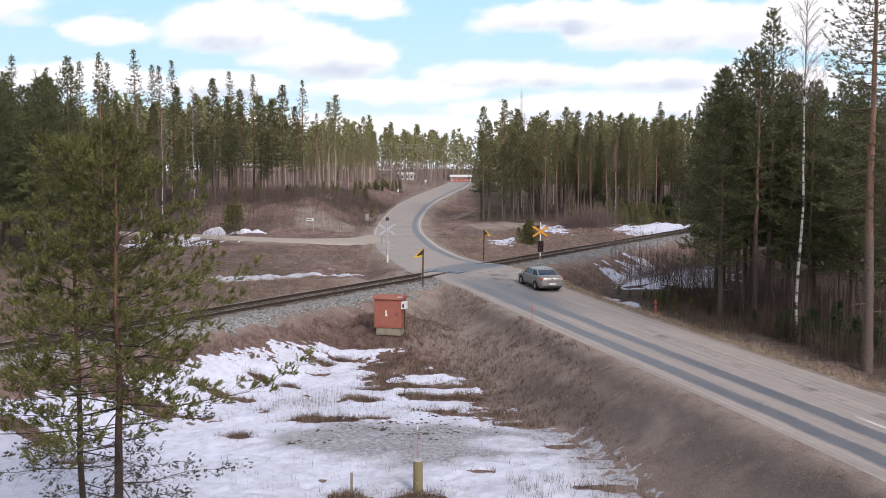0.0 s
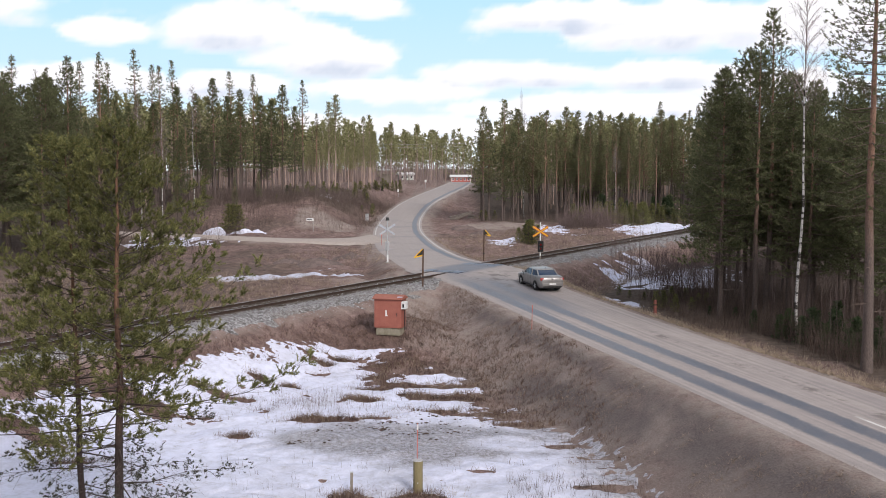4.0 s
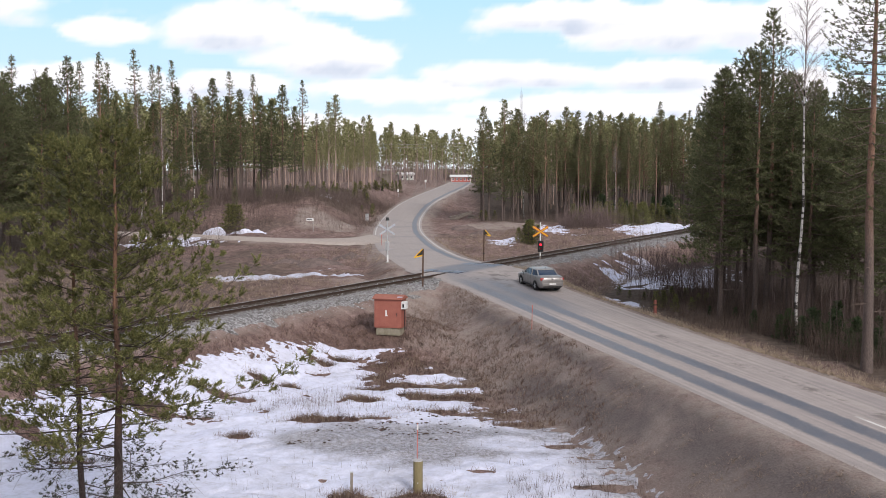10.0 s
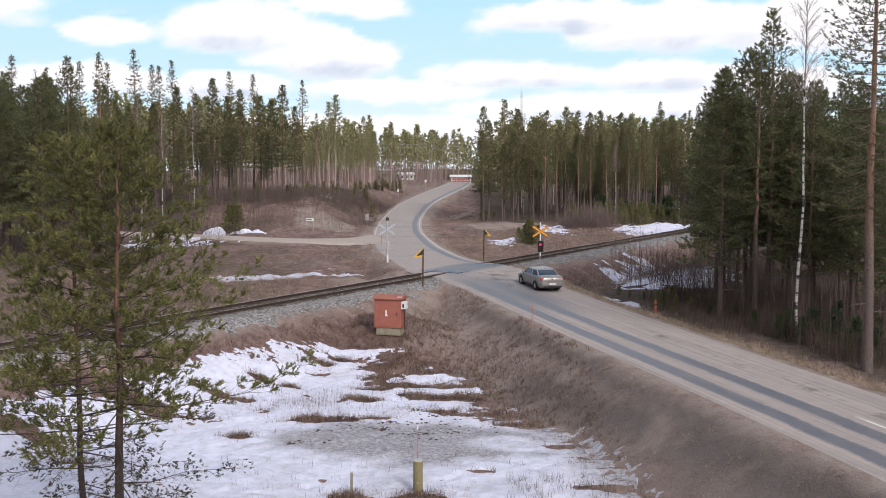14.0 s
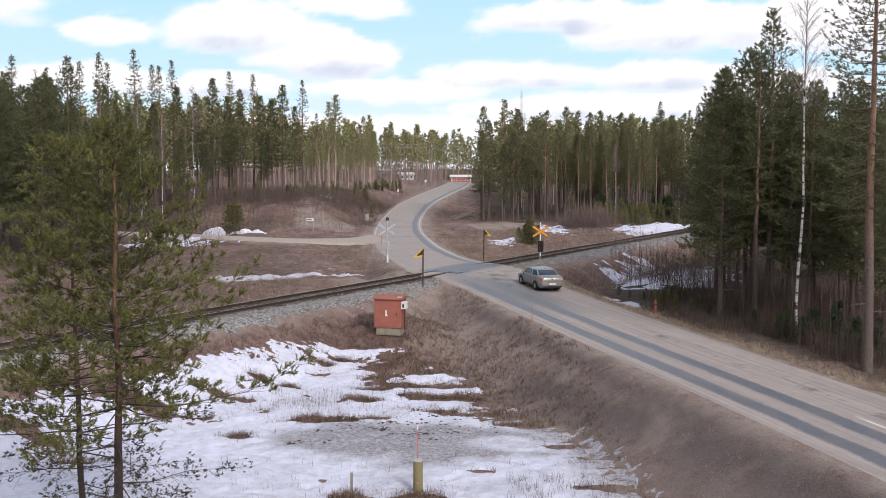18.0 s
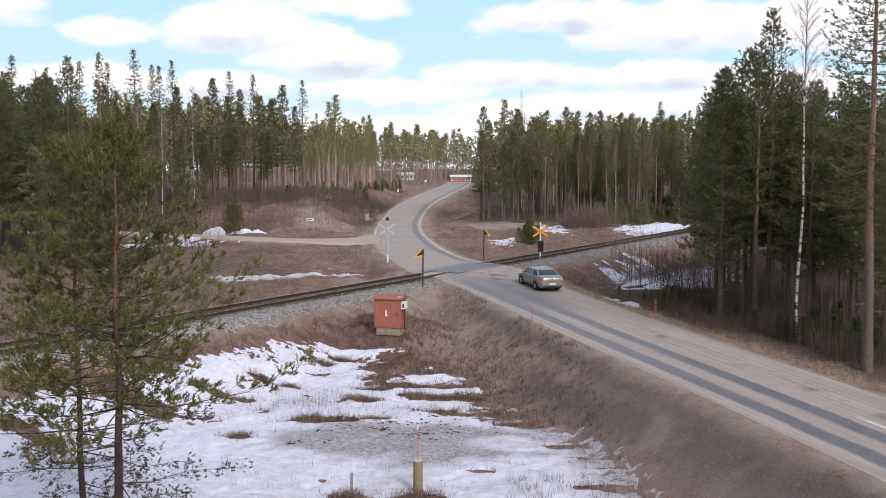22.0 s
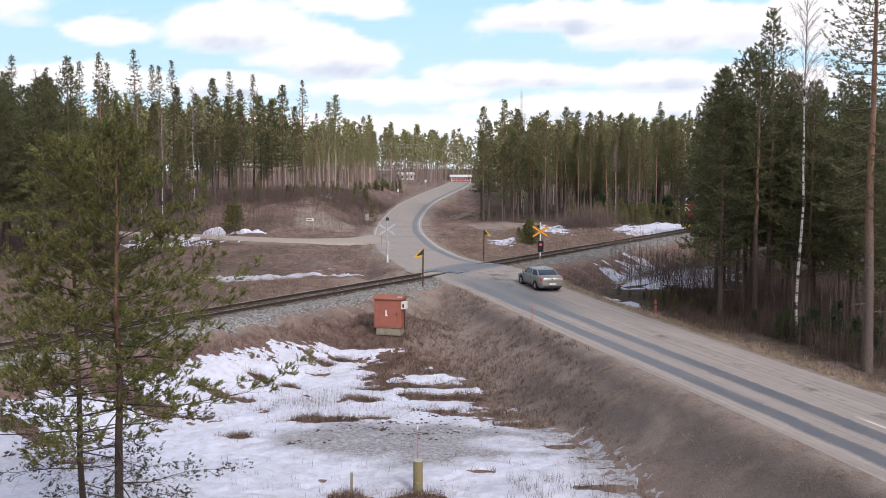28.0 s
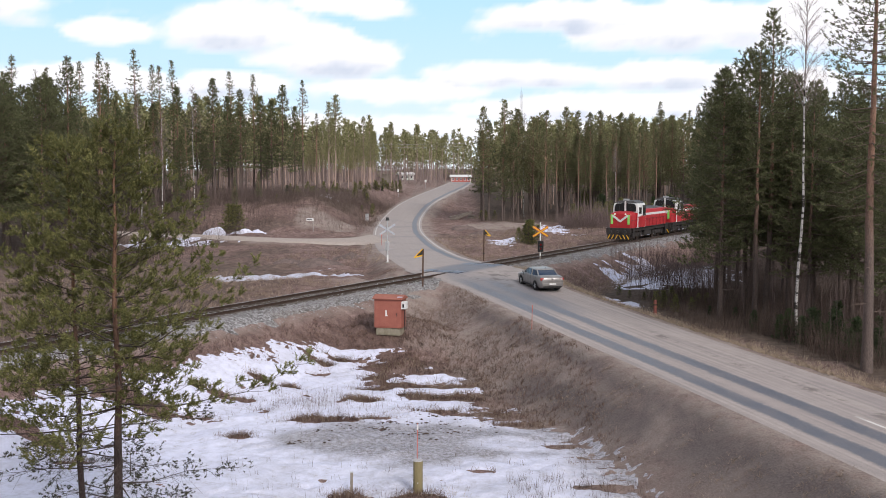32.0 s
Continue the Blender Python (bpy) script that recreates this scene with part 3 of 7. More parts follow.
def birch(meshes, label, group):
    root = new("birch_tree")
    for key, me in zip(("trunk", "twig_crown"), meshes):
        tagged(link(key, me, root), kind="" if key == "trunk" else "stuff")
    return tagged(root, label, "birch", group)


rng = np.random.default_rng(7)
KINDS = {}


def plant(kind, x, y, scale=1.0, tall=1.0, sway=1.0):
    """Sets one more tree of a kind on the ground."""
    m = pose(x, y, hz(x, y) - 0.12, rng.normal(0, 0.8) * sway, rng.normal(0, 0.8) * sway, rng.uniform(0, 360)) @ Matrix.Diagonal((scale, scale, scale * tall, 1))
    first, used = KINDS[kind]
    if used:
        return copy_thing(first, m @ Matrix.Diagonal([1 / v for v in first.scale] + [1]))
    KINDS[kind][1] = True
    first.matrix_basis = m
    return first


def add_kind(key, root):
    KINDS[key] = [root, False]


for k in range(3):
    add_kind(f"tall{k}", conifer(pine_meshes(100 + k, 19.0, 0.34, 3.0, 0.58, 6, 0.27, 9, 0.18, gaps=0.10, blade_w=0.12, needle=LIT_NEEDLE),
                                 "tall pine with an orange upper trunk and a brightened olive green crown", "pine", "tall pines of the wood edge"))
    add_kind(f"slim{k}", conifer(pine_meshes(120 + k, 21.0, 0.50, 1.9, 0.60, 5, 0.23, 9, 0.17, gaps=0.14, blade_w=0.11),
                                 "slender pine with a bare trunk and a thin open crown", "pine", "slender pines of the wood"))
    add_kind(f"full{k}", conifer(pine_meshes(140 + k, 15.0, 0.30, 2.5, 0.48, 6, 0.27, 9, 0.18, "young", gaps=0.10, blade_w=0.12),
                                 "dense dark green pine branched low down the trunk", "pine", "dense pines of the wood edge"))
for k in range(2):
    add_kind(f"pale{k}", conifer(pine_meshes(130 + k, 19.0, 0.46, 2.3, 0.62, 6, 0.30, 9, 0.20, gaps=0.12, blade_w=0.13, needle=SUNLIT_NEEDLE, bark=SUNLIT_BARK),
                                 "slender pine with sunlight painted into its pale trunk and olive crown", "pine", "pale pines up the road"))
    add_kind(f"wood{k}", conifer(pine_meshes(150 + k, 16.0, 0.27, 3.8, 0.50, 6, 0.26, 11, 0.21, "young", gaps=0.08, blade_w=0.085, fine=1),
                                 "broad dense pine with drooping dark green boughs", "pine", "dense pines of the roadside wood"))
    add_kind(f"edge{k}", conifer(pine_meshes(155 + k, 20.0, 0.42, 2.9, 0.60, 5, 0.25, 12, 0.22, gaps=0.12, blade_w=0.085, fine=1),
                                 "tall pine with an open crown and bare lower trunk", "pine", "tall pines of the roadside wood"))
    add_kind(f"sapling{k}", conifer(pine_meshes(170 + k, 3.5, 0.05, 1.45, 0.30, 7, 0.20, 12, 0.20, "young", blade_w=0.09, gaps=0.1, needle=NEEDLE_NEAR),
                                    "bushy young pine with light green needles", "young pine", "young pines in the open"))
    add_kind(f"spruce{k}", conifer(pine_meshes(160 + k, 4.2, 0.05, 1.15, 0.30, 6, 0.34, 8, 0.24, "spruce", needle=SPRUCE),
                                   "small dark green spruce sapling in the undergrowth", "spruce", "spruce saplings of the undergrowth"))
    add_kind(f"birch{k}", birch(birch_meshes(180 + k, 19.0, 2.2, 75), "leafless white-barked birch with fine twigs", "birches of the wood"))


def scatter(n, inside, kinds, weights, gap, size=(0.85, 1.12), tries=60):
    """Sets n trees at random spots of a region, no two nearer than gap."""
    done = []
    for _ in range(n * tries):
        if len(done) >= n:
            break
        x, y = inside()
        if all((x - a) ** 2 + (y - b) ** 2 > gap * gap for a, b in done):
            done.append((x, y))
            plant(str(rng.choice(kinds, p=weights)) , x, y, rng.uniform(*size), rng.uniform(0.92, 1.1))


PINES = ["tall0", "tall1", "tall2", "slim0", "slim1", "slim2", "full0", "full1", "full2"]


def forests():
    """Woods on all sides: leading trees first, then the rest of each stand."""
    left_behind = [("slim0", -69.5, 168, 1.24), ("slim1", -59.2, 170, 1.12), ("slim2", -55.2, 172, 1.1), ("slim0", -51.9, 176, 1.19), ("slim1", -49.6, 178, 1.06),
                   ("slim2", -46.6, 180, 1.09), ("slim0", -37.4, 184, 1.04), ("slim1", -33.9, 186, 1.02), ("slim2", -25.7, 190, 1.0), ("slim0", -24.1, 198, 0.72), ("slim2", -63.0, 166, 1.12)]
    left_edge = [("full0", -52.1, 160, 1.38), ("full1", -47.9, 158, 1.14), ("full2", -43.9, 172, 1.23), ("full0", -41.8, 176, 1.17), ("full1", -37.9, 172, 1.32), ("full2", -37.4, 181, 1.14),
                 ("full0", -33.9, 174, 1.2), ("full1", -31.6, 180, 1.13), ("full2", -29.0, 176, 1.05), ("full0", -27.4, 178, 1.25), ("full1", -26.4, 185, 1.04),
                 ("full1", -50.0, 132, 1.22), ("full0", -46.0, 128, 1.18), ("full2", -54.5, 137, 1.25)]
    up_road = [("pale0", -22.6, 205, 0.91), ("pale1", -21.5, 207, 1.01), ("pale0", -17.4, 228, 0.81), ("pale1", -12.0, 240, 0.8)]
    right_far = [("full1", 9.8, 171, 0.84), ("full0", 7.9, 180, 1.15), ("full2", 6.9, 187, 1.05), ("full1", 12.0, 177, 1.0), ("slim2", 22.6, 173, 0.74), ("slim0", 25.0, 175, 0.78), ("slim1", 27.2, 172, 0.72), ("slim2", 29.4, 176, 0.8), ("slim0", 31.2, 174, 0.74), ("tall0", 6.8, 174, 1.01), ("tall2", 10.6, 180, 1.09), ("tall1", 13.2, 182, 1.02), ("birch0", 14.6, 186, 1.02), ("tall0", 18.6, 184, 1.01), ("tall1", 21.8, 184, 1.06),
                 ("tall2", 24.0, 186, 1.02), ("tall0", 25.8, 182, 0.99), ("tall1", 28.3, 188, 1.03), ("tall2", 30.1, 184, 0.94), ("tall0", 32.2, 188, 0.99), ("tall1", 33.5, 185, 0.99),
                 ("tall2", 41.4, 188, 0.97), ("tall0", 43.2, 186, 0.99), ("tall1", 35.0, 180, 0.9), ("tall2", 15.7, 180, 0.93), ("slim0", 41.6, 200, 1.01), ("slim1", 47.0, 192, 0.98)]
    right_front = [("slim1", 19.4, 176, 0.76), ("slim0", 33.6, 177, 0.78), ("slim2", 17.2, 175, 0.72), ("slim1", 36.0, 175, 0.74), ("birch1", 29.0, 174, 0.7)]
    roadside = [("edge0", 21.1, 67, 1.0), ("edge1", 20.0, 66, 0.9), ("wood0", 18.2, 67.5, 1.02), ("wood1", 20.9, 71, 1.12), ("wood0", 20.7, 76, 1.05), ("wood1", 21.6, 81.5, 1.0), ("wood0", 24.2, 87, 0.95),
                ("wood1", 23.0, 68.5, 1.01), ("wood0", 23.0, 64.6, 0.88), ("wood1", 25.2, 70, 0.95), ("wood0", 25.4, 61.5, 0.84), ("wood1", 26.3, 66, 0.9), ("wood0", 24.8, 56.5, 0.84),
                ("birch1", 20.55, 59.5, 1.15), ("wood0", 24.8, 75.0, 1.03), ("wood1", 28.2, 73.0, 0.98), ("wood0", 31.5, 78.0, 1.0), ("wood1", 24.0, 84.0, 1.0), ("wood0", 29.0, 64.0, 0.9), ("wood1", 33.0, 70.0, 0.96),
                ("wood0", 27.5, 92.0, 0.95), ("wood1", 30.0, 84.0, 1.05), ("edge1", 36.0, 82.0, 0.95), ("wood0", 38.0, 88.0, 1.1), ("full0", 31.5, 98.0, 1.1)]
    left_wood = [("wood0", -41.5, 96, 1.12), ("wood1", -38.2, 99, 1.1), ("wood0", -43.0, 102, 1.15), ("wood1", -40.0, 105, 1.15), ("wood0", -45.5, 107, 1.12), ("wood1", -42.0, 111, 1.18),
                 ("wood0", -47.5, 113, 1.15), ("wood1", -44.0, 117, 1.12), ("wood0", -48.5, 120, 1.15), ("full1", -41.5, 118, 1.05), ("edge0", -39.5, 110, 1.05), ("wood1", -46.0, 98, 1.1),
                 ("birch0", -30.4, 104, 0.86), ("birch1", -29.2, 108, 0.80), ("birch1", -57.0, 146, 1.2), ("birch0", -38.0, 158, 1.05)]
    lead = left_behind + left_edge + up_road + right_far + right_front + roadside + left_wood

    def up_the_road():
        y = rng.uniform(216, 300)
        return rng.uniform(-44, -0.066 * y), y

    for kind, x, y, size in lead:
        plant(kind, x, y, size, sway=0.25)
    scatter(34, lambda: (rng.uniform(-74, -44), rng.uniform(124, 168)), PINES, [.02, .02, .02, .06, .06, .06, .26, .25, .25], 2.7, (0.9, 1.1))
    scatter(26, lambda: (rng.uniform(-66, -31), rng.uniform(178, 210)), PINES, [.03, .03, .03, .16, .16, .16, .15, .14, .14], 2.4, (0.60, 0.78))
    scatter(18, lambda: (rng.uniform(-60, -39), rng.uniform(158, 176)), PINES, [0, 0, 0, .12, .12, .12, .22, .21, .21], 2.3, (0.6, 0.9))
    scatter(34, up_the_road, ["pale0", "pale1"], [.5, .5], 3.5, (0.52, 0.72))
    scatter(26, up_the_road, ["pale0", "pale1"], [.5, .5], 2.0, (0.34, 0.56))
    scatter(42, lambda: (rng.uniform(12, 58), rng.uniform(180, 200)), PINES, [.26, .26, .26, .02, .02, .02, .06, .05, .05], 2.4, (0.82, 0.94))
    scatter(26, lambda: (rng.uniform(10, 74), rng.uniform(200, 235)), PINES, [.16, .16, .16, .10, .1, .1, .08, .07, .07], 3.0, (0.84, 0.94))

    def near_wood():
        y = rng.uniform(52, 122)
        return rng.uniform(0.262 * y + 6.5, 0.262 * y + 30), y

    scatter(30, near_wood, PINES, [.1, .1, .1, .08, .08, .08, .16, .15, .15], 2.8, (0.62, 0.76))
    # undergrowth: saplings at the wood edges
    for kind, n, x0, x1, y0, y1, lo, hi in (("sapling", 10, 14.9, 18.5, 70, 77, 0.22, 0.42), ("spruce", 18, 20.5, 28.0, 48, 60, 0.2, 0.42), ("spruce", 10, 18.5, 40, 176, 182, 0.6, 1.1),
                                            ("sapling", 16, -32, -15, 190, 214, 0.3, 0.6), ("sapling", 9, -16, -9, 215, 245, 0.35, 0.7), ("sapling", 8, -24, -12, 180, 194, 0.3, 0.6), 
                                            ("sapling", 20, 21, 33, 158, 171, 0.6, 1.15), ("sapling", 3, -31, -28, 144, 148, 0.9, 1.2), ("sapling", 6, 6, 10, 178, 188, 0.3, 0.5),
                                            ("sapling", 6, 32, 44, 166, 176, 0.6, 1.0)):
        for _ in range(n):
            plant(f"{kind}{rng.integers(2)}", rng.uniform(x0, x1), rng.uniform(y0, y1), rng.uniform(lo, hi))
    for x, y, size in ((10.3, 124.6, 0.86), (10.9, 125.6, 0.74), (9.9, 125.8, 0.66), (10.6, 125.0, 0.9)):
        plant("sapling0", x, y, size)
    for x, y, size in ((-35.5, 154, 0.42), (-31.8, 158, 0.36), (-39.0, 152, 0.5), (-42.5, 150, 0.55), (-29.0, 163, 0.34)):
        plant("full1", x, y, size)
    for x, y, size in ((9.2, 125.0, 0.62), (11.5, 125.4, 0.66)):
        plant("sapling1", x, y, size)
    plant("spruce0", 10.4, 125.2, 0.72)
    # young pines along the crest of the sandy rise
    crest = ((-26.0, 168.0), (-21.6, 177.0), (-19.2, 191.0), (-16.5, 211.0), (-12.9, 228.0), (-9.4, 250.0))
    for k in range(34):
        q = rng.uniform(0, len(crest) - 1.001)
        (x0, y0), (x1, y1) = crest[int(q)], crest[int(q) + 1]
        f = q - int(q)
        plant(("sapling0", "sapling1", "spruce1")[int(rng.integers(20)) % 3 if k % 4 == 0 else k % 2], x0 + (x1 - x0) * f + rng.normal(-0.8, 0.9), y0 + (y1 - y0) * f + rng.normal(1.0, 2.0), rng.uniform(0.22, 0.5))
    # light green young pines behind the snow bank, dark spruces at the roadside wood
    for x, y, size in ((25.3, 156.5, 0.9), (27.6, 157, 0.8), (29.0, 160, 1.0), (31.0, 163, 0.95), (32.9, 168, 0.9), (34.5, 171, 1.0), (36.4, 175, 0.9), (38.0, 178, 0.8), (30.2, 166, 1.05), (25.4, 186, 1.5), (26.6, 188, 1.2), (28.0, 164, 0.8), (33.8, 174, 1.1), (40.0, 181, 0.9)):
        plant("sapling1" if size > 0.9 else "sapling0", x, y, size)
    for x, y, size in ((19.2, 63.2, 0.45), (19.5, 59.4, 0.5), (20.1, 59.6, 0.6), (20.1, 57.4, 0.55), (20.9, 57.9, 0.7), (20.9, 55.8, 0.5), (21.5, 56.3, 0.75), (21.3, 53.6, 0.55), (21.9, 54.2, 0.7), (21.5, 51.9, 0.5), (22.3, 52.4, 0.6),
                       (13.8, 80.4, 0.33), (14.4, 79.3, 0.27), (15.3, 78.0, 0.30), (15.9, 76.5, 0.22), (16.5, 72.8, 0.2), (17.9, 68.9, 0.25), (19.1, 67.0, 0.32), (22.7, 59.0, 0.8), (22.3, 61.0, 0.55)):
        plant("sapling1" if x < 17 else "spruce0" if int(x * 10) % 2 else "spruce1", x, y, size * 0.72)


forests()


def big_pine():
    me = pine_meshes(311, 23.0, 0.36, 4.1, 0.60, 6, 0.19, 14, 0.21, blade_w=0.085, needle=NEEDLE, trunk_r=0.25, gaps=0.12, fine=1)
    root = conifer(me, "tall pine with a straight brown trunk beside the road", "pine", "")
    root.matrix_basis = pose(20.65, 49.8, hz(20.65, 49.8) - 0.15, 0, 0.5, 200)
    me = pine_meshes(312, 21.0, 0.42, 3.2, 0.85, 5, 0.24, 14, 0.21, blade_w=0.075, needle=NEEDLE, trunk_r=0.2, gaps=0.25, fine=1)
    root = conifer(me, "pine with a straight trunk at the edge of the roadside wood", "pine", "")
    root.matrix_basis = pose(23.6, 51.5, hz(23.6, 51.5) - 0.15, 0, -0.6, 20)


big_pine()


def near_pine(seed, x, y, height, reach, r, label, crown, turn, bark):
    """A pine seen close by: limbs in whorls, branchlets and brush-like shoots one by one."""
    g = np.random.default_rng(seed)
    zs = np.linspace(0, height, 12)
    bend = np.cumsum(g.normal(0, 0.045, (12, 2)), axis=0)
    bend -= bend[0]
    bx = lambda z: np.array((np.interp(z, zs, bend[:, 0]), np.interp(z, zs, bend[:, 1]), z))
    trunk, wood, dead = Soup(), Soup(), Soup()
    trunk.add(*tube(np.column_stack([bend, zs]), r * (1 - 0.9 * zs / height) + 0.008, 10))
    cen, way, thin_c, thin_w = [], [], [], []
    z = 0.12 * height
    while z < height - 0.15:
        u = z / height
        bare = u < crown
        v = max(0.0, (u - crown) / (1 - crown))
        a0 = g.uniform(0, 2 * np.pi)
        for k in range(3 if bare else 5):
            if g.random() < (0.2 if bare else 0.17):
                continue
            a = a0 + 2 * np.pi * k / 5 + g.normal(0, 0.3)
            ln = reach * (0.84 if bare else 0.08 + 0.94 * (1 - v) ** 0.85) * g.uniform(0.5, 1.08)
            d = np.array((np.cos(a), np.sin(a), (g.uniform(-0.12, 0.10) if bare else 0.02 + 0.95 * v + g.normal(0, 0.12))))
            d /= np.linalg.norm(d)
            o = bx(min(height, z + g.uniform(-0.08, 0.08)))
            sag = np.array((0, 0, -0.08 * ln))
            tip = np.array((0, 0, (-0.10 if bare else 0.13) * ln))
            wig = g.normal(0, 0.045 * ln, (2, 3))
            pts = np.array([o, o + d * ln * 0.3 + sag * 0.6 + wig[0] * 0.6, o + d * ln * 0.65 + sag * 0.7 + wig[1], o + d * ln + tip])
            (dead if bare else wood).add(*tube(pts, [0.008 + 0.0045 * ln, 0.006 + 0.003 * ln, 0.006, 0.003], 4))
            side = np.array((-d[1], d[0], 0.0))
            leg = (0, 0.3, 0.65, 1.0)
            m = int(3 + ln * 2.7)
            for j in range(m + 1):
                t = 0.22 + 0.78 * (j + g.random() * 0.8) / m if j < m else 1.0
                t = min(t, 1.0)
                s = 0 if t < 0.3 else 1 if t < 0.65 else 2
                c = pts[s] + (pts[s + 1] - pts[s]) * (t - leg[s]) / (leg[s + 1] - leg[s])
                e = d * 0.75 + side * (1 if j % 2 else -1) * g.uniform(0.35, 0.9) + np.array((0, 0, g.uniform(-0.45, 0.15) if bare else g.uniform(-0.05, 0.45)))
                w = (0.22 + 0.26 * ln * (1.15 - t)) * g.uniform(0.6, 1.1)
                (dead if bare else wood).add(*tube(np.array([c, c + e * w * 0.55 - (0, 0, 0.03 * w), c + e * w]), [0.006, 0.0045, 0.002], 3))
                if bare:
                    for _ in range(3):
                        dead.add(*tube(np.array([c + e * w * 0.4, c + e * w * 0.4 + (e + g.normal(0, 0.6, 3) - (0, 0, 0.25)) * w * 0.55]), [0.004, 0.002], 3))
                    if t > 0.5 and g.random() < (0.95 if u > crown - 0.22 else 0.4):
                        for _ in range(6):
                            thin_c.append(c + e * w * g.uniform(0.6, 1.1) + g.normal(0, 0.09, 3))
                            f = e + g.normal(0, 0.4, 3)
                            thin_w.append(f / np.linalg.norm(f))
                    continue
                # shoots at the end of the branchlet and along it
                for q in range(4 + int(w * 3.5)):
                    at = 1.0 if q == 0 else g.uniform(0.72, 1.0)
                    f = e * 0.55 + g.normal(0, 0.50, 3) * (1, 1, 0.7) + np.array((0, 0, 0.40))
                    f /= np.linalg.norm(f)
                    b = c + e * w * at + g.normal(0, 0.02, 3)
                    k2 = g.uniform(0.03, 0.10) if q else 0.0
                    if q:
                        wood.add(*tube(np.array([b, b + f * k2]), [0.0035, 0.003], 3))
                    cen.append(b + f * k2)
                    way.append(f)
        z += (0.50 if bare else 0.43 - 0.06 * v) * g.uniform(0.85, 1.15)
    for k in range(4):
        cen.append(bx(height) - (0, 0, 0.14 * k))
        way.append(np.array((0, 0, 1.0)))
    root = new("pine_tree")
    link("trunk", trunk.mesh("trunk", bark), root)
    tagged(link("branchwork", wood.mesh("branchwork", DEADWOOD), root), kind="stuff")
    tagged(link("dead_branchwork", dead.mesh("dead_branchwork", DEADWOOD), root, "bare dark dead limbs"), kind="stuff")
    tagged(link("crown", tri_mesh("crown", brushes(g, np.array(cen), np.array(way), 0.20, 0.085, 0.0085, 46), NEEDLE_NEAR), root), kind="stuff")
    tagged(link("sparse_foliage", tri_mesh("sparse_foliage", brushes(g, np.array(thin_c), np.array(thin_w), 0.10, 0.06, 0.008, 26), SHADED_NEEDLE), root, "dull dying needles with shade in their dark colour"), kind="stuff")
    tagged(root, label, "pine", "pines before the snowy meadow")
    root.matrix_basis = pose(x, y, hz(x, y) - 0.15, 0, 0, turn)
    return root


DEADWOOD = plain("dark_dead_wood", (0.045, 0.034, 0.030), (0.09, 0.068, 0.058), 9, 0.9)
NEAR_PINES = [near_pine(401, -8.72, 27.0, 12.05, 4.55, 0.135, "young pine with olive-green needles and bare lower limbs", 0.40, 40, DARK_BARK),
              near_pine(402, -10.1, 28.6, 11.9, 3.85, 0.095, "slim young pine with olive-green needles over snow", 0.32, 100, DARK_BARK)]


def far_woods():
    """The distant wood that closes the view, one mesh for trunks and one for crowns."""
    g = np.random.default_rng(77)
    root = new("far_woods")
    trunks, cen, way = Soup(), [], []
    spots = [(g.uniform(-75, 70), g.uniform(330, 430)) for _ in range(260)] + [(g.uniform(-150, -62), g.uniform(120, 260)) for _ in range(70)] + [(g.uniform(60, 160), g.uniform(150, 260)) for _ in range(60)]
    spots += [(g.uniform(-80, -44), g.uniform(165, 250)) for _ in range(50)] + [(g.uniform(12, 90), g.uniform(236, 290)) for _ in range(80)] + [(g.uniform(-75, -8), g.uniform(285, 350)) for _ in range(130)] + [(g.uniform(48, 110), g.uniform(60, 150)) for _ in range(60)]
    spots += [(g.uniform(12, 85), g.uniform(202, 238)) for _ in range(100)] + [(g.uniform(-80, -33), g.uniform(200, 250)) for _ in range(90)]
    for x, y in spots:
        if abs(x - 5) < 7 and y < 345:
            continue
        if -0.066 < x / y < -0.026 and y > 200 and y < 340:
            continue
        if -0.235 < x / y < -0.03 and 225 < y < 285 and g.random() < 0.62:   # the thinned stand up the road
            continue
        z, h = hz(x, y), g.uniform(14, 18.5)
        trunks.add(*tube(np.array([(x, y, z - 0.2), (x + g.normal(0, .2), y, z + h * 0.5), (x, y, z + h)]), [0.17, 0.12, 0.02], 5))
        for _ in range(70):
            u = g.random() ** 0.8
            a, r = g.uniform(0, 2 * np.pi), 2.3 * (1 - u) ** 0.75 * g.uniform(0.2, 1.0)
            cen.append((x + r * np.cos(a), y + r * np.sin(a), z + h * (0.38 + 0.62 * u)))
            way.append((np.cos(a) * 0.7, np.sin(a) * 0.7, 0.6))
    for _ in range(260):
        x, y = g.uniform(-95, 110), g.uniform(395, 450)
        z, h = hz(x, y), g.uniform(9, 16.5)
        for _ in range(34):
            u = g.random()
            a, r = g.uniform(0, 2 * np.pi), 2.6 * (1 - u) ** 0.6 * g.uniform(0.2, 1.0)
            cen.append((x + r * np.cos(a), y + r * np.sin(a), z + h * (0.05 + 0.95 * u)))
            way.append((np.cos(a) * 0.7, np.sin(a) * 0.7, 0.6))
    tagged(link("trunks", trunks.mesh("trunks", SUNLIT_BARK), root), kind="stuff")
    tagged(link("crowns", tri_mesh("crowns", tufts(g, np.array(cen), np.array(way), 0.95, 0.19, 4), SUNLIT_NEEDLE), root), kind="stuff")
    tagged(root, "distant pine wood closing the view", "wood", kind="stuff")


far_woods()


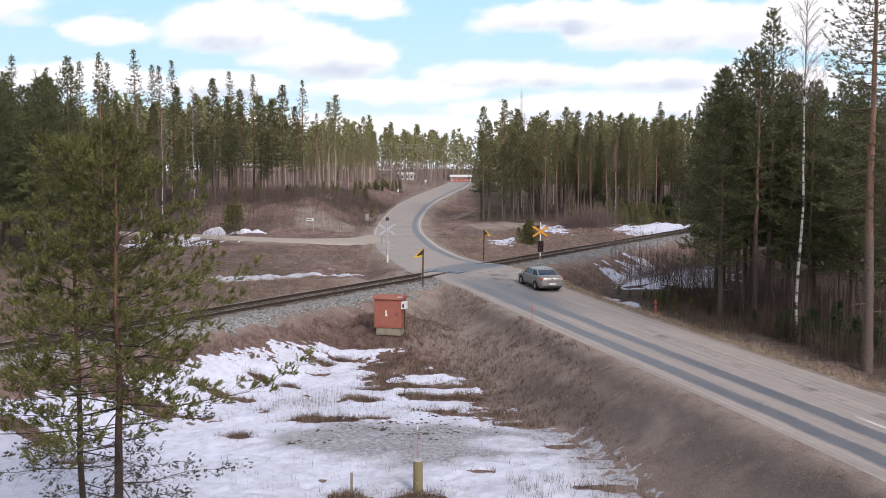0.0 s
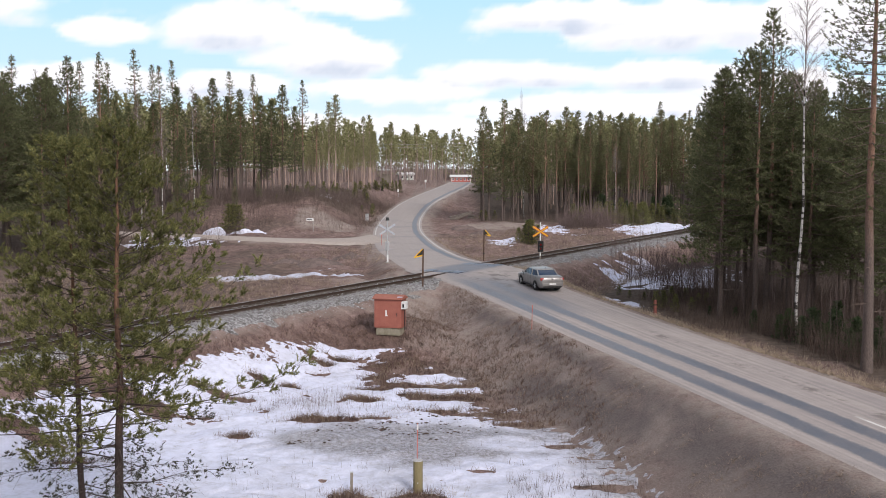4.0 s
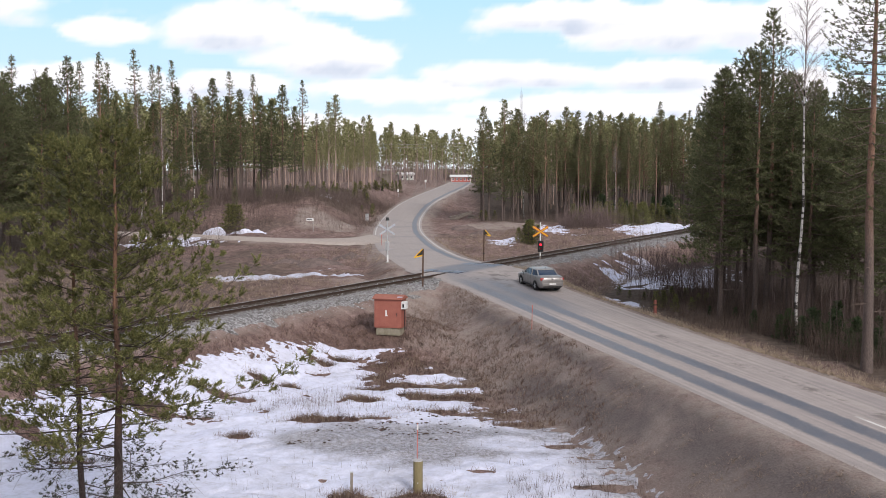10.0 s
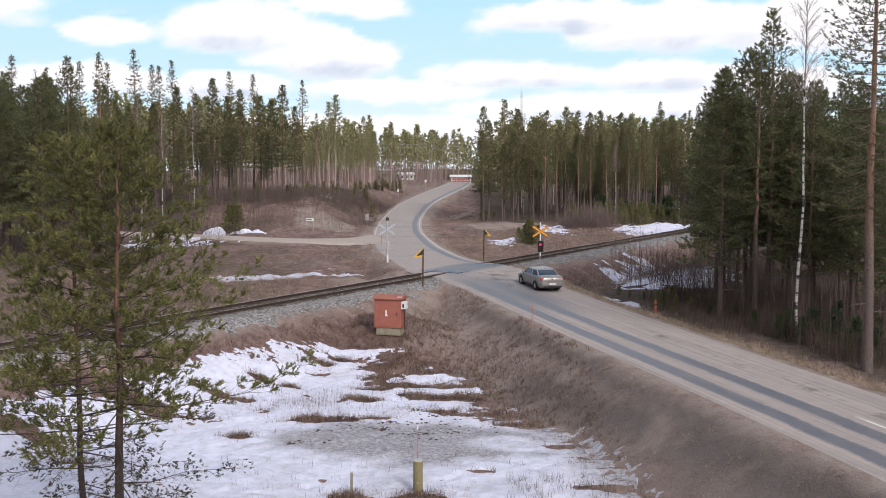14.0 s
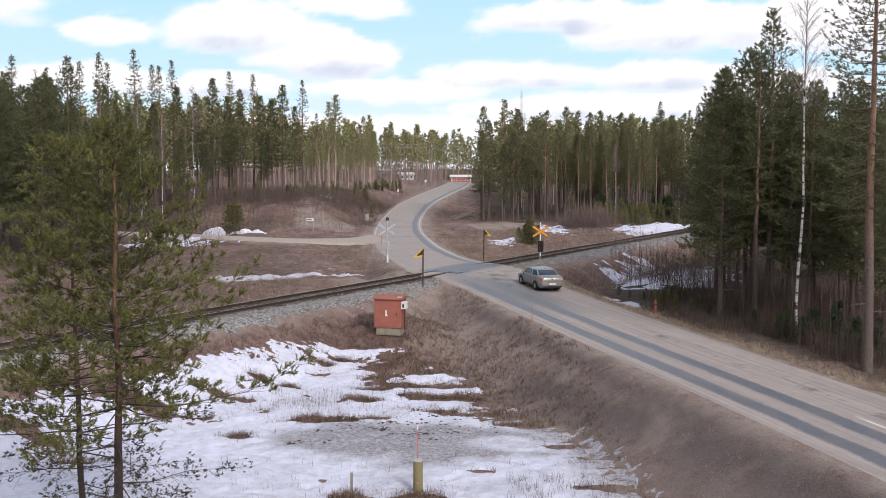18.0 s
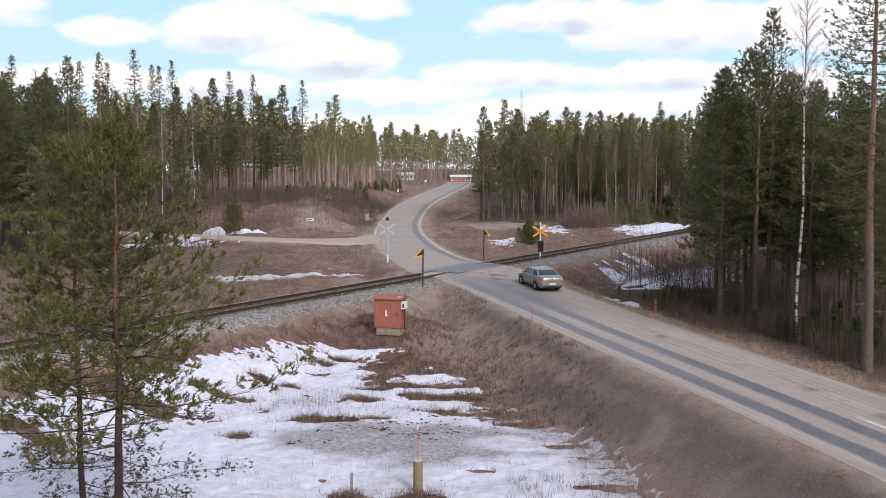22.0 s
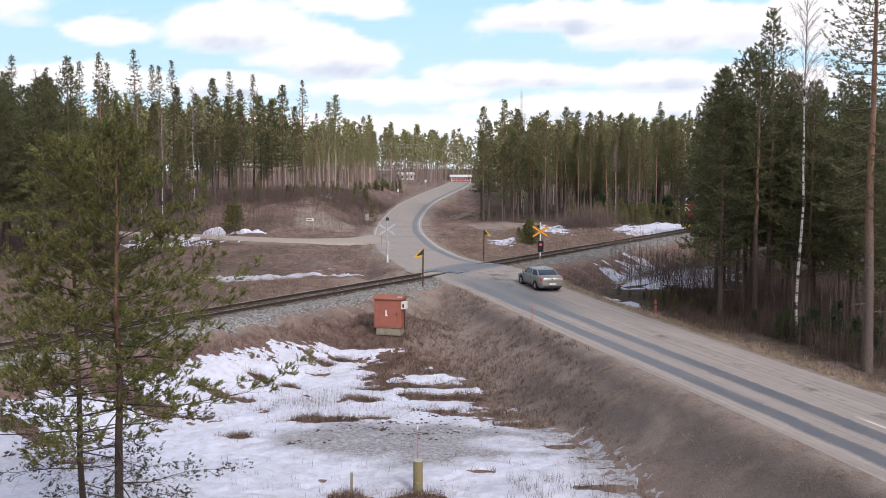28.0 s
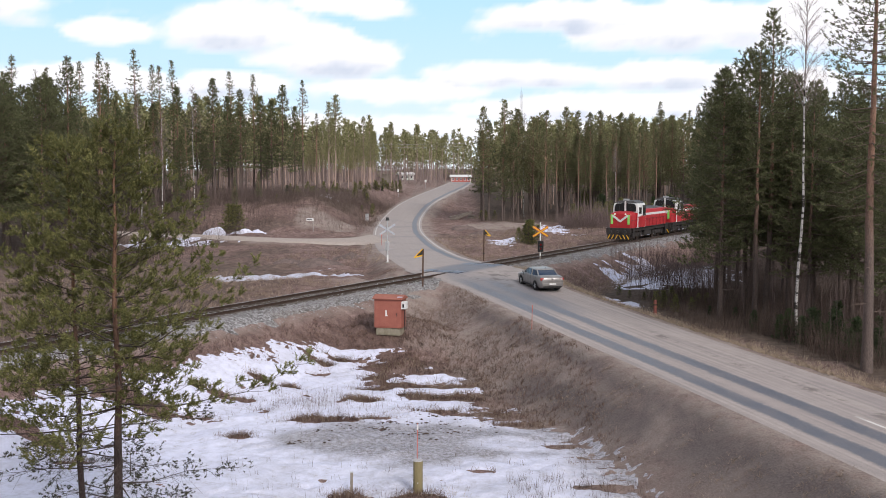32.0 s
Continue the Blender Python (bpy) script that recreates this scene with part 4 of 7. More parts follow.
def thin_stems(name, label, n, inside, low, high, material, seed, per=5):
    """A thicket of thin leafless stems with a few twigs each."""
    g = np.random.default_rng(seed)
    s = Soup()
    spots = np.array([inside(g) for _ in range(n)])
    for (x, y), z in zip(spots, ground_height(spots[:, 0], spots[:, 1])):
        h = g.uniform(low, high)
        o = np.array((x, y, z - 0.05))
        tip = o + np.array((g.normal(0, 0.06) * h, g.normal(0, 0.06) * h, h))
        mid = (o + tip) / 2 + g.normal(0, 0.03 * h, 3) * (1, 1, 0)
        s.add(*tube(np.array([o, mid, tip]), [0.004 + 0.0032 * h, 0.003 + 0.002 * h, 0.003], 3))
        for _ in range(per):
            t = g.uniform(0.25, 0.95)
            c = o + (mid - o) * 2 * t if t < 0.5 else mid + (tip - mid) * (2 * t - 1)
            e = np.array((g.normal(0, 0.4), g.normal(0, 0.4), g.uniform(0.3, 0.9))) * h * (1.05 - t) * 0.5
            s.add(*tube(np.array([c, c + e * 0.5, c + e + (0, 0, 0.05)]), [0.006, 0.005, 0.003], 3))
    tagged(link(name, s.mesh(name, material)), label, "brush", kind="stuff")


STEMS = plain("brown_purple_stems", (0.095, 0.066, 0.063), (0.185, 0.134, 0.125), 5, 0.85)


def wood_edge(g):
    y = g.uniform(50, 90)
    return g.uniform(30.6 - 0.16 * y, 36.6 - 0.16 * y) - 1.6 + 0.002 * (y - 70) ** 2, y


thin_stems("leafless_thicket", "thin leafless brown stems crowding the roadside wood", 330, wood_edge, 1.2, 5.5, STEMS, 51)
thin_stems("leafless_thicket", "leafless willow bushes by the railway", 420, lambda g: (g.normal(22.0, 2.2), g.normal(153, 4.0)), 1.2, 4.6, STEMS, 52, 7)
thin_stems("leafless_thicket", "leafless brush in the snowy hollow", 420, lambda g: (g.uniform(16.5, 32), g.uniform(84, 112)), 0.8, 2.8, STEMS, 53)
thin_stems("leafless_thicket", "dark leafless saplings on the wooded rise", 420, lambda g: (g.uniform(-50, -26), g.uniform(148, 174)), 1.2, 5.0, STEMS, 55)
thin_stems("leafless_thicket", "leafless bushes along the crest of the cutting", 260, lambda g: (lambda y: (-17.5 + 0.13 * (y - 175) + g.normal(0, 1.6), y))(g.uniform(170, 235)), 0.6, 2.2, STEMS, 56)
thin_stems("leafless_thicket", "small leafless twigs standing in the snow", 40, lambda g: (g.normal(-11.2, 0.9), g.normal(27.2, 0.8)), 0.6, 1.6, STEMS, 54, 8)


# ---- solid shapes ----
def box(bm, x, y, z, sx, sy, sz, bevel=0.0, m=None):
    """A block with its base centre at x, y, z."""
    mm = (m or Matrix()) @ Matrix.Translation((x, y, z + sz / 2)) @ Matrix.Diagonal((sx, sy, sz, 1))
    r = bmesh.ops.create_cube(bm, size=1.0, matrix=mm)
    if bevel:
        edges = list({e for v in r["verts"] for e in v.link_edges})
        bmesh.ops.bevel(bm, geom=edges, offset=bevel, segments=2, affect="EDGES", profile=0.7)
    return bm


def rod(bm, a, b, r, r2=None, seg=10):
    a, b = Vector(a), Vector(b)
    d = b - a
    mm = Matrix.Translation((a + b) / 2) @ d.to_track_quat("Z", "Y").to_matrix().to_4x4()
    bmesh.ops.create_cone(bm, cap_ends=True, segments=seg, radius1=r, radius2=r if r2 is None else r2, depth=d.length, matrix=mm)
    return bm


def prism(bm, outline, axis, lo, hi):
    """An outline (pairs) drawn out along an axis, 0 or 1 or 2, from lo to hi."""
    def at(p, q):
        v = list(p)
        v.insert(axis, q)
        return v
    a = [bm.verts.new(at(p, lo)) for p in outline]
    b = [bm.verts.new(at(p, hi)) for p in outline]
    bm.faces.new(a)
    bm.faces.new(b[::-1])
    n = len(outline)
    for k in range(n):
        bm.faces.new((a[k], b[k], b[(k + 1) % n], a[(k + 1) % n]))
    bmesh.ops.recalc_face_normals(bm, faces=bm.faces)
    return bm


def loft(bm, rings, closed=True, cap=True):
    """Skins rings of equal length."""
    vs = [[bm.verts.new(p) for p in r] for r in rings]
    n = len(vs[0])
    for a, b in zip(vs, vs[1:]):
        for k in range(n if closed else n - 1):
            bm.faces.new((a[k], a[(k + 1) % n], b[(k + 1) % n], b[k]))
    if cap:
        bm.faces.new(vs[0][::-1])
        bm.faces.new(vs[-1])
    bmesh.ops.recalc_face_normals(bm, faces=bm.faces)
    return bm


def shade(ob, angle=35):
    for p in ob.data.polygons:
        p.use_smooth = True
    ob.data.set_sharp_from_angle(angle=radians(angle))
    return ob


B = bmesh.new

STEEL = plain("rusty_rail_steel", (0.055, 0.038, 0.031), (0.115, 0.08, 0.064), 8, 0.6, 0.5)
SHINE = plain("worn_rail_head", (0.30, 0.28, 0.27), (0.42, 0.40, 0.39), 12, 0.35, 0.9, 0.05)
TIE = plain("tarred_sleeper_wood", (0.055, 0.045, 0.038), (0.13, 0.105, 0.085), 4, 0.9, stretch=(1, 6, 1))
DARK = plain("dark_metal", (0.02, 0.02, 0.021), (0.045, 0.043, 0.042), 5, 0.55)
RUBBER = plain("tyre_rubber", (0.018, 0.018, 0.018), (0.035, 0.034, 0.033), 14, 0.85)
CONCRETE = plain("weathered_concrete", (0.24, 0.225, 0.20), (0.38, 0.36, 0.33), 5, 0.9, bump=0.4)
GREYWOOD = plain("grey_weathered_wood", (0.16, 0.135, 0.11), (0.30, 0.265, 0.225), 5, 0.85, stretch=(1, 1, 0.12), bump=0.4)
MOSSY = plain("mossy_stained_concrete", (0.15, 0.135, 0.085), (0.32, 0.285, 0.225), 3.5, 0.92, bump=0.5)
POLEWOOD = plain("greenish_impregnated_wood", (0.15, 0.125, 0.06), (0.24, 0.20, 0.105), 6, 0.8, stretch=(1, 1, 0.1), bump=0.4)
ENDWOOD = plain("grey_cut_wood", (0.33, 0.32, 0.32), (0.48, 0.46, 0.45), 9, 0.85)
BROWNPOST = plain("dark_brown_post", (0.060, 0.036, 0.026), (0.11, 0.066, 0.046), 8, 0.8)
ORANGE = plain("faded_orange_red_steel", (0.255, 0.085, 0.062), (0.34, 0.122, 0.09), 2.2, 0.55, bump=0.05)
ROOFRED = plain("faded_red_roof_sheet", (0.25, 0.085, 0.06), (0.34, 0.13, 0.09), 3, 0.6)
GALV = plain("galvanised_steel", (0.42, 0.43, 0.44), (0.56, 0.57, 0.58), 7, 0.45, 0.6, 0.05)
WHITE = plain("dirty_white_paint", (0.60, 0.60, 0.59), (0.76, 0.76, 0.75), 4, 0.5, bump=0.05)
YELLOW = plain("warning_yellow_paint", (0.66, 0.36, 0.02), (0.80, 0.47, 0.04), 6, 0.45, bump=0.05)
BLACK = plain("black_paint", (0.012, 0.012, 0.012), (0.03, 0.03, 0.03), 6, 0.5)
PALE = plain("pale_grey_back", (0.33, 0.35, 0.385), (0.42, 0.44, 0.475), 5, 0.5, bump=0.05)
REDPAINT = plain("signal_red_paint", (0.46, 0.055, 0.04), (0.58, 0.085, 0.06), 5, 0.5, bump=0.05)
STAKE = plain("faded_red_stake", (0.42, 0.11, 0.09), (0.52, 0.18, 0.14), 9, 0.6)
DULLRED = plain("dull_red_plastic", (0.22, 0.075, 0.06), (0.30, 0.11, 0.085), 7, 0.7)
STONE = plain("grey_ballast_stone", (0.15, 0.15, 0.155), (0.50, 0.495, 0.50), 3, 0.85, bump=0.3)
LOGS = plain("pale_bare_timber", (0.20, 0.17, 0.145), (0.36, 0.31, 0.265), 4, 0.85, stretch=(1, 0.15, 1))


def ballast_material():
    k = Nodes("ballast_bed", 0.9, spec=0.2)
    v = k.n.new("ShaderNodeTexVoronoi")
    v.inputs["Scale"].default_value = 13
    k.l.new(k.coords(True), v.inputs["Vector"])
    s = k.n.new("ShaderNodeSeparateColor")
    k.l.new(v.outputs["Color"], s.inputs[0])
    big = k.noise(0.6, 4, 0.6, world_space=True)
    c = k.ramp(s.outputs[0], (0.0, (0.07, 0.064, 0.06)), (0.55, (0.22, 0.212, 0.21)), (1.0, (0.47, 0.46, 0.46)))
    c = k.mix(k.attr("rust"), c, (0.115, 0.083, 0.065))
    c = k.mix(k.ramp(big, (0.45, 0.0), (0.75, 0.6)), c, (0.17, 0.14, 0.11))
    k.color(c)
    return k.bump(k.ramp(v.outputs["Distance"], (0.0, 1.0), (0.6, 0.0)), 0.9, 0.05).m


BALLAST = ballast_material()


# ---- railway ----
def railway():
    ang = math.atan2(RAIL_DIR[1], RAIL_DIR[0]) - math.pi / 2
    place = Matrix.Translation((RAIL_AT[0], RAIL_AT[1], 0.012)) @ Matrix.Rotation(ang, 4, "Z")
    root = new("railway_track")
    root.matrix_basis = place
    tagged(root, "single railway track with rusty rails on dark wooden sleepers", "railway track", kind="structure")
    prof = [(-0.036, 0), (-0.036, -0.035), (-0.009, -0.05), (-0.009, -0.14), (-0.07, -0.155), (-0.07, -0.17), (0.07, -0.17), (0.07, -0.155), (0.009, -0.14), (0.009, -0.05), (0.036, -0.035), (0.036, 0)]
    for sx in (-1, 1):
        bm = prism(B(), [(sx * (GAUGE / 2 + 0.036) + a, b) for a, b in prof], 1, -75, 300)
        part("rail", bm, STEEL, root)
        part("rail_head", box(B(), sx * (GAUGE / 2 + 0.036), 112.5, 0.0, 0.052, 375, 0.004), SHINE, root, "worn bright running surface")
        part("guard_rail", prism(B(), [(sx * (GAUGE / 2 - 0.085) + a * 0.6, b - 0.004) for a, b in prof], 1, 2.0, 16.5), STEEL, root)
    tie = bmesh.new()
    box(tie, 0, 0, -0.33, 2.7, 0.25, 0.165, 0.012)
    me = bpy.data.meshes.new("sleeper")
    tie.to_mesh(me)
    tie.free()
    me.materials.append(TIE)
    s = -46.0
    while s < 72:
        if not 3.5 < s < 14.0:
            o = link("sleeper", me, root)
            o.matrix_basis = pose(random.uniform(-0.04, 0.04), s, random.uniform(-0.012, 0.012), 0, 0, random.uniform(-1.2, 1.2))
        s += 0.62
    # the ballast bed
    ys = np.concatenate([np.arange(-75, 4.2, 0.5), np.arange(4.2, 13.2, 0.5), np.arange(13.2, 80, 0.5), np.arange(80, 300, 4)])
    xs = np.array([-4.6, -3.9, -3.3, -2.7, -2.2, -1.8, -1.2, -0.5, 0, 0.5, 1.2, 1.8, 2.2, 2.7, 3.3, 3.9])
    prof_z = np.array([-1.9, -1.32, -0.9, -0.55, -0.28, -0.2, -0.2, -0.215, -0.22, -0.215, -0.2, -0.2, -0.3, -0.6, -0.95, -1.4])
    gx, gy = np.meshgrid(xs, ys)
    z = np.tile(prof_z, (len(ys), 1)) + 0.05 * fbm(gx, gy, 0.9, 3, 61)
    inroad = smooth(6.4, 4.6, np.abs(gy - 8.6))
    z = z - 0.25 * inroad
    rust = np.exp(-((np.abs(gx) - 0.5) / 0.9) ** 2) * 0.75
    bed = link("ballast_bed", grid_mesh("ballast_bed", xs, ys, z, BALLAST, attrs=[("rust", rust)]))
    bed.matrix_basis = place
    tagged(bed, "grey crushed stone ballast under the rails", "ballast", kind="structure")
    # loose stones on the near shoulder and between the sleepers
    g = np.random.default_rng(5)
    n = 9000
    px, py = g.uniform(-4.3, 3.2, n), g.uniform(-42, 60, n)
    ok = np.abs(py - 8.6) > 5.6
    px, py = px[ok], py[ok]
    n = len(px)
    pz = np.interp(px, xs, prof_z)
    base = np.array([(1, 0, 0), (0, 1, 0), (-1, 0, 0), (0, -1, 0), (0, 0, 1), (0, 0, -1)], float)
    tri = np.array([(0, 1, 4), (1, 2, 4), (2, 3, 4), (3, 0, 4), (1, 0, 5), (2, 1, 5), (3, 2, 5), (0, 3, 5)])
    v = base[None] * g.uniform(0.02, 0.055, (n, 6, 1))
    a = g.uniform(0, 6.28, n)
    rx, ry = v[..., 0] * np.cos(a)[:, None] - v[..., 1] * np.sin(a)[:, None], v[..., 0] * np.sin(a)[:, None] + v[..., 1] * np.cos(a)[:, None]
    v = np.stack([rx + px[:, None], ry + py[:, None], v[..., 2] + pz[:, None] + 0.015], -1)
    stones = link("ballast_stones", tri_mesh("ballast_stones", v[:, tri].reshape(-1, 3, 3), STONE))
    stones.matrix_basis = place
    tagged(stones, "loose grey crushed stones along the rails", "stones", kind="stuff")
    # paving of the crossing between and beside the rails
    deck = new("crossing_deck")
    deck.matrix_basis = place
    for x0, x1, nm in ((-0.64, 0.64, "deck_panel"), (-1.75, -0.86, "deck_panel"), (0.86, 1.75, "deck_panel")):
        for k in range(5):
            part(nm, box(B(), (x0 + x1) / 2, 5.9 + 1.6 * k, -0.22, x1 - x0, 1.58, 0.222, 0.01), DECK, deck)
    tagged(deck, "dark paved panels between the rails of the crossing", "crossing", kind="structure")


DECK = plain("crossing_asphalt", (0.040, 0.048, 0.078), (0.085, 0.098, 0.14), 3, 0.42, bump=0.15, spec=0.5)
railway()


# ---- side road ----
GRAVEL = plain("pale_gravel", (0.31, 0.26, 0.225), (0.45, 0.385, 0.34), 1.6, 0.95, bump=0.5)
so = np.array([-3.2, -2.7, -1.2, 0, 1.2, 2.7, 3.2])
side = strip("gravel_side_road", SIDE_LINE, so, np.array([-0.30, -0.02, 0.03, 0.0, 0.03, -0.02, -0.30]), GRAVEL,
             widen=1.0 + 2.7 * np.exp(-np.maximum(0, -7.2 - SIDE_LINE[:, 0]) / 3.0))
tagged(side, "pale gravel side road joining the asphalt", "road", kind="structure")


# ---- snow ----
def snow_sheet(name, label, x0, x1, y0, y1, step, cover, dirt=None, thick=0.10):
    """Old snow lying where cover is above zero; its ragged rim sinks into the ground."""
    xs, ys = np.arange(x0, x1, step), np.arange(y0, y1, step)
    gx, gy = np.meshgrid(xs, ys)
    c = cover(gx, gy)
    h = np.clip(c * 0.5, -0.12, 1) 
    lift = np.where(h > 0, thick * (1 - np.exp(-h * 3.0)) + 0.012, h * 0.6)
    z = ground_height(gx, gy) + lift + 0.015 * fbm(gx, gy, 2.2, 3, 71) * (h > 0)
    good = (h > -0.05)
    keep = good[:-1, :-1] | good[1:, :-1] | good[:-1, 1:] | good[1:, 1:]
    d = np.zeros_like(gx) if dirt is None else dirt(gx, gy)
    ob = link(name, grid_mesh(name, xs, ys, z, SNOW, keep, [("dirt", np.clip(d, 0, 1))]))
    tagged(ob, label, "snow", kind="stuff")


def blob(x, y, cx, cy, rx, ry, turn=0.0):
    c, s = math.cos(radians(turn)), math.sin(radians(turn))
    u, v = (x - cx) * c + (y - cy) * s, -(x - cx) * s + (y - cy) * c
    return 1 - np.sqrt((u / rx) ** 2 + (v / ry) ** 2)


# thawed patches in the snow: middle and half widths
THAWED = [(-13.6, 45.8, 2.9, 0.8), (-16.3, 40.6, 1.7, 0.5), (-14.0, 38.9, 1.1, 0.35), (-10.4, 49.3, 1.5, 0.5), (-12.3, 54.7, 0.9, 0.5), (-8.4, 42.3, 0.7, 0.4), (-5.4, 45.5, 1.5, 0.55), (-3.2, 45.9, 1.7, 0.45), (-0.6, 47.1, 1.9, 0.45), (-3.4, 54.5, 1.1, 1.1), (-3.6, 49.6, 0.6, 0.3), (-1.4, 50.6, 0.8, 0.35), (0.8, 50.0, 1.5, 0.45), (2.4, 46.6, 1.5, 0.5), (3.3, 44.7, 1.3, 0.35), (-6.0, 45.6, 1.3, 0.4), (-4.3, 49.9, 0.8, 0.3), (-9.4, 52.2, 0.6, 0.3), (-5.7, 57.6, 0.6, 0.25), (-2.9, 56.5, 1.3, 0.7)]
THAWED += [(-1.9, 52.8, 1.6, 0.7), (-3.4, 52.0, 1.1, 0.3), (-0.4, 50.0, 1.4, 0.35), (-0.9, 34.5, 1.25, 0.75), (-3.2, 34.4, 0.7, 0.5), (0.8, 52.6, 1.6, 0.45), (-1.7, 57.0, 1.4, 0.6), (-6.6, 56.6, 0.5, 0.25), (-7.8, 52.0, 0.5, 0.22)]


def field_cover(x, y):
    _, across = rail_coords(x, y)
    rim = np.interp(y, (24, 30, 34.6, 37.6, 40.8, 44.6, 48.7, 50.9, 55.8, 60, 66), (8.4, 8.0, 7.6, 7.2, 6.2, 5.2, 3.3, 1.9, 0.3, -3.2, -6.5))
    right = rim - x                                       # beyond the foot of the road's bank
    top = -5.05 + 0.7 * smooth(-7.0, -12.0, x) - across                                   # beyond the foot of the railway's bank
    c = np.minimum(np.minimum(right * 0.24, top * 0.5), 1.0)
    streak = fbm(x * 0.55 - 0.3 * y, y * 1.5, 0.45, 4, 81)
    c = c + 0.30 * fbm(x * 0.8, y * 1.4, 1.6, 4, 87) + 0.36 * fbm(x, y * 1.3, 4.5, 4, 89) + streak * (0.15 + 1.05 * np.exp(-((right - 1.0) / 4.2) ** 2) * smooth(40, 46, y))
    c = c - 2.4 * smooth(-2.35, -1.7, ground_height(x, y, False) - 0.9 * smooth(-5.0, -7.5, x)) - smooth(0.3, -1.6, right) - 3.0 * smooth(58.8, 60.2, y)
    c = c - 2.4 * np.clip(fbm(x * 0.8, y * 1.5, 0.75, 4, 95) - 0.45, 0, 1)
    for cx, cy, rx, ry in THAWED:
        c = c - 2.6 * np.clip(blob(x, y, cx, cy, rx * 1.3, ry * 1.25) + 0.40 * fbm(x, y * 1.4, 1.5, 4, 83), 0, 1)
    return c


def field_dirt(x, y):
    n = fbm(x, y, 0.5, 4, 91)
    rim = np.interp(y, (24, 34.6, 37.6, 40.8, 44.6, 48.7), (8.0, 7.6, 7.2, 6.2, 5.2, 3.3)) - x
    ice = blob(x, y, 3.0, 41.0, 2.6, 1.6)
    d = np.clip(blob(x, y, -1.4, 41.6, 7.4, 3.9) * 2.6 + 0.5 * n, 0, 1.0) * (1 - 0.75 * smooth(0, 0.5, ice))
    d = np.maximum(d, 1.0 * smooth(3.4, 0.4, rim + 0.8 * n) * smooth(48, 44, y) * (1 - 0.6 * smooth(0, 0.4, ice)))
    return d + 0.30 * smooth(40, 34, y) * smooth(-9, -1, x) * (0.6 + n) + 0.12 * (0.5 + n)


snow_sheet("snow_field", "patchy old snow with dirty grey ice on the meadow", -34, 8.5, 26, 66, 0.13, field_cover, field_dirt, thick=0.07)
snow_sheet("snow_patch", "thin strips of melting snow beside the railway", -24, -6, 78, 92, 0.22,
           lambda x, y: np.maximum(1.2 * blob(x, y, -14.0, 86.4, 6.8, 1.5, -4), 0.8 * blob(x, y, -11.3, 94.0, 2.2, 2.0)) + 0.9 * fbm(x, y, 1.1, 5, 101) - 0.2,
           lambda x, y: 0.45 + 0.5 * fbm(x, y, 0.9, 4, 115))
snow_sheet("snow_patch", "small snow patch on the crest of the rise", -28, -17, 174, 188, 0.3,
           lambda x, y: 1.0 * blob(x, y, -22.3, 180.0, 3.2, 4.0) + 0.6 * fbm(x, y, 0.6, 4, 117))
snow_sheet("snow_patch", "melting snow at the wood edge by the side road", -42, -24, 112, 136, 0.3,
           lambda x, y: 0.9 * blob(x, y, -33, 123.0, 7, 6, 0) + 0.9 * fbm(x, y, 0.5, 4, 103) - 0.3)
snow_sheet("snow_patch", "bright snow bank beyond the railway", 20, 46, 128, 170, 0.3,
           lambda x, y: 1.3 * blob(x, y, 34.5, 152.0, 9.5, 15, -25) + 0.5 * fbm(x, y, 0.35, 4, 105) - 0.18, thick=0.25)
SNOWY = (21.6, 97.0)
snow_sheet("snow_patch", "snow in the hollow below the railway", 13, 32, 84, 114, 0.25,
           lambda x, y: 1.5 * blob(x, y, SNOWY[0], SNOWY[1], 5.6, 12.0, -12) + 0.6 * fbm(x, y, 0.8, 5, 107) + 0.05)
snow_sheet("snow_patch", "narrow snow strip along the road verge", 9.5, 17, 68, 86, 0.16,
           lambda x, y: 0.9 * blob(x, y, 12.3, 78.0, 1.0, 5.0, 20) + 0.5 * fbm(x, y, 1.0, 4, 109) - 0.05)
snow_sheet("snow_patch", "thin melting snow before the far wood", 4, 22, 116, 164, 0.3,
           lambda x, y: np.maximum(0.9 * blob(x, y, 8.0, 126.0, 3.4, 4.5), 0.9 * blob(x, y, 16.5, 152.0, 3.0, 9)) + 1.0 * fbm(x, y, 0.5, 5, 111) - 0.3)


def snow_heap(x, y, rx, ry, h, seed):
    g = np.linspace(-1, 1, 22)
    gx, gy = np.meshgrid(g, g)
    r = np.sqrt(gx**2 + gy**2)
    z = h * np.clip(1 - r**1.6, -0.15, 1) * (0.75 + 0.5 * vnoise(gx * 2.5 + seed, gy * 2.5, seed)) + 0.12 * fbm(gx, gy, 3.0, 3, seed)
    ob = link("snow_heap", grid_mesh("snow_heap", g * rx, g * ry, z, SNOW, attrs=[("dirt", np.clip(0.12 + 0.5 * fbm(gx, gy, 2.0, 3, seed + 3), 0, 1))]))
    ob.location = (x, y, hz(x, y) - 0.05)
    tagged(ob, "ploughed heap of dirty snow beside the side road", "snow pile", "snow heaps by the side road")


snow_heap(-30.5, 138.5, 2.1, 1.3, 1.5, 3)
snow_heap(-27.0, 139.5, 2.0, 1.2, 0.85, 8)
snow_heap(-25.2, 140.3, 1.2, 0.8, 0.55, 13)


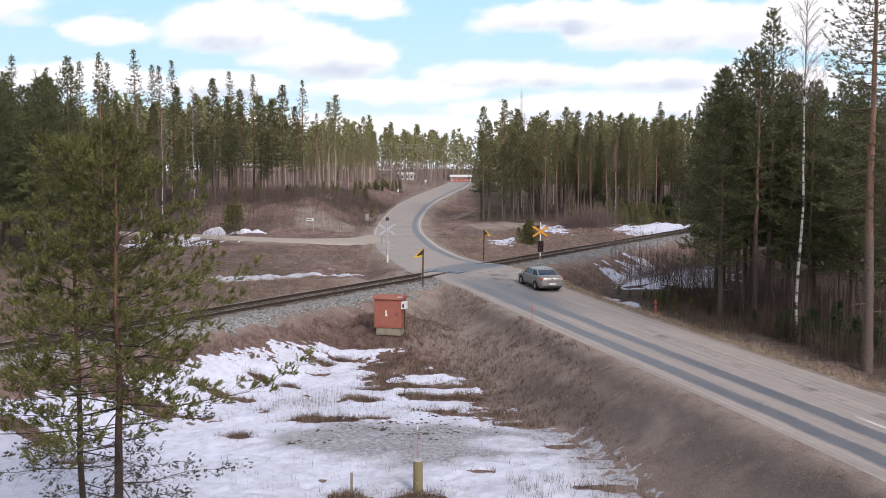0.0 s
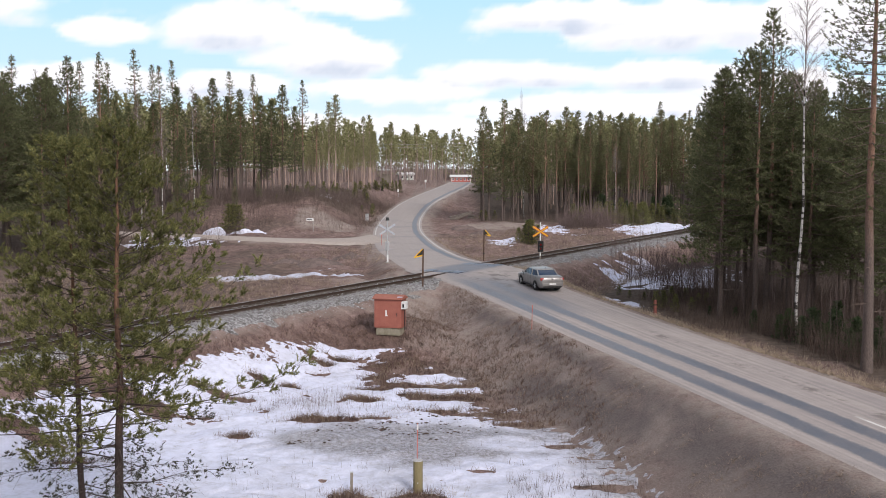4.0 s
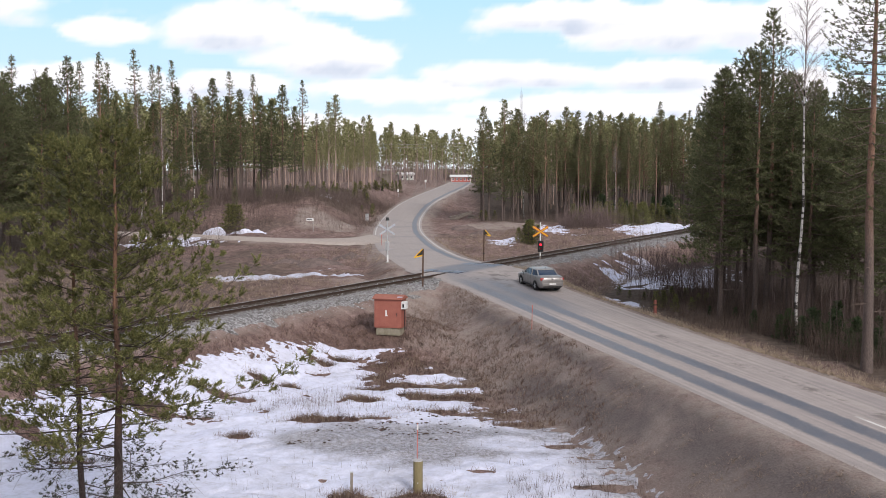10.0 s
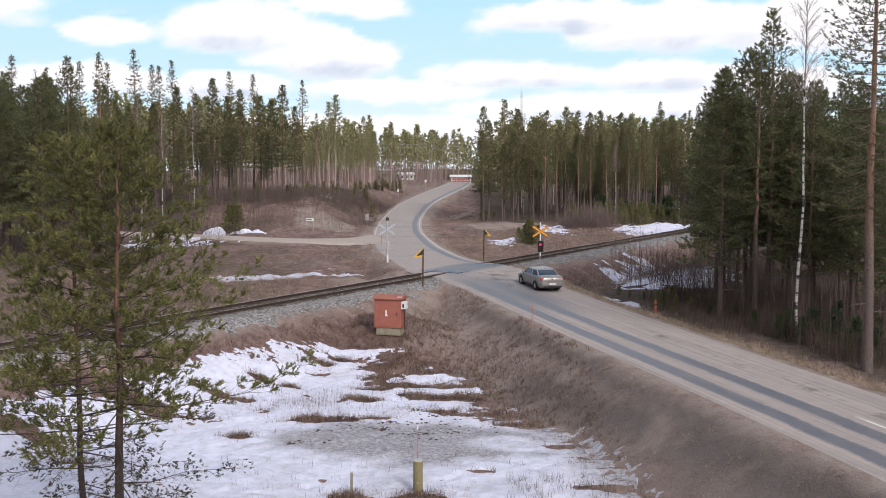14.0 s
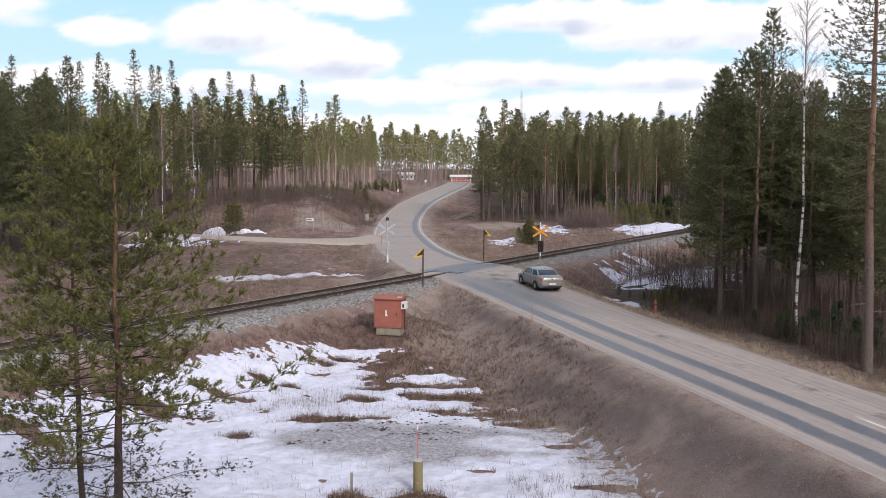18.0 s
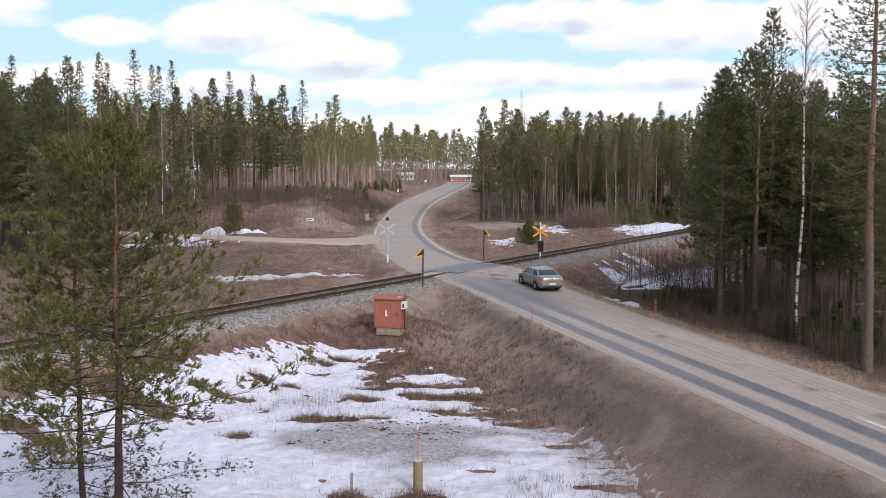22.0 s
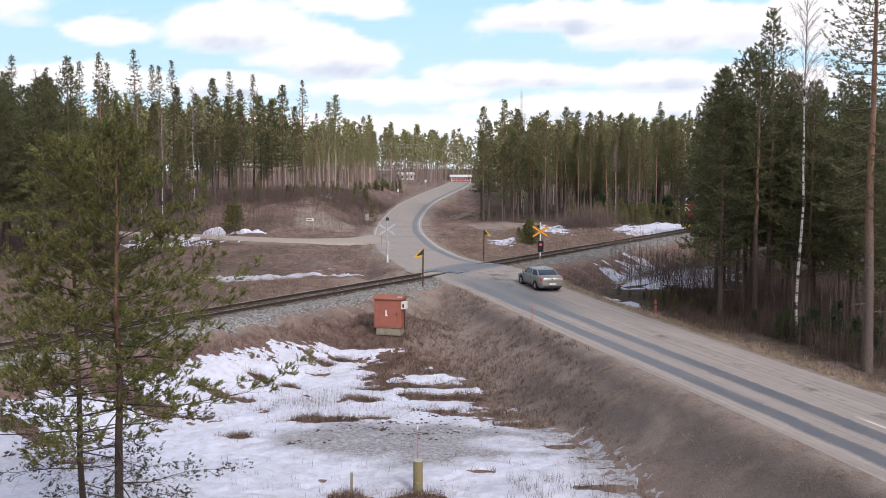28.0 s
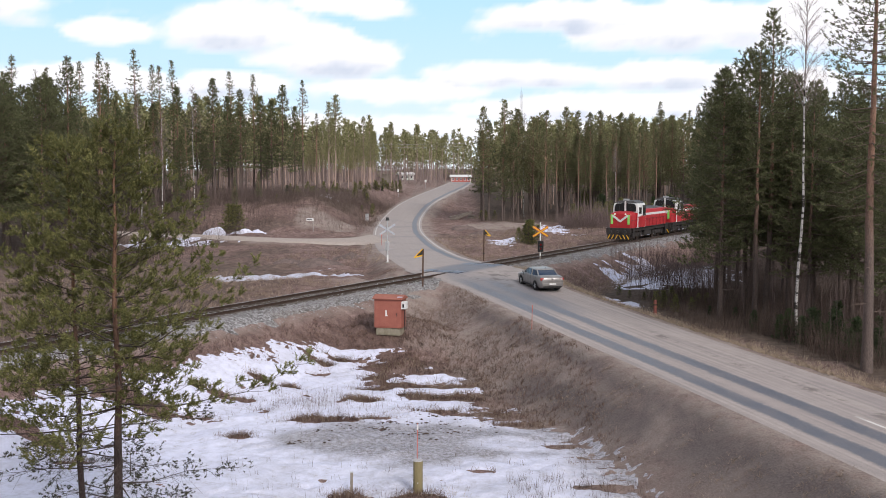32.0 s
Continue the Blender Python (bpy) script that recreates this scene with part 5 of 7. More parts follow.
def soil_mound(x, y, rx, ry, h, seed):
    g = np.linspace(-1, 1, 24)
    gx, gy = np.meshgrid(g, g)
    r = np.sqrt(gx**2 + gy**2)
    z = h * np.clip(1 - r**1.5, -0.2, 1) * (0.7 + 0.6 * vnoise(gx * 3 + seed, gy * 3, seed)) + 0.10 * fbm(gx, gy, 4.0, 3, seed)
    one = np.ones_like(gx)
    ob = link("soil_mound", grid_mesh("soil_mound", g * rx, g * ry, z, GROUND, attrs=[("sand_sun", 0.25 * one), ("floor_shade", 0 * one), ("mud", 0.5 * one)]))
    ob.location = (x, y, hz(x, y) - 0.05)
    tagged(ob, "low heap of dark soil and rubble on the verge", "soil heap", "soil heaps by the side road")


for heap in ((-11.6, 97.0, 2.4, 1.8, 0.9, 5), (-15.0, 100.5, 2.0, 1.5, 0.6, 9), (-9.3, 104.0, 1.8, 1.4, 0.5, 14), (5.5, 143.0, 2.6, 2.0, 0.6, 17), (3.0, 152.0, 2.4, 2.0, 0.7, 21)):
    soil_mound(*heap)


# ---- crossing signals ----
def lens_material(name, glow):
    k = Nodes(name, 0.25, spec=0.6)
    k.color((0.22, 0.012, 0.014))
    if glow:
        k.b.inputs["Emission Color"].default_value = (1.0, 0.025, 0.05, 1)
        k.b.inputs["Emission Strength"].default_value = 2.4
    return k.m


LENS_ON, LENS_OFF = lens_material("lit_red_lens", True), lens_material("dark_red_lens", False)


def crossbuck_signal(x, y, turn, front=True):
    root = new("crossing_signal")
    z = hz(x, y)
    root.matrix_basis = pose(x, y, z - 0.05, 0, 0, turn)
    post = part("post", rod(rod(B(), (0, 0, 0), (0, 0, 1.0), 0.075, seg=12), (0, 0, 1.0), (0, 0, 3.75), 0.06, seg=12), WHITE if front else GALV, root)
    part("foot", box(B(), 0, 0, 0, 0.34, 0.34, 0.12, 0.02), CONCRETE, root)
    part("black_band", rod(B(), (0, 0, 0.05), (0, 0, 0.75), 0.082, seg=12), GREYWOOD if front else WHITE, root)
    for k, tilt in enumerate((33, -33)):
        m = Matrix.Translation((0, -0.10 - 0.03 * k, 2.95)) @ Matrix.Rotation(radians(tilt), 4, "Y")
        arm = part("cross_arm", box(B(), 0, 0, -0.085, 1.62, 0.025, 0.17, 0.006, m), YELLOW if front else PALE, root)
        if front:
            for e in (-1, 1):
                part("red_edge", box(B(), 0, -0.016, e * 0.085 - 0.02, 1.63, 0.006, 0.04, 0, m), REDPAINT, arm)
        part("bracket", box(B(), 0, 0.035, -0.04, 0.2, 0.05, 0.08, 0.006, m), GALV, root)
    house = part("signal_box", box(B(), 0, -0.14, 1.10, 0.54 if front else 0.36, 0.13, 1.02 if front else 0.8, 0.05), BLACK if front else GALV, root, "black signal backboard" if front else "pale grey signal housing")
    for h in (1.76, 1.40):
        bm = B()
        rings = []
        for d, r in ((0.0, 0.135), (-0.17, 0.14)):
            rings.append([(r * math.cos(a), -0.205 + d, h + r * math.sin(a)) for a in np.linspace(-0.35, math.pi + 0.35, 14)])
        loft(bm, rings, closed=False, cap=False)
        part("hood", bm, BLACK, house)
        part("bezel", rod(B(), (0, -0.20, h), (0, -0.215, h), 0.135, seg=18), DARK, house)
    off = B()
    bmesh.ops.create_uvsphere(off, u_segments=14, v_segments=8, radius=0.1, matrix=Matrix.Translation((0, -0.19, 1.40)) @ Matrix.Diagonal((1, 0.5, 1, 1)))
    part("dark_lens", off, LENS_OFF, house, "unlit dark red lens")
    # a turning lamp: one half glows red, the other is dark
    bm = B()
    bmesh.ops.create_uvsphere(bm, u_segments=20, v_segments=12, radius=0.10)
    me = bpy.data.meshes.new("lamp")
    bm.to_mesh(me)
    bm.free()
    me.materials.append(LENS_ON)
    me.materials.append(LENS_OFF)
    for p in me.polygons:
        p.material_index, p.use_smooth = (0 if p.center.y < 0 else 1), True
    lens = link("lamp", me, root, "flashing red signal lamp")
    lens.matrix_basis = pose(0, -0.215, 1.76)
    part("bell_housing" if not front else "post_cap", rod(B(), (0, 0, 3.75), (0, 0, 4.02 if not front else 3.8), 0.17 if not front else 0.065, 0.10 if not front else 0.05, seg=14), DARK if not front else GALV, root)
    tagged(root, "yellow crossbuck on a white post with a flashing red signal" if front else "back of a pale crossbuck signal on a white post", "crossing signal", "signals of the level crossing")
    for o in root.children_recursive:
        if o.name.startswith(("post", "bell", "black")):
            shade(o)
    return lens


SIGNAL_LAMP = crossbuck_signal(8.84, 93.7, 4.0)
BACK_LAMP = crossbuck_signal(-4.86, 90.3, 192.0, front=False)


def plough_marker(x, y, height, turn, flip):
    root = new("plough_marker")
    root.matrix_basis = pose(x, y, hz(x, y) - 0.1, 0, 0.6, turn)
    part("post", box(B(), 0, 0, 0, 0.12, 0.12, height, 0.012), BROWNPOST, root)
    f = -1 if flip else 1
    tri = [(-f * 0.04, height - 0.02), (-f * 0.60, height - 0.62), (-f * 0.04, height - 0.50)]
    plate = part("plate", prism(B(), tri, 1, -0.11, -0.07), BLACK, root, "black triangular plate")
    edge = [(0.04, height - 0.02), (0.12, height - 0.02), (0.66, height - 0.60), (0.56, height - 0.66), (0.16, height - 0.52), (0.16, height - 0.44), (0.46, height - 0.52)]
    if not flip:
        edge = [(-0.60, height - 0.64), (-0.68, height - 0.62), (-0.06, height + 0.03), (-0.03, height - 0.03)]
    part("yellow_edge", prism(B(), edge, 1, -0.125, -0.112), YELLOW, plate)
    if not flip:
        part("yellow_edge", prism(B(), [(-0.60, height - 0.66), (-0.60, height - 0.56), (-0.04, height - 0.42), (-0.04, height - 0.51)], 1, -0.125, -0.112), YELLOW, plate)
    part("collar", box(B(), 0, 0, 0.85, 0.16, 0.16, 0.12, 0.01), DARK, root)
    tagged(root, "black and yellow triangular marker on a brown post", "marker", "plough markers by the crossing")


plough_marker(-1.46, 74.0, 2.95, 2, False)
plough_marker(3.9, 99.0, 3.2, 2, True)


# ---- equipment cabinet ----
def cabinet():
    root = new("equipment_cabinet")
    x, y = -3.12, 60.6
    root.matrix_basis = pose(x, y, hz(x, y) - 0.08, 0, 0, -15)
    for bx in (-0.49, 0.0, 0.49):
        part("foundation_block", box(B(), bx, 0, 0, 0.485, 0.90, 0.455, 0.03), MOSSY, root, "mossy stained concrete block")
    z = 0.45
    part("body", box(B(), 0, 0, z, 1.62, 1.02, 1.69, 0.012), ORANGE, root)
    part("roof", prism(B(), [(-0.62, z + 1.69), (0.62, z + 1.69), (0.62, z + 1.73), (0, z + 1.93), (-0.62, z + 1.73)], 0, -0.92, 0.92), ROOFRED, root, "low red gable roof")
    part("front_door", box(B(), -0.02, -0.515, z + 0.08, 1.46, 0.02, 1.46, 0.006), ORANGE, root)
    part("side_door", box(B(), 0.815, 0.05, z + 0.08, 0.02, 0.78, 1.0, 0.006), ORANGE, root)
    part("label_plate", box(B(), -0.08, -0.53, z + 0.74, 0.09, 0.01, 0.30, 0.0), WHITE, root, "small white plate")
    part("label_foot", box(B(), -0.06, -0.531, z + 0.70, 0.16, 0.01, 0.06, 0.0), WHITE, root)
    m = part("meter_box", box(B(), 0.93, -0.16, z + 1.12, 0.24, 0.52, 0.44, 0.03), WHITE, root, "white meter box")
    part("meter_window", box(B(), 0.94, -0.425, z + 1.22, 0.10, 0.012, 0.22, 0.0), DARK, m)
    part("conduit", rod(B(), (0.9, 0.02, 0.3), (0.9, 0.02, z + 1.12), 0.03), DARK, root)
    part("ridge_snow", box(B(), 0.72, -0.30, z + 1.81, 0.30, 0.34, 0.03, 0.012), SNOW, root, "scrap of snow")
    part("handle", box(B(), 0.58, -0.54, z + 0.7, 0.03, 0.03, 0.2, 0.005), DARK, root)
    tagged(root, "faded orange metal equipment cabinet on a concrete base", "cabinet")


cabinet()


# ---- stakes and posts ----
def stake(x, y, height, r, label, tip=None):
    root = new("snow_stake")
    root.matrix_basis = pose(x, y, hz(x, y) - 0.1, 0, 0.8, 0)
    part("stick", rod(B(), (0, 0, 0), (0, 0, height), r, seg=8), STAKE, root)
    part("reflector", rod(B(), (0, 0, height - (0.22 if tip else 0.35)), (0, 0, height - 0.02), r * (1.9 if tip else 1.25), seg=8), tip or STAKE, root)
    part("cap", rod(B(), (0, 0, height), (0, 0, height + 0.03), r * 1.1, r * 0.5, seg=8), STAKE, root)
    tagged(root, label, "snow stake", "snow stakes")


stake(5.12, 59.1, 1.5, 0.02, "thin red snow stake on the road verge")
stake(-0.95, 36.9, 2.0, 0.016, "thin red snow stake with a white tip", WHITE)
stake(-6.9, 116.0, 1.4, 0.03, "thin red snow stake by the side road")


def stump_post():
    x, y = -0.87, 35.0
    root = new("wooden_post")
    root.matrix_basis = pose(x, y, hz(x, y) - 0.35, 0, 0, 0)
    bm = B()
    rings = [[((0.165 + 0.008 * math.sin(3 * a + h)) * math.cos(a), (0.165 + 0.008 * math.sin(5 * a)) * math.sin(a), h) for a in np.linspace(0, 2 * math.pi, 19)[:-1]] for h in (0, 0.5, 1.0, 1.5)]
    loft(bm, rings)
    shade(part("post_body", bm, POLEWOOD, root))
    part("sawn_top", rod(B(), (0, 0, 1.5), (0, 0, 1.525), 0.172, 0.168, seg=18), ENDWOOD, root, "grey sawn top")
    part("nail_plate", box(B(), 0.0, -0.168, 0.75, 0.03, 0.012, 0.03), GALV, root)
    tagged(root, "thick greenish wooden post with a sawn top", "post")
    x, y = -3.17, 35.0
    root = new("metal_post")
    root.matrix_basis = pose(x, y, hz(x, y) - 0.2, 1, 1, 10)
    part("post_body", box(B(), 0, 0, 0, 0.09, 0.09, 0.92, 0.008), GREYWOOD, root)
    part("cap", box(B(), 0, 0, 0.92, 0.10, 0.10, 0.02, 0.005), GALV, root)
    tagged(root, "short grey weathered post in the snow", "post")


stump_post()


def cable_marker():
    x, y = 14.2, 68.7
    root = new("cable_marker")
    root.matrix_basis = pose(x, y, hz(x, y) - 0.1, 0, 0, 0)
    part("tube", rod(B(), (0, 0, 0), (0, 0, 1.1), 0.11, seg=14), DULLRED, root)
    part("cap", rod(B(), (0, 0, 1.1), (0, 0, 1.17), 0.115, 0.08, seg=14), DULLRED, root)
    part("band", rod(B(), (0, 0, 0.80), (0, 0, 0.90), 0.114, seg=14), BROWNPOST, root)
    tagged(root, "short faded red marker tube on the road verge", "marker post")


cable_marker()


# ---- parked saloon car ----
PAINT = Nodes("beige_silver_paint", 0.38, 0.45, 0.5)
PAINT.color(PAINT.ramp(PAINT.noise(2.5, 4, 0.6), (0.3, (0.25, 0.238, 0.23)), (0.7, (0.32, 0.306, 0.296))))
PAINT.b.inputs["Coat Weight"].default_value = 0.35
PAINT = PAINT.m
# Sky reflection is put into the glass as a blue base colour.
GLASS = Nodes("sky_tinted_car_glass", 0.12, 0.0, 0.35).color((0.030, 0.050, 0.085)).m
CHROME = plain("bright_trim", (0.55, 0.55, 0.55), (0.66, 0.66, 0.66), 8, 0.25, 0.9, 0.02)
LAMP_RED = Nodes("lit_red_tail_lens", 0.2, 0.0, 0.6).color((0.30, 0.045, 0.04))
LAMP_RED.b.inputs["Emission Color"].default_value = (1.0, 0.16, 0.12, 1)
LAMP_RED.b.inputs["Emission Strength"].default_value = 0.12
LAMP_RED = LAMP_RED.m
LAMP_CLEAR = Nodes("clear_tail_lens", 0.2, 0.0, 0.6).color((0.62, 0.52, 0.50)).m


def wheel(parent, x, y, r=0.325, w=0.21):
    root = new("wheel")
    root.parent = parent
    root.matrix_basis = pose(x, y, r)
    prof = [(r * 0.66, -w / 2), (r * 0.92, -w / 2), (r, -w / 2 + 0.04), (r, w / 2 - 0.04), (r * 0.92, w / 2), (r * 0.66, w / 2)]
    ang = np.linspace(0, 2 * math.pi, 25)[:-1]
    shade(part("tyre", loft(B(), [[(a, q * math.cos(t), q * math.sin(t)) for t in ang] for q, a in prof], cap=False), RUBBER, root))
    f = 1 if x > 0 else -1
    bm = rod(B(), (f * 0.02, 0, 0), (f * 0.05, 0, 0), r * 0.66, seg=24)
    rod(bm, (f * 0.05, 0, 0), (f * 0.10, 0, 0), 0.06, 0.05, seg=12)
    for k in range(7):
        box(bm, f * 0.075, 0, 0.05, 0.05, 0.05, r * 0.58, 0.008, Matrix.Rotation(k * 2 * math.pi / 7, 4, "X"))
    part("rim", bm, GALV, root, "silver alloy rim")


def car():
    root = new("saloon_car")
    def ring(y, w, zb, zm, zt, wt, crown):
        half = [(0.0, zb), (w * 0.86, zb), (w * 0.98, zb + 0.12), (w, zm), (w * 0.975, zt - 0.10), (wt, zt), (wt * 0.5, zt + crown)]
        pts = [(x, y, z) for x, z in half] + [(0, y, zt + crown * 1.25)] + [(-x, y, z) for x, z in half[:0:-1]]
        return pts
    st = [(-2.38, .66, .50, .60, .78, .58, .01), (-2.345, .80, .36, .62, .95, .70, .02), (-2.22, .88, .27, .66, 1.045, .78, .03), (-1.75, .905, .24, .68, 1.07, .82, .03),
          (-1.1, .91, .22, .68, 1.0, .84, .02), (0, .91, .21, .68, .97, .84, .02), (0.9, .91, .21, .68, .955, .83, .02), (1.25, .905, .22, .66, .945, .80, .04),
          (1.75, .89, .23, .62, .87, .76, .05), (2.1, .85, .25, .56, .775, .70, .04), (2.29, .76, .28, .50, .68, .60, .03), (2.38, .58, .36, .48, .58, .46, .01)]
    body = shade(part("body", loft(B(), [ring(*s) for s in st]), PAINT, root), 40)

    def rr(y0, y1, w0, w1, z, r=0.16):
        """A rounded ring of the cabin at one height: rear width w0, front width w1."""
        out = []
        for cx, cy, a0 in ((w1 - r, y1 - r, 0), (-(w1 - r), y1 - r, 90), (-(w0 - r), y0 + r, 180), (w0 - r, y0 + r, 270)):
            out += [(cx + r * math.cos(radians(a0 + k * 30)), cy + r * math.sin(radians(a0 + k * 30)), z) for k in range(4)]
        return out
    shade(part("cabin_glass", loft(B(), [rr(-1.70, 1.22, .78, .80, .96), rr(-1.40, .86, .735, .76, 1.18), rr(-1.04, .42, .66, .69, 1.385)]), GLASS, root, "dark windows with reflected sky blue in their colour"), 50)
    shade(part("roof", loft(B(), [rr(-1.09, .50, .675, .70, 1.365), rr(-1.02, .40, .65, .68, 1.42), rr(-.88, .22, .57, .60, 1.455), rr(-.7, -.05, .42, .45, 1.468)]), PAINT, root), 50)
    for sx in (-1, 1):
        for a, b, r in (((.745, -1.64, .99), (.64, -1.0, 1.40), .055), ((.775, 1.10, .985), (.68, .40, 1.40), .045), ((.80, -.42, .96), (.70, -.40, 1.40), .04), ((.79, -1.20, 1.0), (.68, -.92, 1.38), .035)):
            part("pillar", rod(B(), (sx * a[0], a[1], a[2]), (sx * b[0], b[1], b[2]), r, r * 0.85, 8), PAINT if r > .036 else BLACK, root)
        part("mirror", box(B(), sx * 1.0, .72, .98, .20, .10, .14, .035), PAINT, root)
        part("window_trim", box(B(), sx * .835, -.3, .965, .02, 2.5, .022, .004), CHROME, root)
        part("sill", box(B(), sx * .895, 0, .22, .05, 2.3, .10, .015), DARK, root)
        for y in (.34, -.72):
            part("door_handle", box(B(), sx * .905, y, .80, .03, .20, .03, .008), PAINT, root)
        for y in (-.42, .95, -1.35):
            part("door_gap", box(B(), sx * .899, y, .34, .016, .012, .60), BLACK, root)
        lamp = part("tail_light", box(B(), sx * .73, -2.275, .80, .28, .15, .17, .03), LAMP_RED, root, "red and clear tail light")
        part("clear_strip", box(B(), sx * .66, -2.345, .82, .19, .03, .12, .012), LAMP_CLEAR, lamp)
        part("headlight", box(B(), sx * .66, 2.16, .60, .30, .18, .14, .03), LAMP_CLEAR, root)
        part("exhaust_tip", rod(B(), (sx * .5, -2.3, .31), (sx * .5, -2.40, .31), .035), CHROME, root)
        for y in (1.36, -1.36):
            bm = B()
            ang = np.linspace(-0.15, math.pi + 0.15, 15)
            loft(bm, [[(sx * .86, y + .37 * math.cos(t), .325 + .37 * math.sin(t)) for t in ang], [(sx * .914, y + .37 * math.cos(t), .325 + .37 * math.sin(t)) for t in ang],
                      [(sx * .914, y + .40 * math.cos(t), .325 + .40 * math.sin(t)) for t in ang]], closed=False, cap=False)
            part("wheel_arch", bm, DARK, root)
            # Solid black disc stands in for the shade inside the arch.
            part("arch_hollow", rod(B(), (sx * .60, y, .325), (sx * .912, y, .325), .355, seg=22), BLACK, root)
            wheel(root, sx * .835, y)
    part("rear_bumper", box(B(), 0, -2.33, .40, 1.56, .16, .24, .05), PAINT, root)
    part("bumper_valance", box(B(), 0, -2.345, .29, 1.40, .14, .10, .03), DARK, root)
    part("number_plate", box(B(), 0, -2.425, .50, .52, .012, .11, .003), WHITE, root, "plain white plate")
    part("plate_recess", box(B(), 0, -2.376, .70, .60, .03, .13, .01), PAINT, root)
    part("boot_badge", rod(B(), (0, -2.375, .88), (0, -2.40, .88), .05, seg=14), CHROME, root)
    part("boot_gap", box(B(), 0, -2.36, .675, 1.3, .02, .012), BLACK, root)
    part("boot_strip", box(B(), 0, -2.392, .785, .90, .012, .02, .003), PAINT, root)
    part("antenna", rod(B(), (0, -.95, 1.44), (0, -1.12, 1.56), .012, .006, 6), BLACK, root)
    part("front_bumper", box(B(), 0, 2.30, .26, 1.40, .14, .20, .05), PAINT, root)
    part("underbody", box(B(), 0, 0, .18, 1.5, 4.2, .12, .03), BLACK, root)
    x, y = 7.0, 74.6
    d = near_line(ROAD_LINE, np.array([x]), np.array([y]))[1][0]
    root.matrix_basis = pose(x, y, d + 0.012, 2.6, 0, 17.0)
    tagged(root, "dusty beige-silver saloon car waiting at the crossing", "car")
    return root


CAR = car()


# ---- diesel locomotives ----
RED = plain("locomotive_red", (0.35, 0.014, 0.022), (0.43, 0.030, 0.034), 1.4, 0.42, bump=0.04)
LOCO_WHITE = plain("locomotive_white", (0.56, 0.56, 0.56), (0.70, 0.70, 0.69), 2, 0.5, bump=0.04)
LIME = plain("signal_green_film", (0.22, 0.62, 0.12), (0.32, 0.74, 0.20), 4, 0.45, bump=0.03)
ROOFGREY = plain("sooty_roof_grey", (0.055, 0.055, 0.058), (0.12, 0.12, 0.122), 2, 0.7)
UNDER = plain("dusty_underframe", (0.020, 0.018, 0.017), (0.048, 0.042, 0.039), 3, 0.75)
CABGLASS = Nodes("dark_cab_glass", 0.08, 0.0, 0.7).color((0.015, 0.018, 0.020)).m
HEADLAMP = Nodes("headlamp_glass", 0.2)
HEADLAMP.color((0.8, 0.8, 0.75))
HEADLAMP.b.inputs["Emission Color"].default_value = (1.0, 0.95, 0.85, 1)
HEADLAMP.b.inputs["Emission Strength"].default_value = 0.15
HEADLAMP = HEADLAMP.m


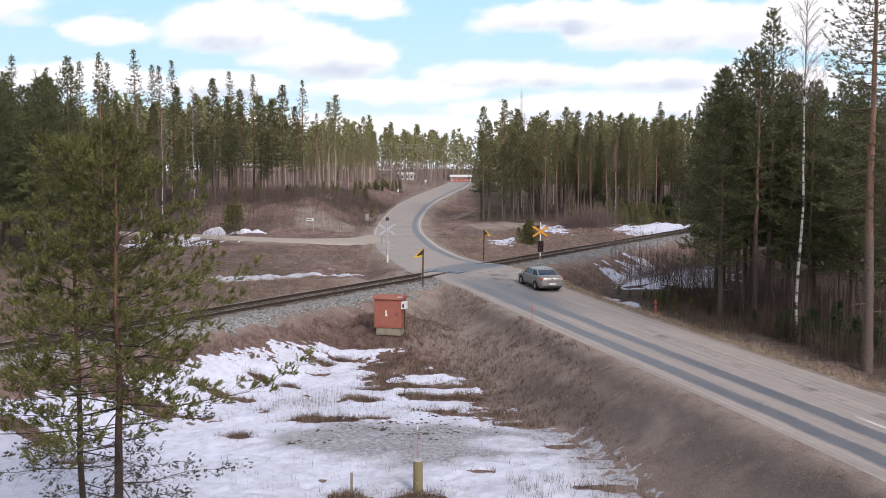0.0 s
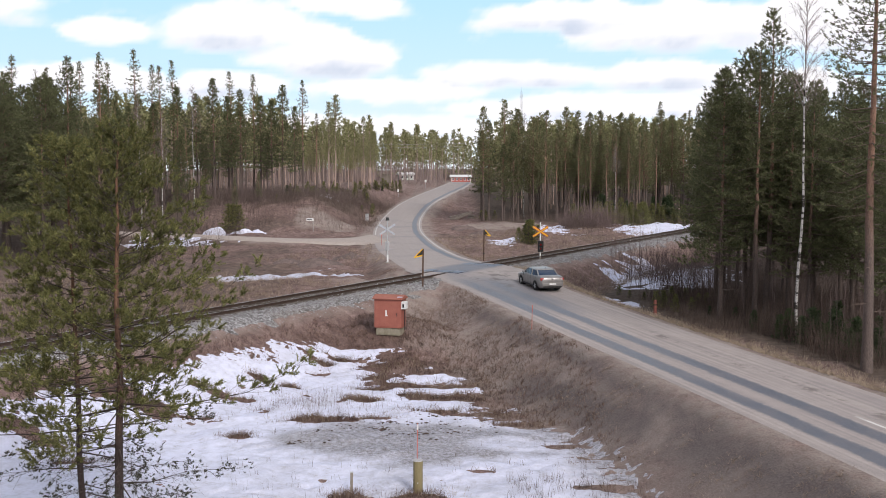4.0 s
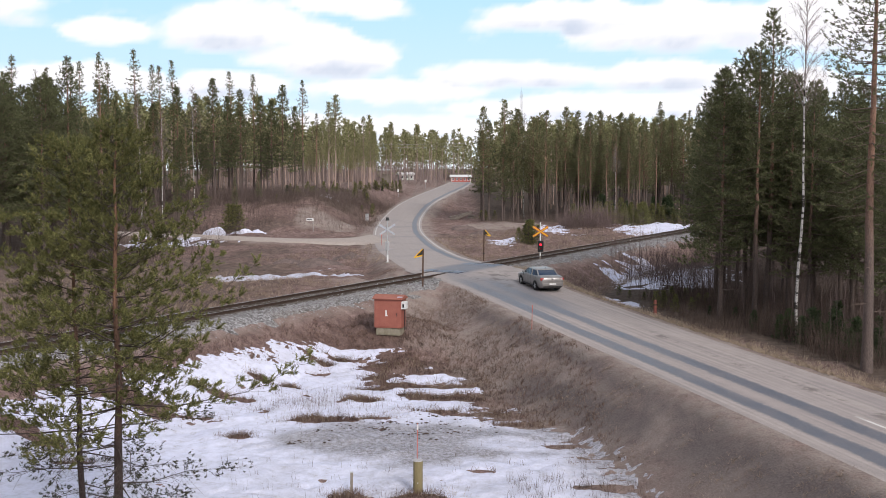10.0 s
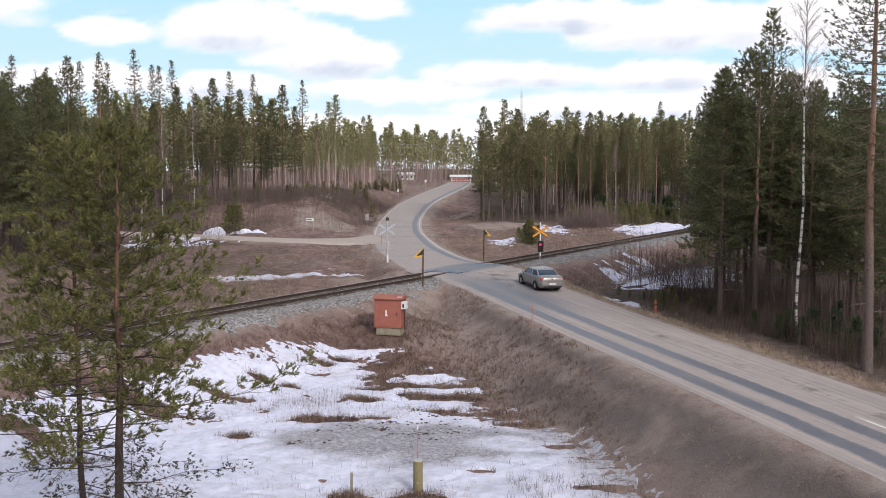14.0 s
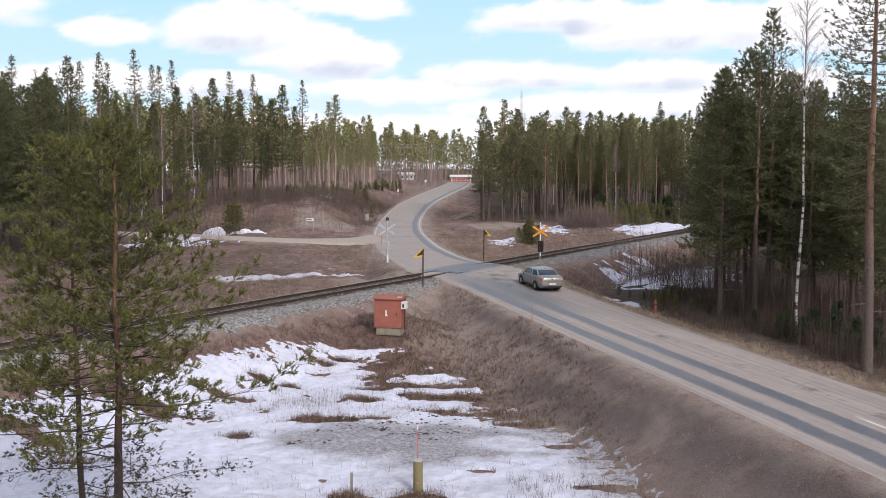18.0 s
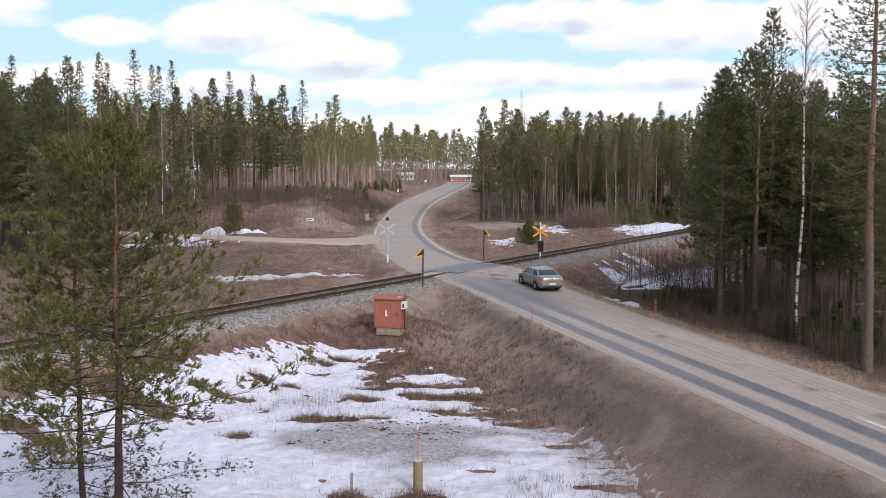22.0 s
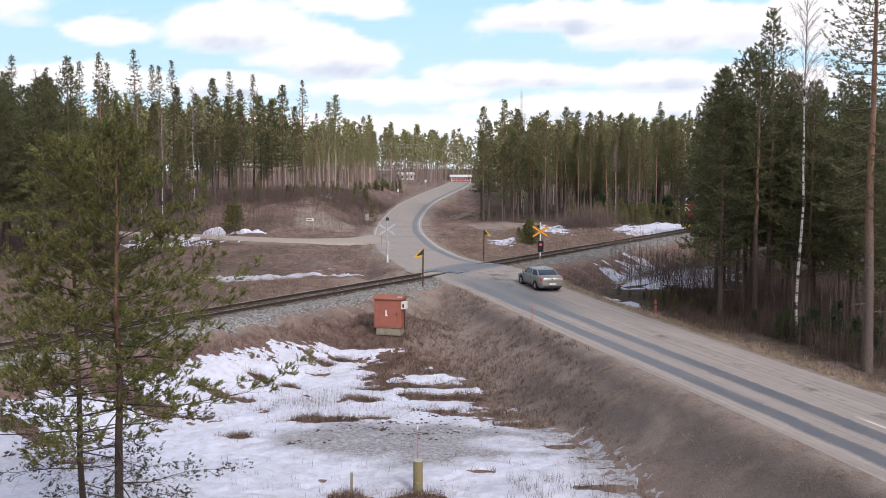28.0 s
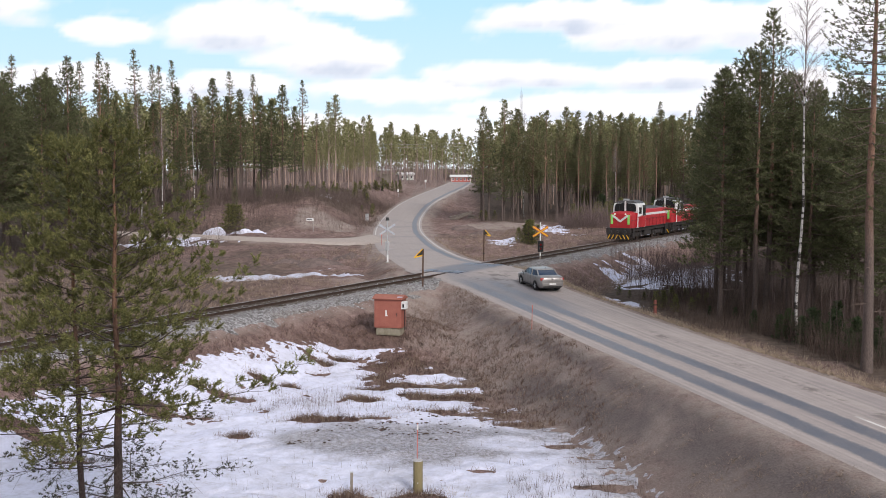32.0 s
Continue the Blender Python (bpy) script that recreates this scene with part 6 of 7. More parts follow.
def locomotive():
    """A centre-cab diesel; forward is +y, the origin is on the rails at mid-length."""
    root = new("diesel_locomotive")
    part("main_frame", box(B(), 0, 0, 1.02, 2.7, 12.7, 0.40, 0.04), UNDER, root)
    part("walkway", box(B(), 0, 0, 1.38, 3.0, 12.7, 0.07, 0.015), UNDER, root)
    wheels = []
    # hood, nose and cab
    hood = [(-1.30, 1.45), (-1.30, 3.05), (-1.18, 3.36), (-0.75, 3.50), (0.75, 3.50), (1.18, 3.36), (1.30, 3.05), (1.30, 1.45)]
    shade(part("long_hood", prism(B(), hood, 1, -6.05, 1.9), RED, root), 30)
    part("hood_roof", prism(B(), [(-1.0, 3.44), (-0.72, 3.53), (0.72, 3.53), (1.0, 3.44)], 1, -5.9, 1.85), ROOFGREY, root)
    for sx in (-1, 1):
        part("white_stripe", box(B(), sx * 1.305, -2.0, 2.72, 0.012, 7.9, 0.26), LOCO_WHITE, root)
        for k in range(6):
            d = part("hood_door", box(B(), sx * 1.312, -5.4 + 1.2 * k, 1.55, 0.016, 1.12, 1.10, 0.004), RED, root)
            for j in range(5):
                part("louvre", box(B(), sx * 1.322, -5.4 + 1.2 * k, 1.80 + 0.13 * j, 0.012, 0.7, 0.05), RED, d)
    nose = [(-1.30, 1.45), (-1.30, 2.80), (-1.18, 3.08), (-0.75, 3.26), (0.75, 3.26), (1.18, 3.08), (1.30, 2.80), (1.30, 1.45)]
    rings = [[(x * k, y, 1.45 + (z - 1.45) * h) for x, z in nose] for y, k, h in ((4.0, 1.0, 1.0), (5.55, 1.0, 0.985), (5.80, 0.97, 0.95), (5.92, 0.90, 0.88))]
    shade(part("nose", loft(B(), rings), RED, root), 30)
    cabp = [(-1.50, 1.45), (-1.50, 3.55), (-1.40, 4.05), (-1.10, 4.30), (-0.6, 4.42), (0.6, 4.42), (1.10, 4.30), (1.40, 4.05), (1.50, 3.55), (1.50, 1.45)]
    rings = [[(x, 1.75, z) for x, z in cabp], [(x, 4.20, z) for x, z in cabp], [(x * 0.97, 4.36 - 0.10 * max(0, z - 2.8), 1.45 + (z - 1.45) * 0.985) for x, z in cabp]]
    cab = shade(part("cab", loft(B(), rings), LOCO_WHITE, root, "white-framed driver's cab"), 30)
    part("cab_roof", prism(B(), [(-1.32, 4.16), (-1.08, 4.335), (-0.6, 4.45), (0.6, 4.45), (1.08, 4.335), (1.32, 4.16)], 1, 1.70, 4.22), ROOFGREY, root)
    part("cab_skirt", box(B(), 0, 3.0, 1.46, 3.02, 2.40, 1.22, 0.01), RED, root)
    part("cab_front_panel", box(B(), 0, 4.31, 1.46, 2.9, 0.10, 1.62, 0.01), RED, root)
    for sx in (-1, 1):
        w = part("windscreen", prism(B(), [(sx * 0.13, 3.22), (sx * 1.26, 3.22), (sx * 1.24, 3.75), (sx * 1.16, 3.98), (sx * 0.98, 4.12), (sx * 0.13, 4.16)], 1, 4.26, 4.345), CABGLASS, cab, "dark windscreen pane")
        part("wiper", box(B(), sx * 0.66, 4.35, 3.32, 0.02, 0.02, 0.55), BLACK, cab)
        part("side_window", box(B(), sx * 1.49, 3.55, 2.95, 0.045, 0.85, 0.75, 0.03), CABGLASS, cab)
        part("side_window", box(B(), sx * 1.50, 2.35, 2.95, 0.05, 0.80, 0.70, 0.03), CABGLASS, cab)
        part("rear_corner", box(B(), sx * 1.28, 1.70, 2.75, 0.42, 0.06, 1.3, 0.02), ROOFGREY, cab)
        part("rear_side_panel", box(B(), sx * 1.502, 2.28, 2.70, 0.02, 1.05, 1.22, 0.01), BLACK, cab, "black rear side panel")
        part("cab_door", box(B(), sx * 1.512, 3.0, 1.50, 0.014, 0.62, 1.25, 0.005), RED, cab)
        part("green_bar", box(B(), sx * 0.98, 5.86, 1.85, 0.26, 0.16, 1.0, 0.01), LIME, root, "bright green bar")
        m = Matrix.Translation((sx * 0.44, 5.94, 2.50)) @ Matrix.Rotation(radians(-sx * 36), 4, "Y")
        part("white_chevron", box(B(), 0, 0, -0.11, 1.14, 0.07, 0.22, 0.005, m), LOCO_WHITE, root)
        part("green_cap", box(B(), sx * 0.90, 5.86, 2.80, 0.42, 0.16, 0.12, 0.01), LIME, root)
        part("headlamp", rod(B(), (sx * 0.62, 5.84, 2.98), (sx * 0.62, 5.93, 2.98), 0.10, seg=14), HEADLAMP, root)
        part("number_bar", box(B(), sx * 0.2, 5.86, 2.94, 0.28, 0.06, 0.10), LOCO_WHITE, root)
        for e in (-1, 1):
            part("buffer", rod(rod(B(), (sx * 0.875, e * 6.35, 1.05), (sx * 0.875, e * 6.85, 1.05), 0.10, seg=12), (sx * 0.875, e * 6.85, 1.05), (sx * 0.875, e * 6.98, 1.05), 0.24, seg=18), DARK, root)
            for k in range(4):
                part("step", box(B(), sx * 1.35, e * (5.6 + 0.0 * k), 0.35 + 0.28 * k, 0.28, 0.5, 0.03), UNDER, root)
            part("step_side", box(B(), sx * 1.49, e * 5.6, 0.35, 0.03, 0.55, 1.05), UNDER, root)
        rail = rod(B(), (sx * 1.44, -6.2, 2.35), (sx * 1.44, 1.6, 2.35), 0.018, seg=6)
        part("handrail", rail, DARK, root)
        for k in range(7):
            part("rail_post", rod(B(), (sx * 1.44, -6.2 + 1.3 * k, 1.42), (sx * 1.44, -6.2 + 1.3 * k, 2.35), 0.016, seg=6), DARK, root)
        part("front_rail", rod(B(), (sx * 1.40, 4.5, 2.3), (sx * 1.40, 6.25, 2.3), 0.018, seg=6), DARK, root)
        part("front_rail_post", rod(B(), (sx * 1.40, 6.25, 1.42), (sx * 1.40, 6.25, 2.3), 0.018, seg=6), DARK, root)
    for e in (-1, 1):
        part("buffer_beam", box(B(), 0, e * 6.35, 0.78, 2.9, 0.16, 0.62, 0.02), UNDER, root)
        plow = part("snow_plough", box(B(), 0, e * 6.42, 0.16, 2.6, 0.10, 0.62, 0.02), BLACK, root, "yellow and black striped rail guard")
        for k in range(6):
            m = Matrix.Translation((-1.1 + 0.44 * k, e * 6.48, 0.47)) @ Matrix.Rotation(radians(30 if k < 3 else -30), 4, "Y")
            part("yellow_stripe", box(B(), 0, 0, -0.27, 0.11, 0.02, 0.54, 0.0, m), YELLOW, plow)
        part("coupler", box(B(), 0, e * 6.6, 0.92, 0.26, 0.5, 0.26, 0.03), DARK, root)
        bog = part("bogie_frame", box(box(B(), -1.05, e * 3.75, 0.45, 0.16, 3.9, 0.45, 0.03), 1.05, e * 3.75, 0.45, 0.16, 3.9, 0.45, 0.03), UNDER, root)
        for a in (-1.1, 1.1):
            ws = new("wheelset")
            ws.parent = root
            ws.matrix_basis = pose(0, e * 3.75 + a, 0.5)
            part("axle", rod(B(), (-0.75, 0, 0), (0.75, 0, 0), 0.08, seg=10), UNDER, ws)
            for sx in (-1, 1):
                bm = rod(B(), (sx * 0.72, 0, 0), (sx * 0.83, 0, 0), 0.5, seg=28)
                rod(bm, (sx * 0.83, 0, 0), (sx * 0.86, 0, 0), 0.40, 0.36, seg=28)
                rod(bm, (sx * 0.68, 0, 0), (sx * 0.72, 0, 0), 0.528, seg=28)
                part("wheel", bm, STEEL, ws)
                part("axle_box", box(B(), sx * 1.16, e * 3.75 + a, 0.36, 0.12, 0.34, 0.34, 0.03), UNDER, bog)
            wheels.append(ws)
    part("fuel_tank", box(B(), 0, 0, 0.42, 2.4, 2.4, 0.62, 0.08), UNDER, root)
    part("horn_box", box(B(), 0, 4.0, 4.42, 0.62, 0.35, 0.22, 0.03), GALV, root)
    part("center_post", box(B(), 0, 4.345, 3.2, 0.17, 0.05, 1.2, 0.01), LOCO_WHITE, cab)
    part("exhaust_stack", box(B(), 0, 0.9, 3.50, 0.8, 1.1, 0.42, 0.05), ROOFGREY, root)
    part("cooling_fan", rod(B(), (0, -4.6, 3.50), (0, -4.6, 3.62), 0.7, seg=24), ROOFGREY, root)
    tagged(root, "red diesel locomotive with white cab and green nose bars", "locomotive", "coupled pair of locomotives")
    return root, wheels


LOCO_1 = locomotive()
LOCO_2 = locomotive()


# ---- far houses and roadside things ----
HOUSE_RED = plain("falu_red_boards", (0.36, 0.10, 0.085), (0.46, 0.14, 0.12), 2, 0.85, stretch=(4, 4, 0.3))
HOUSE_PALE = plain("pale_green_boards", (0.50, 0.55, 0.50), (0.62, 0.66, 0.61), 2, 0.8, stretch=(4, 4, 0.3))
WINDOW = Nodes("far_window_glass", 0.1, 0.0, 0.6).color((0.04, 0.05, 0.06)).m


def house(x, y, turn, w, d, h, wall, label, windows):
    root = new("house")
    root.matrix_basis = pose(x, y, hz(x, y) - 0.1, 0, 0, turn)
    body = part("wall", box(B(), 0, 0, 0, w, d, h, 0.02), wall, root)
    part("roof", prism(B(), [(-d / 2 - 0.5, h - 0.05), (-d / 2 - 0.5, h + 0.12), (0, h + 0.75), (d / 2 + 0.5, h + 0.12), (d / 2 + 0.5, h - 0.05)], 0, -w / 2 - 0.4, w / 2 + 0.4), WHITE, root, "pale snow-bright roof")
    part("plinth", box(B(), 0, 0, -0.3, w + 0.05, d + 0.05, 0.55), CONCRETE, root)
    for k in range(windows):
        px = -w / 2 + (k + 0.5) * w / windows
        f = part("window", box(B(), px, -d / 2 - 0.02, h * 0.38, w / windows * 0.55, 0.06, h * 0.42, 0.01), WHITE, root)
        part("pane", box(B(), px, -d / 2 - 0.045, h * 0.43, w / windows * 0.38, 0.04, h * 0.32), WINDOW, f)
    for sx in (-1, 1):
        part("corner_board", box(B(), sx * (w / 2 + 0.01), -d / 2 - 0.01, 0, 0.16, 0.05, h), WHITE, root)
    part("fascia", box(B(), 0, -d / 2 - 0.50, h - 0.1, w + 0.8, 0.04, 0.24), WHITE, root)
    tagged(root, label, "house")


house(5.9, 349, 2, 6.4, 5.0, 1.9, HOUSE_RED, "low red wooden house with white trim beside the road", 5)
house(-12.2, 338, 10, 4.6, 5.0, 2.0, HOUSE_PALE, "small pale green wooden house among pines", 3)


def shelter():
    root = new("open_shelter")
    x, y = -15.5, 281
    root.matrix_basis = pose(x, y, hz(x, y) - 0.1, 0, 0, 5)
    for px in (-1.35, -0.45, 0.45, 1.35):
        part("post", box(B(), px, -1.0, 0, 0.14, 0.14, 3.6), GREYWOOD, root)
    for px in (-1.35, 1.35):
        part("post", box(B(), px, 1.0, 0, 0.14, 0.14, 3.6), GREYWOOD, root)
    part("roof", box(B(), 0, 0, 3.6, 3.4, 2.6, 0.22, 0.02), GALV, root)
    part("back_board", box(B(), 0, 1.0, 0.2, 2.7, 0.04, 2.4), GREYWOOD, root)
    tagged(root, "open wooden shelter with a flat pale roof", "shelter")


shelter()


def plate_sign(name, x, y, height, w, h, plate, label, category, side=0.0, posts=1):
    root = new(name)
    root.matrix_basis = pose(x, y, hz(x, y) - 0.1, 0, 0, side)
    for k in range(posts):
        px = (w * 0.42) if posts == 1 and name == "road_name_sign" else 0
        part("post", rod(B(), (px, 0, 0), (px, 0, height), 0.035, seg=8), GALV, root)
    part("plate", box(B(), 0, -0.05, height - h, w, 0.02, h, 0.004), plate, root)
    part("clamp", box(B(), (w * 0.42) if name == "road_name_sign" else 0, -0.02, height - h * 0.6, 0.12, 0.06, 0.06), DARK, root)
    tagged(root, label, category)
    return root


s = plate_sign("road_name_sign", -18.6, 144.5, 2.0, 1.0, 0.38, WHITE, "white road name sign on a thin steel post", "sign")
part("text_bar", box(B(), -0.05, -0.064, 1.74, 0.7, 0.006, 0.12), DARK, s)
plate_sign("road_sign", -12.5, 170.0, 1.7, 0.55, 1.15, GALV, "back of a small grey road sign on a post", "sign", 170)
plate_sign("road_sign", -9.7, 224.0, 1.6, 0.35, 0.6, WHITE, "small white road sign on a post", "sign", 8)
plate_sign("road_sign", -4.4, 262.0, 2.2, 0.5, 0.6, WHITE, "pale road sign before the crest", "sign", 0)


def log_pile():
    root = new("log_pile")
    x, y = 3.3, 184.0
    root.matrix_basis = pose(x, y, hz(x, y) - 0.1, 0, 0, -62)
    g = random.Random(4)
    for y0, z0, r in ((1.9, 0.22, 0.22), (2.6, 0.30, 0.30), (2.2, 0.62, 0.26)):
        part("cross_log", rod(B(), (-1.1, y0, z0), (1.1, y0, z0), r, r * 0.9, 9), LOGS, root)
    for k in range(7):
        p = part("log", rod(B(), (0, -1.9, 0), (0, 2.1, 0), 0.10, 0.07, 9), LOGS, root)
        p.matrix_basis = Matrix.Translation((0.34 * (k % 4) - 0.5, g.uniform(-0.4, 0.4), 0.62 + 0.27 * (k // 4))) @ Euler((radians(g.uniform(13, 19)), 0, radians(g.uniform(-14, 14)))).to_matrix().to_4x4()
    tagged(root, "small pile of pale bare logs on the verge", "log pile")


log_pile()


def power_line():
    root = new("power_line")
    for x in (-44.0, 14.0):
        z = hz(x, 318)
        part("pole", rod(B(), (x, 318, z - 0.3), (x, 318, 16.2), 0.14, 0.10, 8), GREYWOOD, root)
        part("crossarm", box(B(), x, 318, 15.9, 1.6, 0.1, 0.12), GREYWOOD, root)
    for dz in (0.0, -0.9):
        pts = [(x, 318, 15.95 + dz - 0.6 * (1 - ((x + 15) / 29.0) ** 2)) for x in np.linspace(-44, 14, 14)]
        v, f = tube(np.array(pts), [0.028] * 14, 5)
        part_me = mesh_of("cable", [tuple(q) for q in v.tolist()], f, GALV)
        link("cable", part_me, root)
    tagged(root, "thin overhead power line on wooden poles", "power line")


power_line()


def radio_mast():
    """A thin lattice mast far behind the wood."""
    root = new("radio_mast")
    x, y, top = 24.1, 320.0, 31.5
    z = hz(x, y)
    legs = [(0.42 * math.cos(a), 0.42 * math.sin(a)) for a in (0.5, 2.6, 4.7)]
    for px, py in legs:
        part("leg", rod(B(), (x + px, y + py, z - 0.2), (x + px, y + py, top), 0.04, 0.03, 6), GALV, root)
    for k in range(26):
        h = z + 1.0 + k * (top - z - 1.5) / 26
        for (ax, ay), (bx, by) in zip(legs, legs[1:] + legs[:1]):
            part("brace", rod(B(), (x + ax, y + ay, h), (x + bx, y + by, h + 0.9), 0.025, seg=4), GALV, root)
    part("aerial", rod(B(), (x, y, top), (x, y, top + 1.6), 0.03, 0.015, 6), GALV, root)
    tagged(root, "thin grey lattice radio mast behind the pines", "mast")


radio_mast()


# ---- sky with drifting cloud ----
def sky_backdrop():
    R = 3900.0
    az, el = np.linspace(-34, 34, 300), np.linspace(-1.5, 30, 150)
    ga, ge = np.meshgrid(az, el)

    def puff(a, e, ra, re):
        return np.clip(1.25 - np.sqrt(((ga - a) / ra) ** 2 + ((ge - e) / re) ** 2), 0, 1)

    fine = fbm(ga, ge * 2.2, 0.55, 5, 121)
    puffs = [(-17.6, 7.2, 2.7, 0.75), (-10.6, 7.6, 5.6, 1.5), (-6.5, 6.2, 5.0, 1.3), (-5.2, 8.9, 3.6, 0.8), (6.5, 8.3, 6.0, 1.1), (13.0, 7.6, 7.5, 1.6), (20.0, 7.5, 6.0, 2.0),
             (3.5, 5.2, 7.0, 0.85), (12.0, 5.1, 6.0, 0.9), (-2.0, 4.4, 6.0, 0.8), (9.0, 3.4, 9.0, 0.9), (17.5, 4.4, 5.0, 1.1), (-19.0, 4.7, 6.5, 1.0), (-12.0, 4.6, 4.0, 0.9),
             (-8.0, 2.2, 18.0, 0.9), (8.0, 2.0, 18.0, 0.8), (-25.0, 8.5, 5.0, 1.5), (0.0, 13.0, 14.0, 2.0), (24.0, 12.0, 9.0, 2.0), (-22.0, 14.0, 8.0, 2.0), (6.0, 19.0, 12.0, 2.5), (-14.0, 22.0, 12.0, 3.0)]
    dens = np.zeros_like(ga)
    shade_low = np.zeros_like(ga)
    for a, e, ra, re in puffs:
        p = puff(a, e, ra, re)
        dens = np.maximum(dens, p)
        shade_low = np.maximum(shade_low, p * np.clip((e + 0.1 - ge) / re, 0, 1) * (1 if re > 0.82 else 0.5))
    dens = smooth(0.20, 0.62, dens + 0.30 * fine) + 0.30 * smooth(5, 1, ge)
    shade_low = smooth(0.12, 0.65, shade_low * (1 + 0.6 * fine))
    x, y, z = R * np.sin(np.radians(ga)) * np.cos(np.radians(ge)), R * np.cos(np.radians(ga)) * np.cos(np.radians(ge)), R * np.sin(np.radians(ge))
    k = Nodes("cloudy_sky", 1.0)
    v = k.n.new("ShaderNodeEmission")
    up = k.math("DIVIDE", k.axis(2), R * 0.16)
    blue = k.ramp(up, (0.0, (0.80, 0.93, 1.0)), (0.6, (0.60, 0.85, 1.0)), (1.0, (0.50, 0.80, 1.0)))
    soft = k.noise(0.004, 4, 0.6)
    white = k.mix(k.math("MULTIPLY", k.attr("under"), k.ramp(soft, (0.3, 0.6), (0.6, 1.0))), (1.02, 1.02, 1.04), (0.62, 0.70, 0.82))
    col = k.mix(k.attr("cloud"), blue, white)
    k.l.new(col, v.inputs["Color"])
    v.inputs["Strength"].default_value = SKY_GLOW
    k.l.new(v.outputs[0], k.n["Material Output"].inputs["Surface"])
    i = np.arange(ga.size).reshape(ga.shape)
    q = np.stack([i[:-1, :-1], i[:-1, 1:], i[1:, 1:], i[1:, :-1]], -1).reshape(-1, 4)
    me = mesh_of("backdrop", [tuple(p) for p in np.stack([x, y, z], -1).reshape(-1, 3).tolist()], [tuple(p) for p in q.tolist()], k.m, True)
    for key, val in (("cloud", np.clip(dens, 0, 1)), ("under", np.clip(shade_low, 0, 1))):
        a = me.attributes.new(key, "FLOAT", "POINT")
        a.data.foreach_set("value", val.ravel().astype(np.float32))
    ob = link("backdrop", me)
    return tagged(ob, "pale blue sky with white drifting clouds", "sky", kind="structure")


SKY = sky_backdrop()


# ---- dry grass, heath and twigs ----
def blades(name, label, n, inside, height, width, material, seed, clump=6, lean=0.45, on_snow=False, spread=0.09):
    """Stalks in clumps on the ground."""
    g = np.random.default_rng(seed)
    m = n // clump
    x, y = inside(g, m)
    dr, _, _, _ = near_line(ROAD_LINE, x, y)
    ds, _, _, _ = near_line(SIDE_LINE, x, y)
    clear = (dr > ROAD_HALF + 0.55) & (ds > 3.6) & (np.abs(rail_coords(x, y)[1]) > 3.3)
    if not on_snow:
        clear &= (field_cover(x, y) < 0.05) | (y > 66)
    x, y = x[clear], y[clear]
    m = len(x)
    x = np.repeat(x, clump) + g.normal(0, spread, m * clump)
    y = np.repeat(y, clump) + g.normal(0, spread, m * clump)
    z = ground_height(x, y) - 0.02
    h = height * g.uniform(0.4, 1.3, len(x))
    a = g.uniform(0, 2 * np.pi, len(x))
    dx, dy = g.normal(0, lean, len(x)) * h, g.normal(0, lean, len(x)) * h
    wx, wy = np.cos(a) * width, np.sin(a) * width
    t = np.stack([np.stack([x - wx, y - wy, z], -1), np.stack([x + wx, y + wy, z], -1), np.stack([x + dx, y + dy, z + h], -1)], 1)
    tagged(link(name, tri_mesh(name, t, material)), label, "grass", kind="stuff")


def verge(g, m):
    """Spots on the bank between the road and the meadow."""
    k = g.integers(20, 150, m)
    off = -g.uniform(4.3, 12.5, m)
    tang = np.gradient(ROAD_LINE[:, :2], axis=0)[k]
    tang /= np.linalg.norm(tang, axis=1)[:, None]
    x, y = ROAD_LINE[k, 0] + tang[:, 1] * off, ROAD_LINE[k, 1] - tang[:, 0] * off
    thick = fbm(x, y, 0.42, 3, 63) > 0.02                 # herbs grow in patches
    return x[thick], y[thick]


def rail_bank(g, m):
    s, q = g.uniform(-34, 3, m), -g.uniform(4.0, 9.5, m)
    return RAIL_AT[0] + RAIL_DIR[0] * s + RAIL_NORMAL[0] * q, RAIL_AT[1] + RAIL_DIR[1] * s + RAIL_NORMAL[1] * q


def right_verge(g, m):
    k = g.integers(15, 150, m)
    off = 4.1 + 3.2 * g.random(m) ** 1.3
    tang = np.gradient(ROAD_LINE[:, :2], axis=0)[k]
    tang /= np.linalg.norm(tang, axis=1)[:, None]
    return ROAD_LINE[k, 0] + tang[:, 1] * off, ROAD_LINE[k, 1] - tang[:, 0] * off


def within(x0, x1, y0, y1):
    return lambda g, m: (g.uniform(x0, x1, m), g.uniform(y0, y1, m))


def behind_left(g, m):
    s, q = g.uniform(-30, 3, m), g.uniform(3.5, 34, m)
    return RAIL_AT[0] + RAIL_DIR[0] * s + RAIL_NORMAL[0] * q, RAIL_AT[1] + RAIL_DIR[1] * s + RAIL_NORMAL[1] * q


def behind_right(g, m):
    s, q = g.uniform(14, 80, m), g.uniform(3.5, 26, m)
    return RAIL_AT[0] + RAIL_DIR[0] * s + RAIL_NORMAL[0] * q, RAIL_AT[1] + RAIL_DIR[1] * s + RAIL_NORMAL[1] * q


def right_slope(g, m):
    s, q = g.uniform(15, 60, m), -g.uniform(4.0, 10, m)
    return RAIL_AT[0] + RAIL_DIR[0] * s + RAIL_NORMAL[0] * q, RAIL_AT[1] + RAIL_DIR[1] * s + RAIL_NORMAL[1] * q


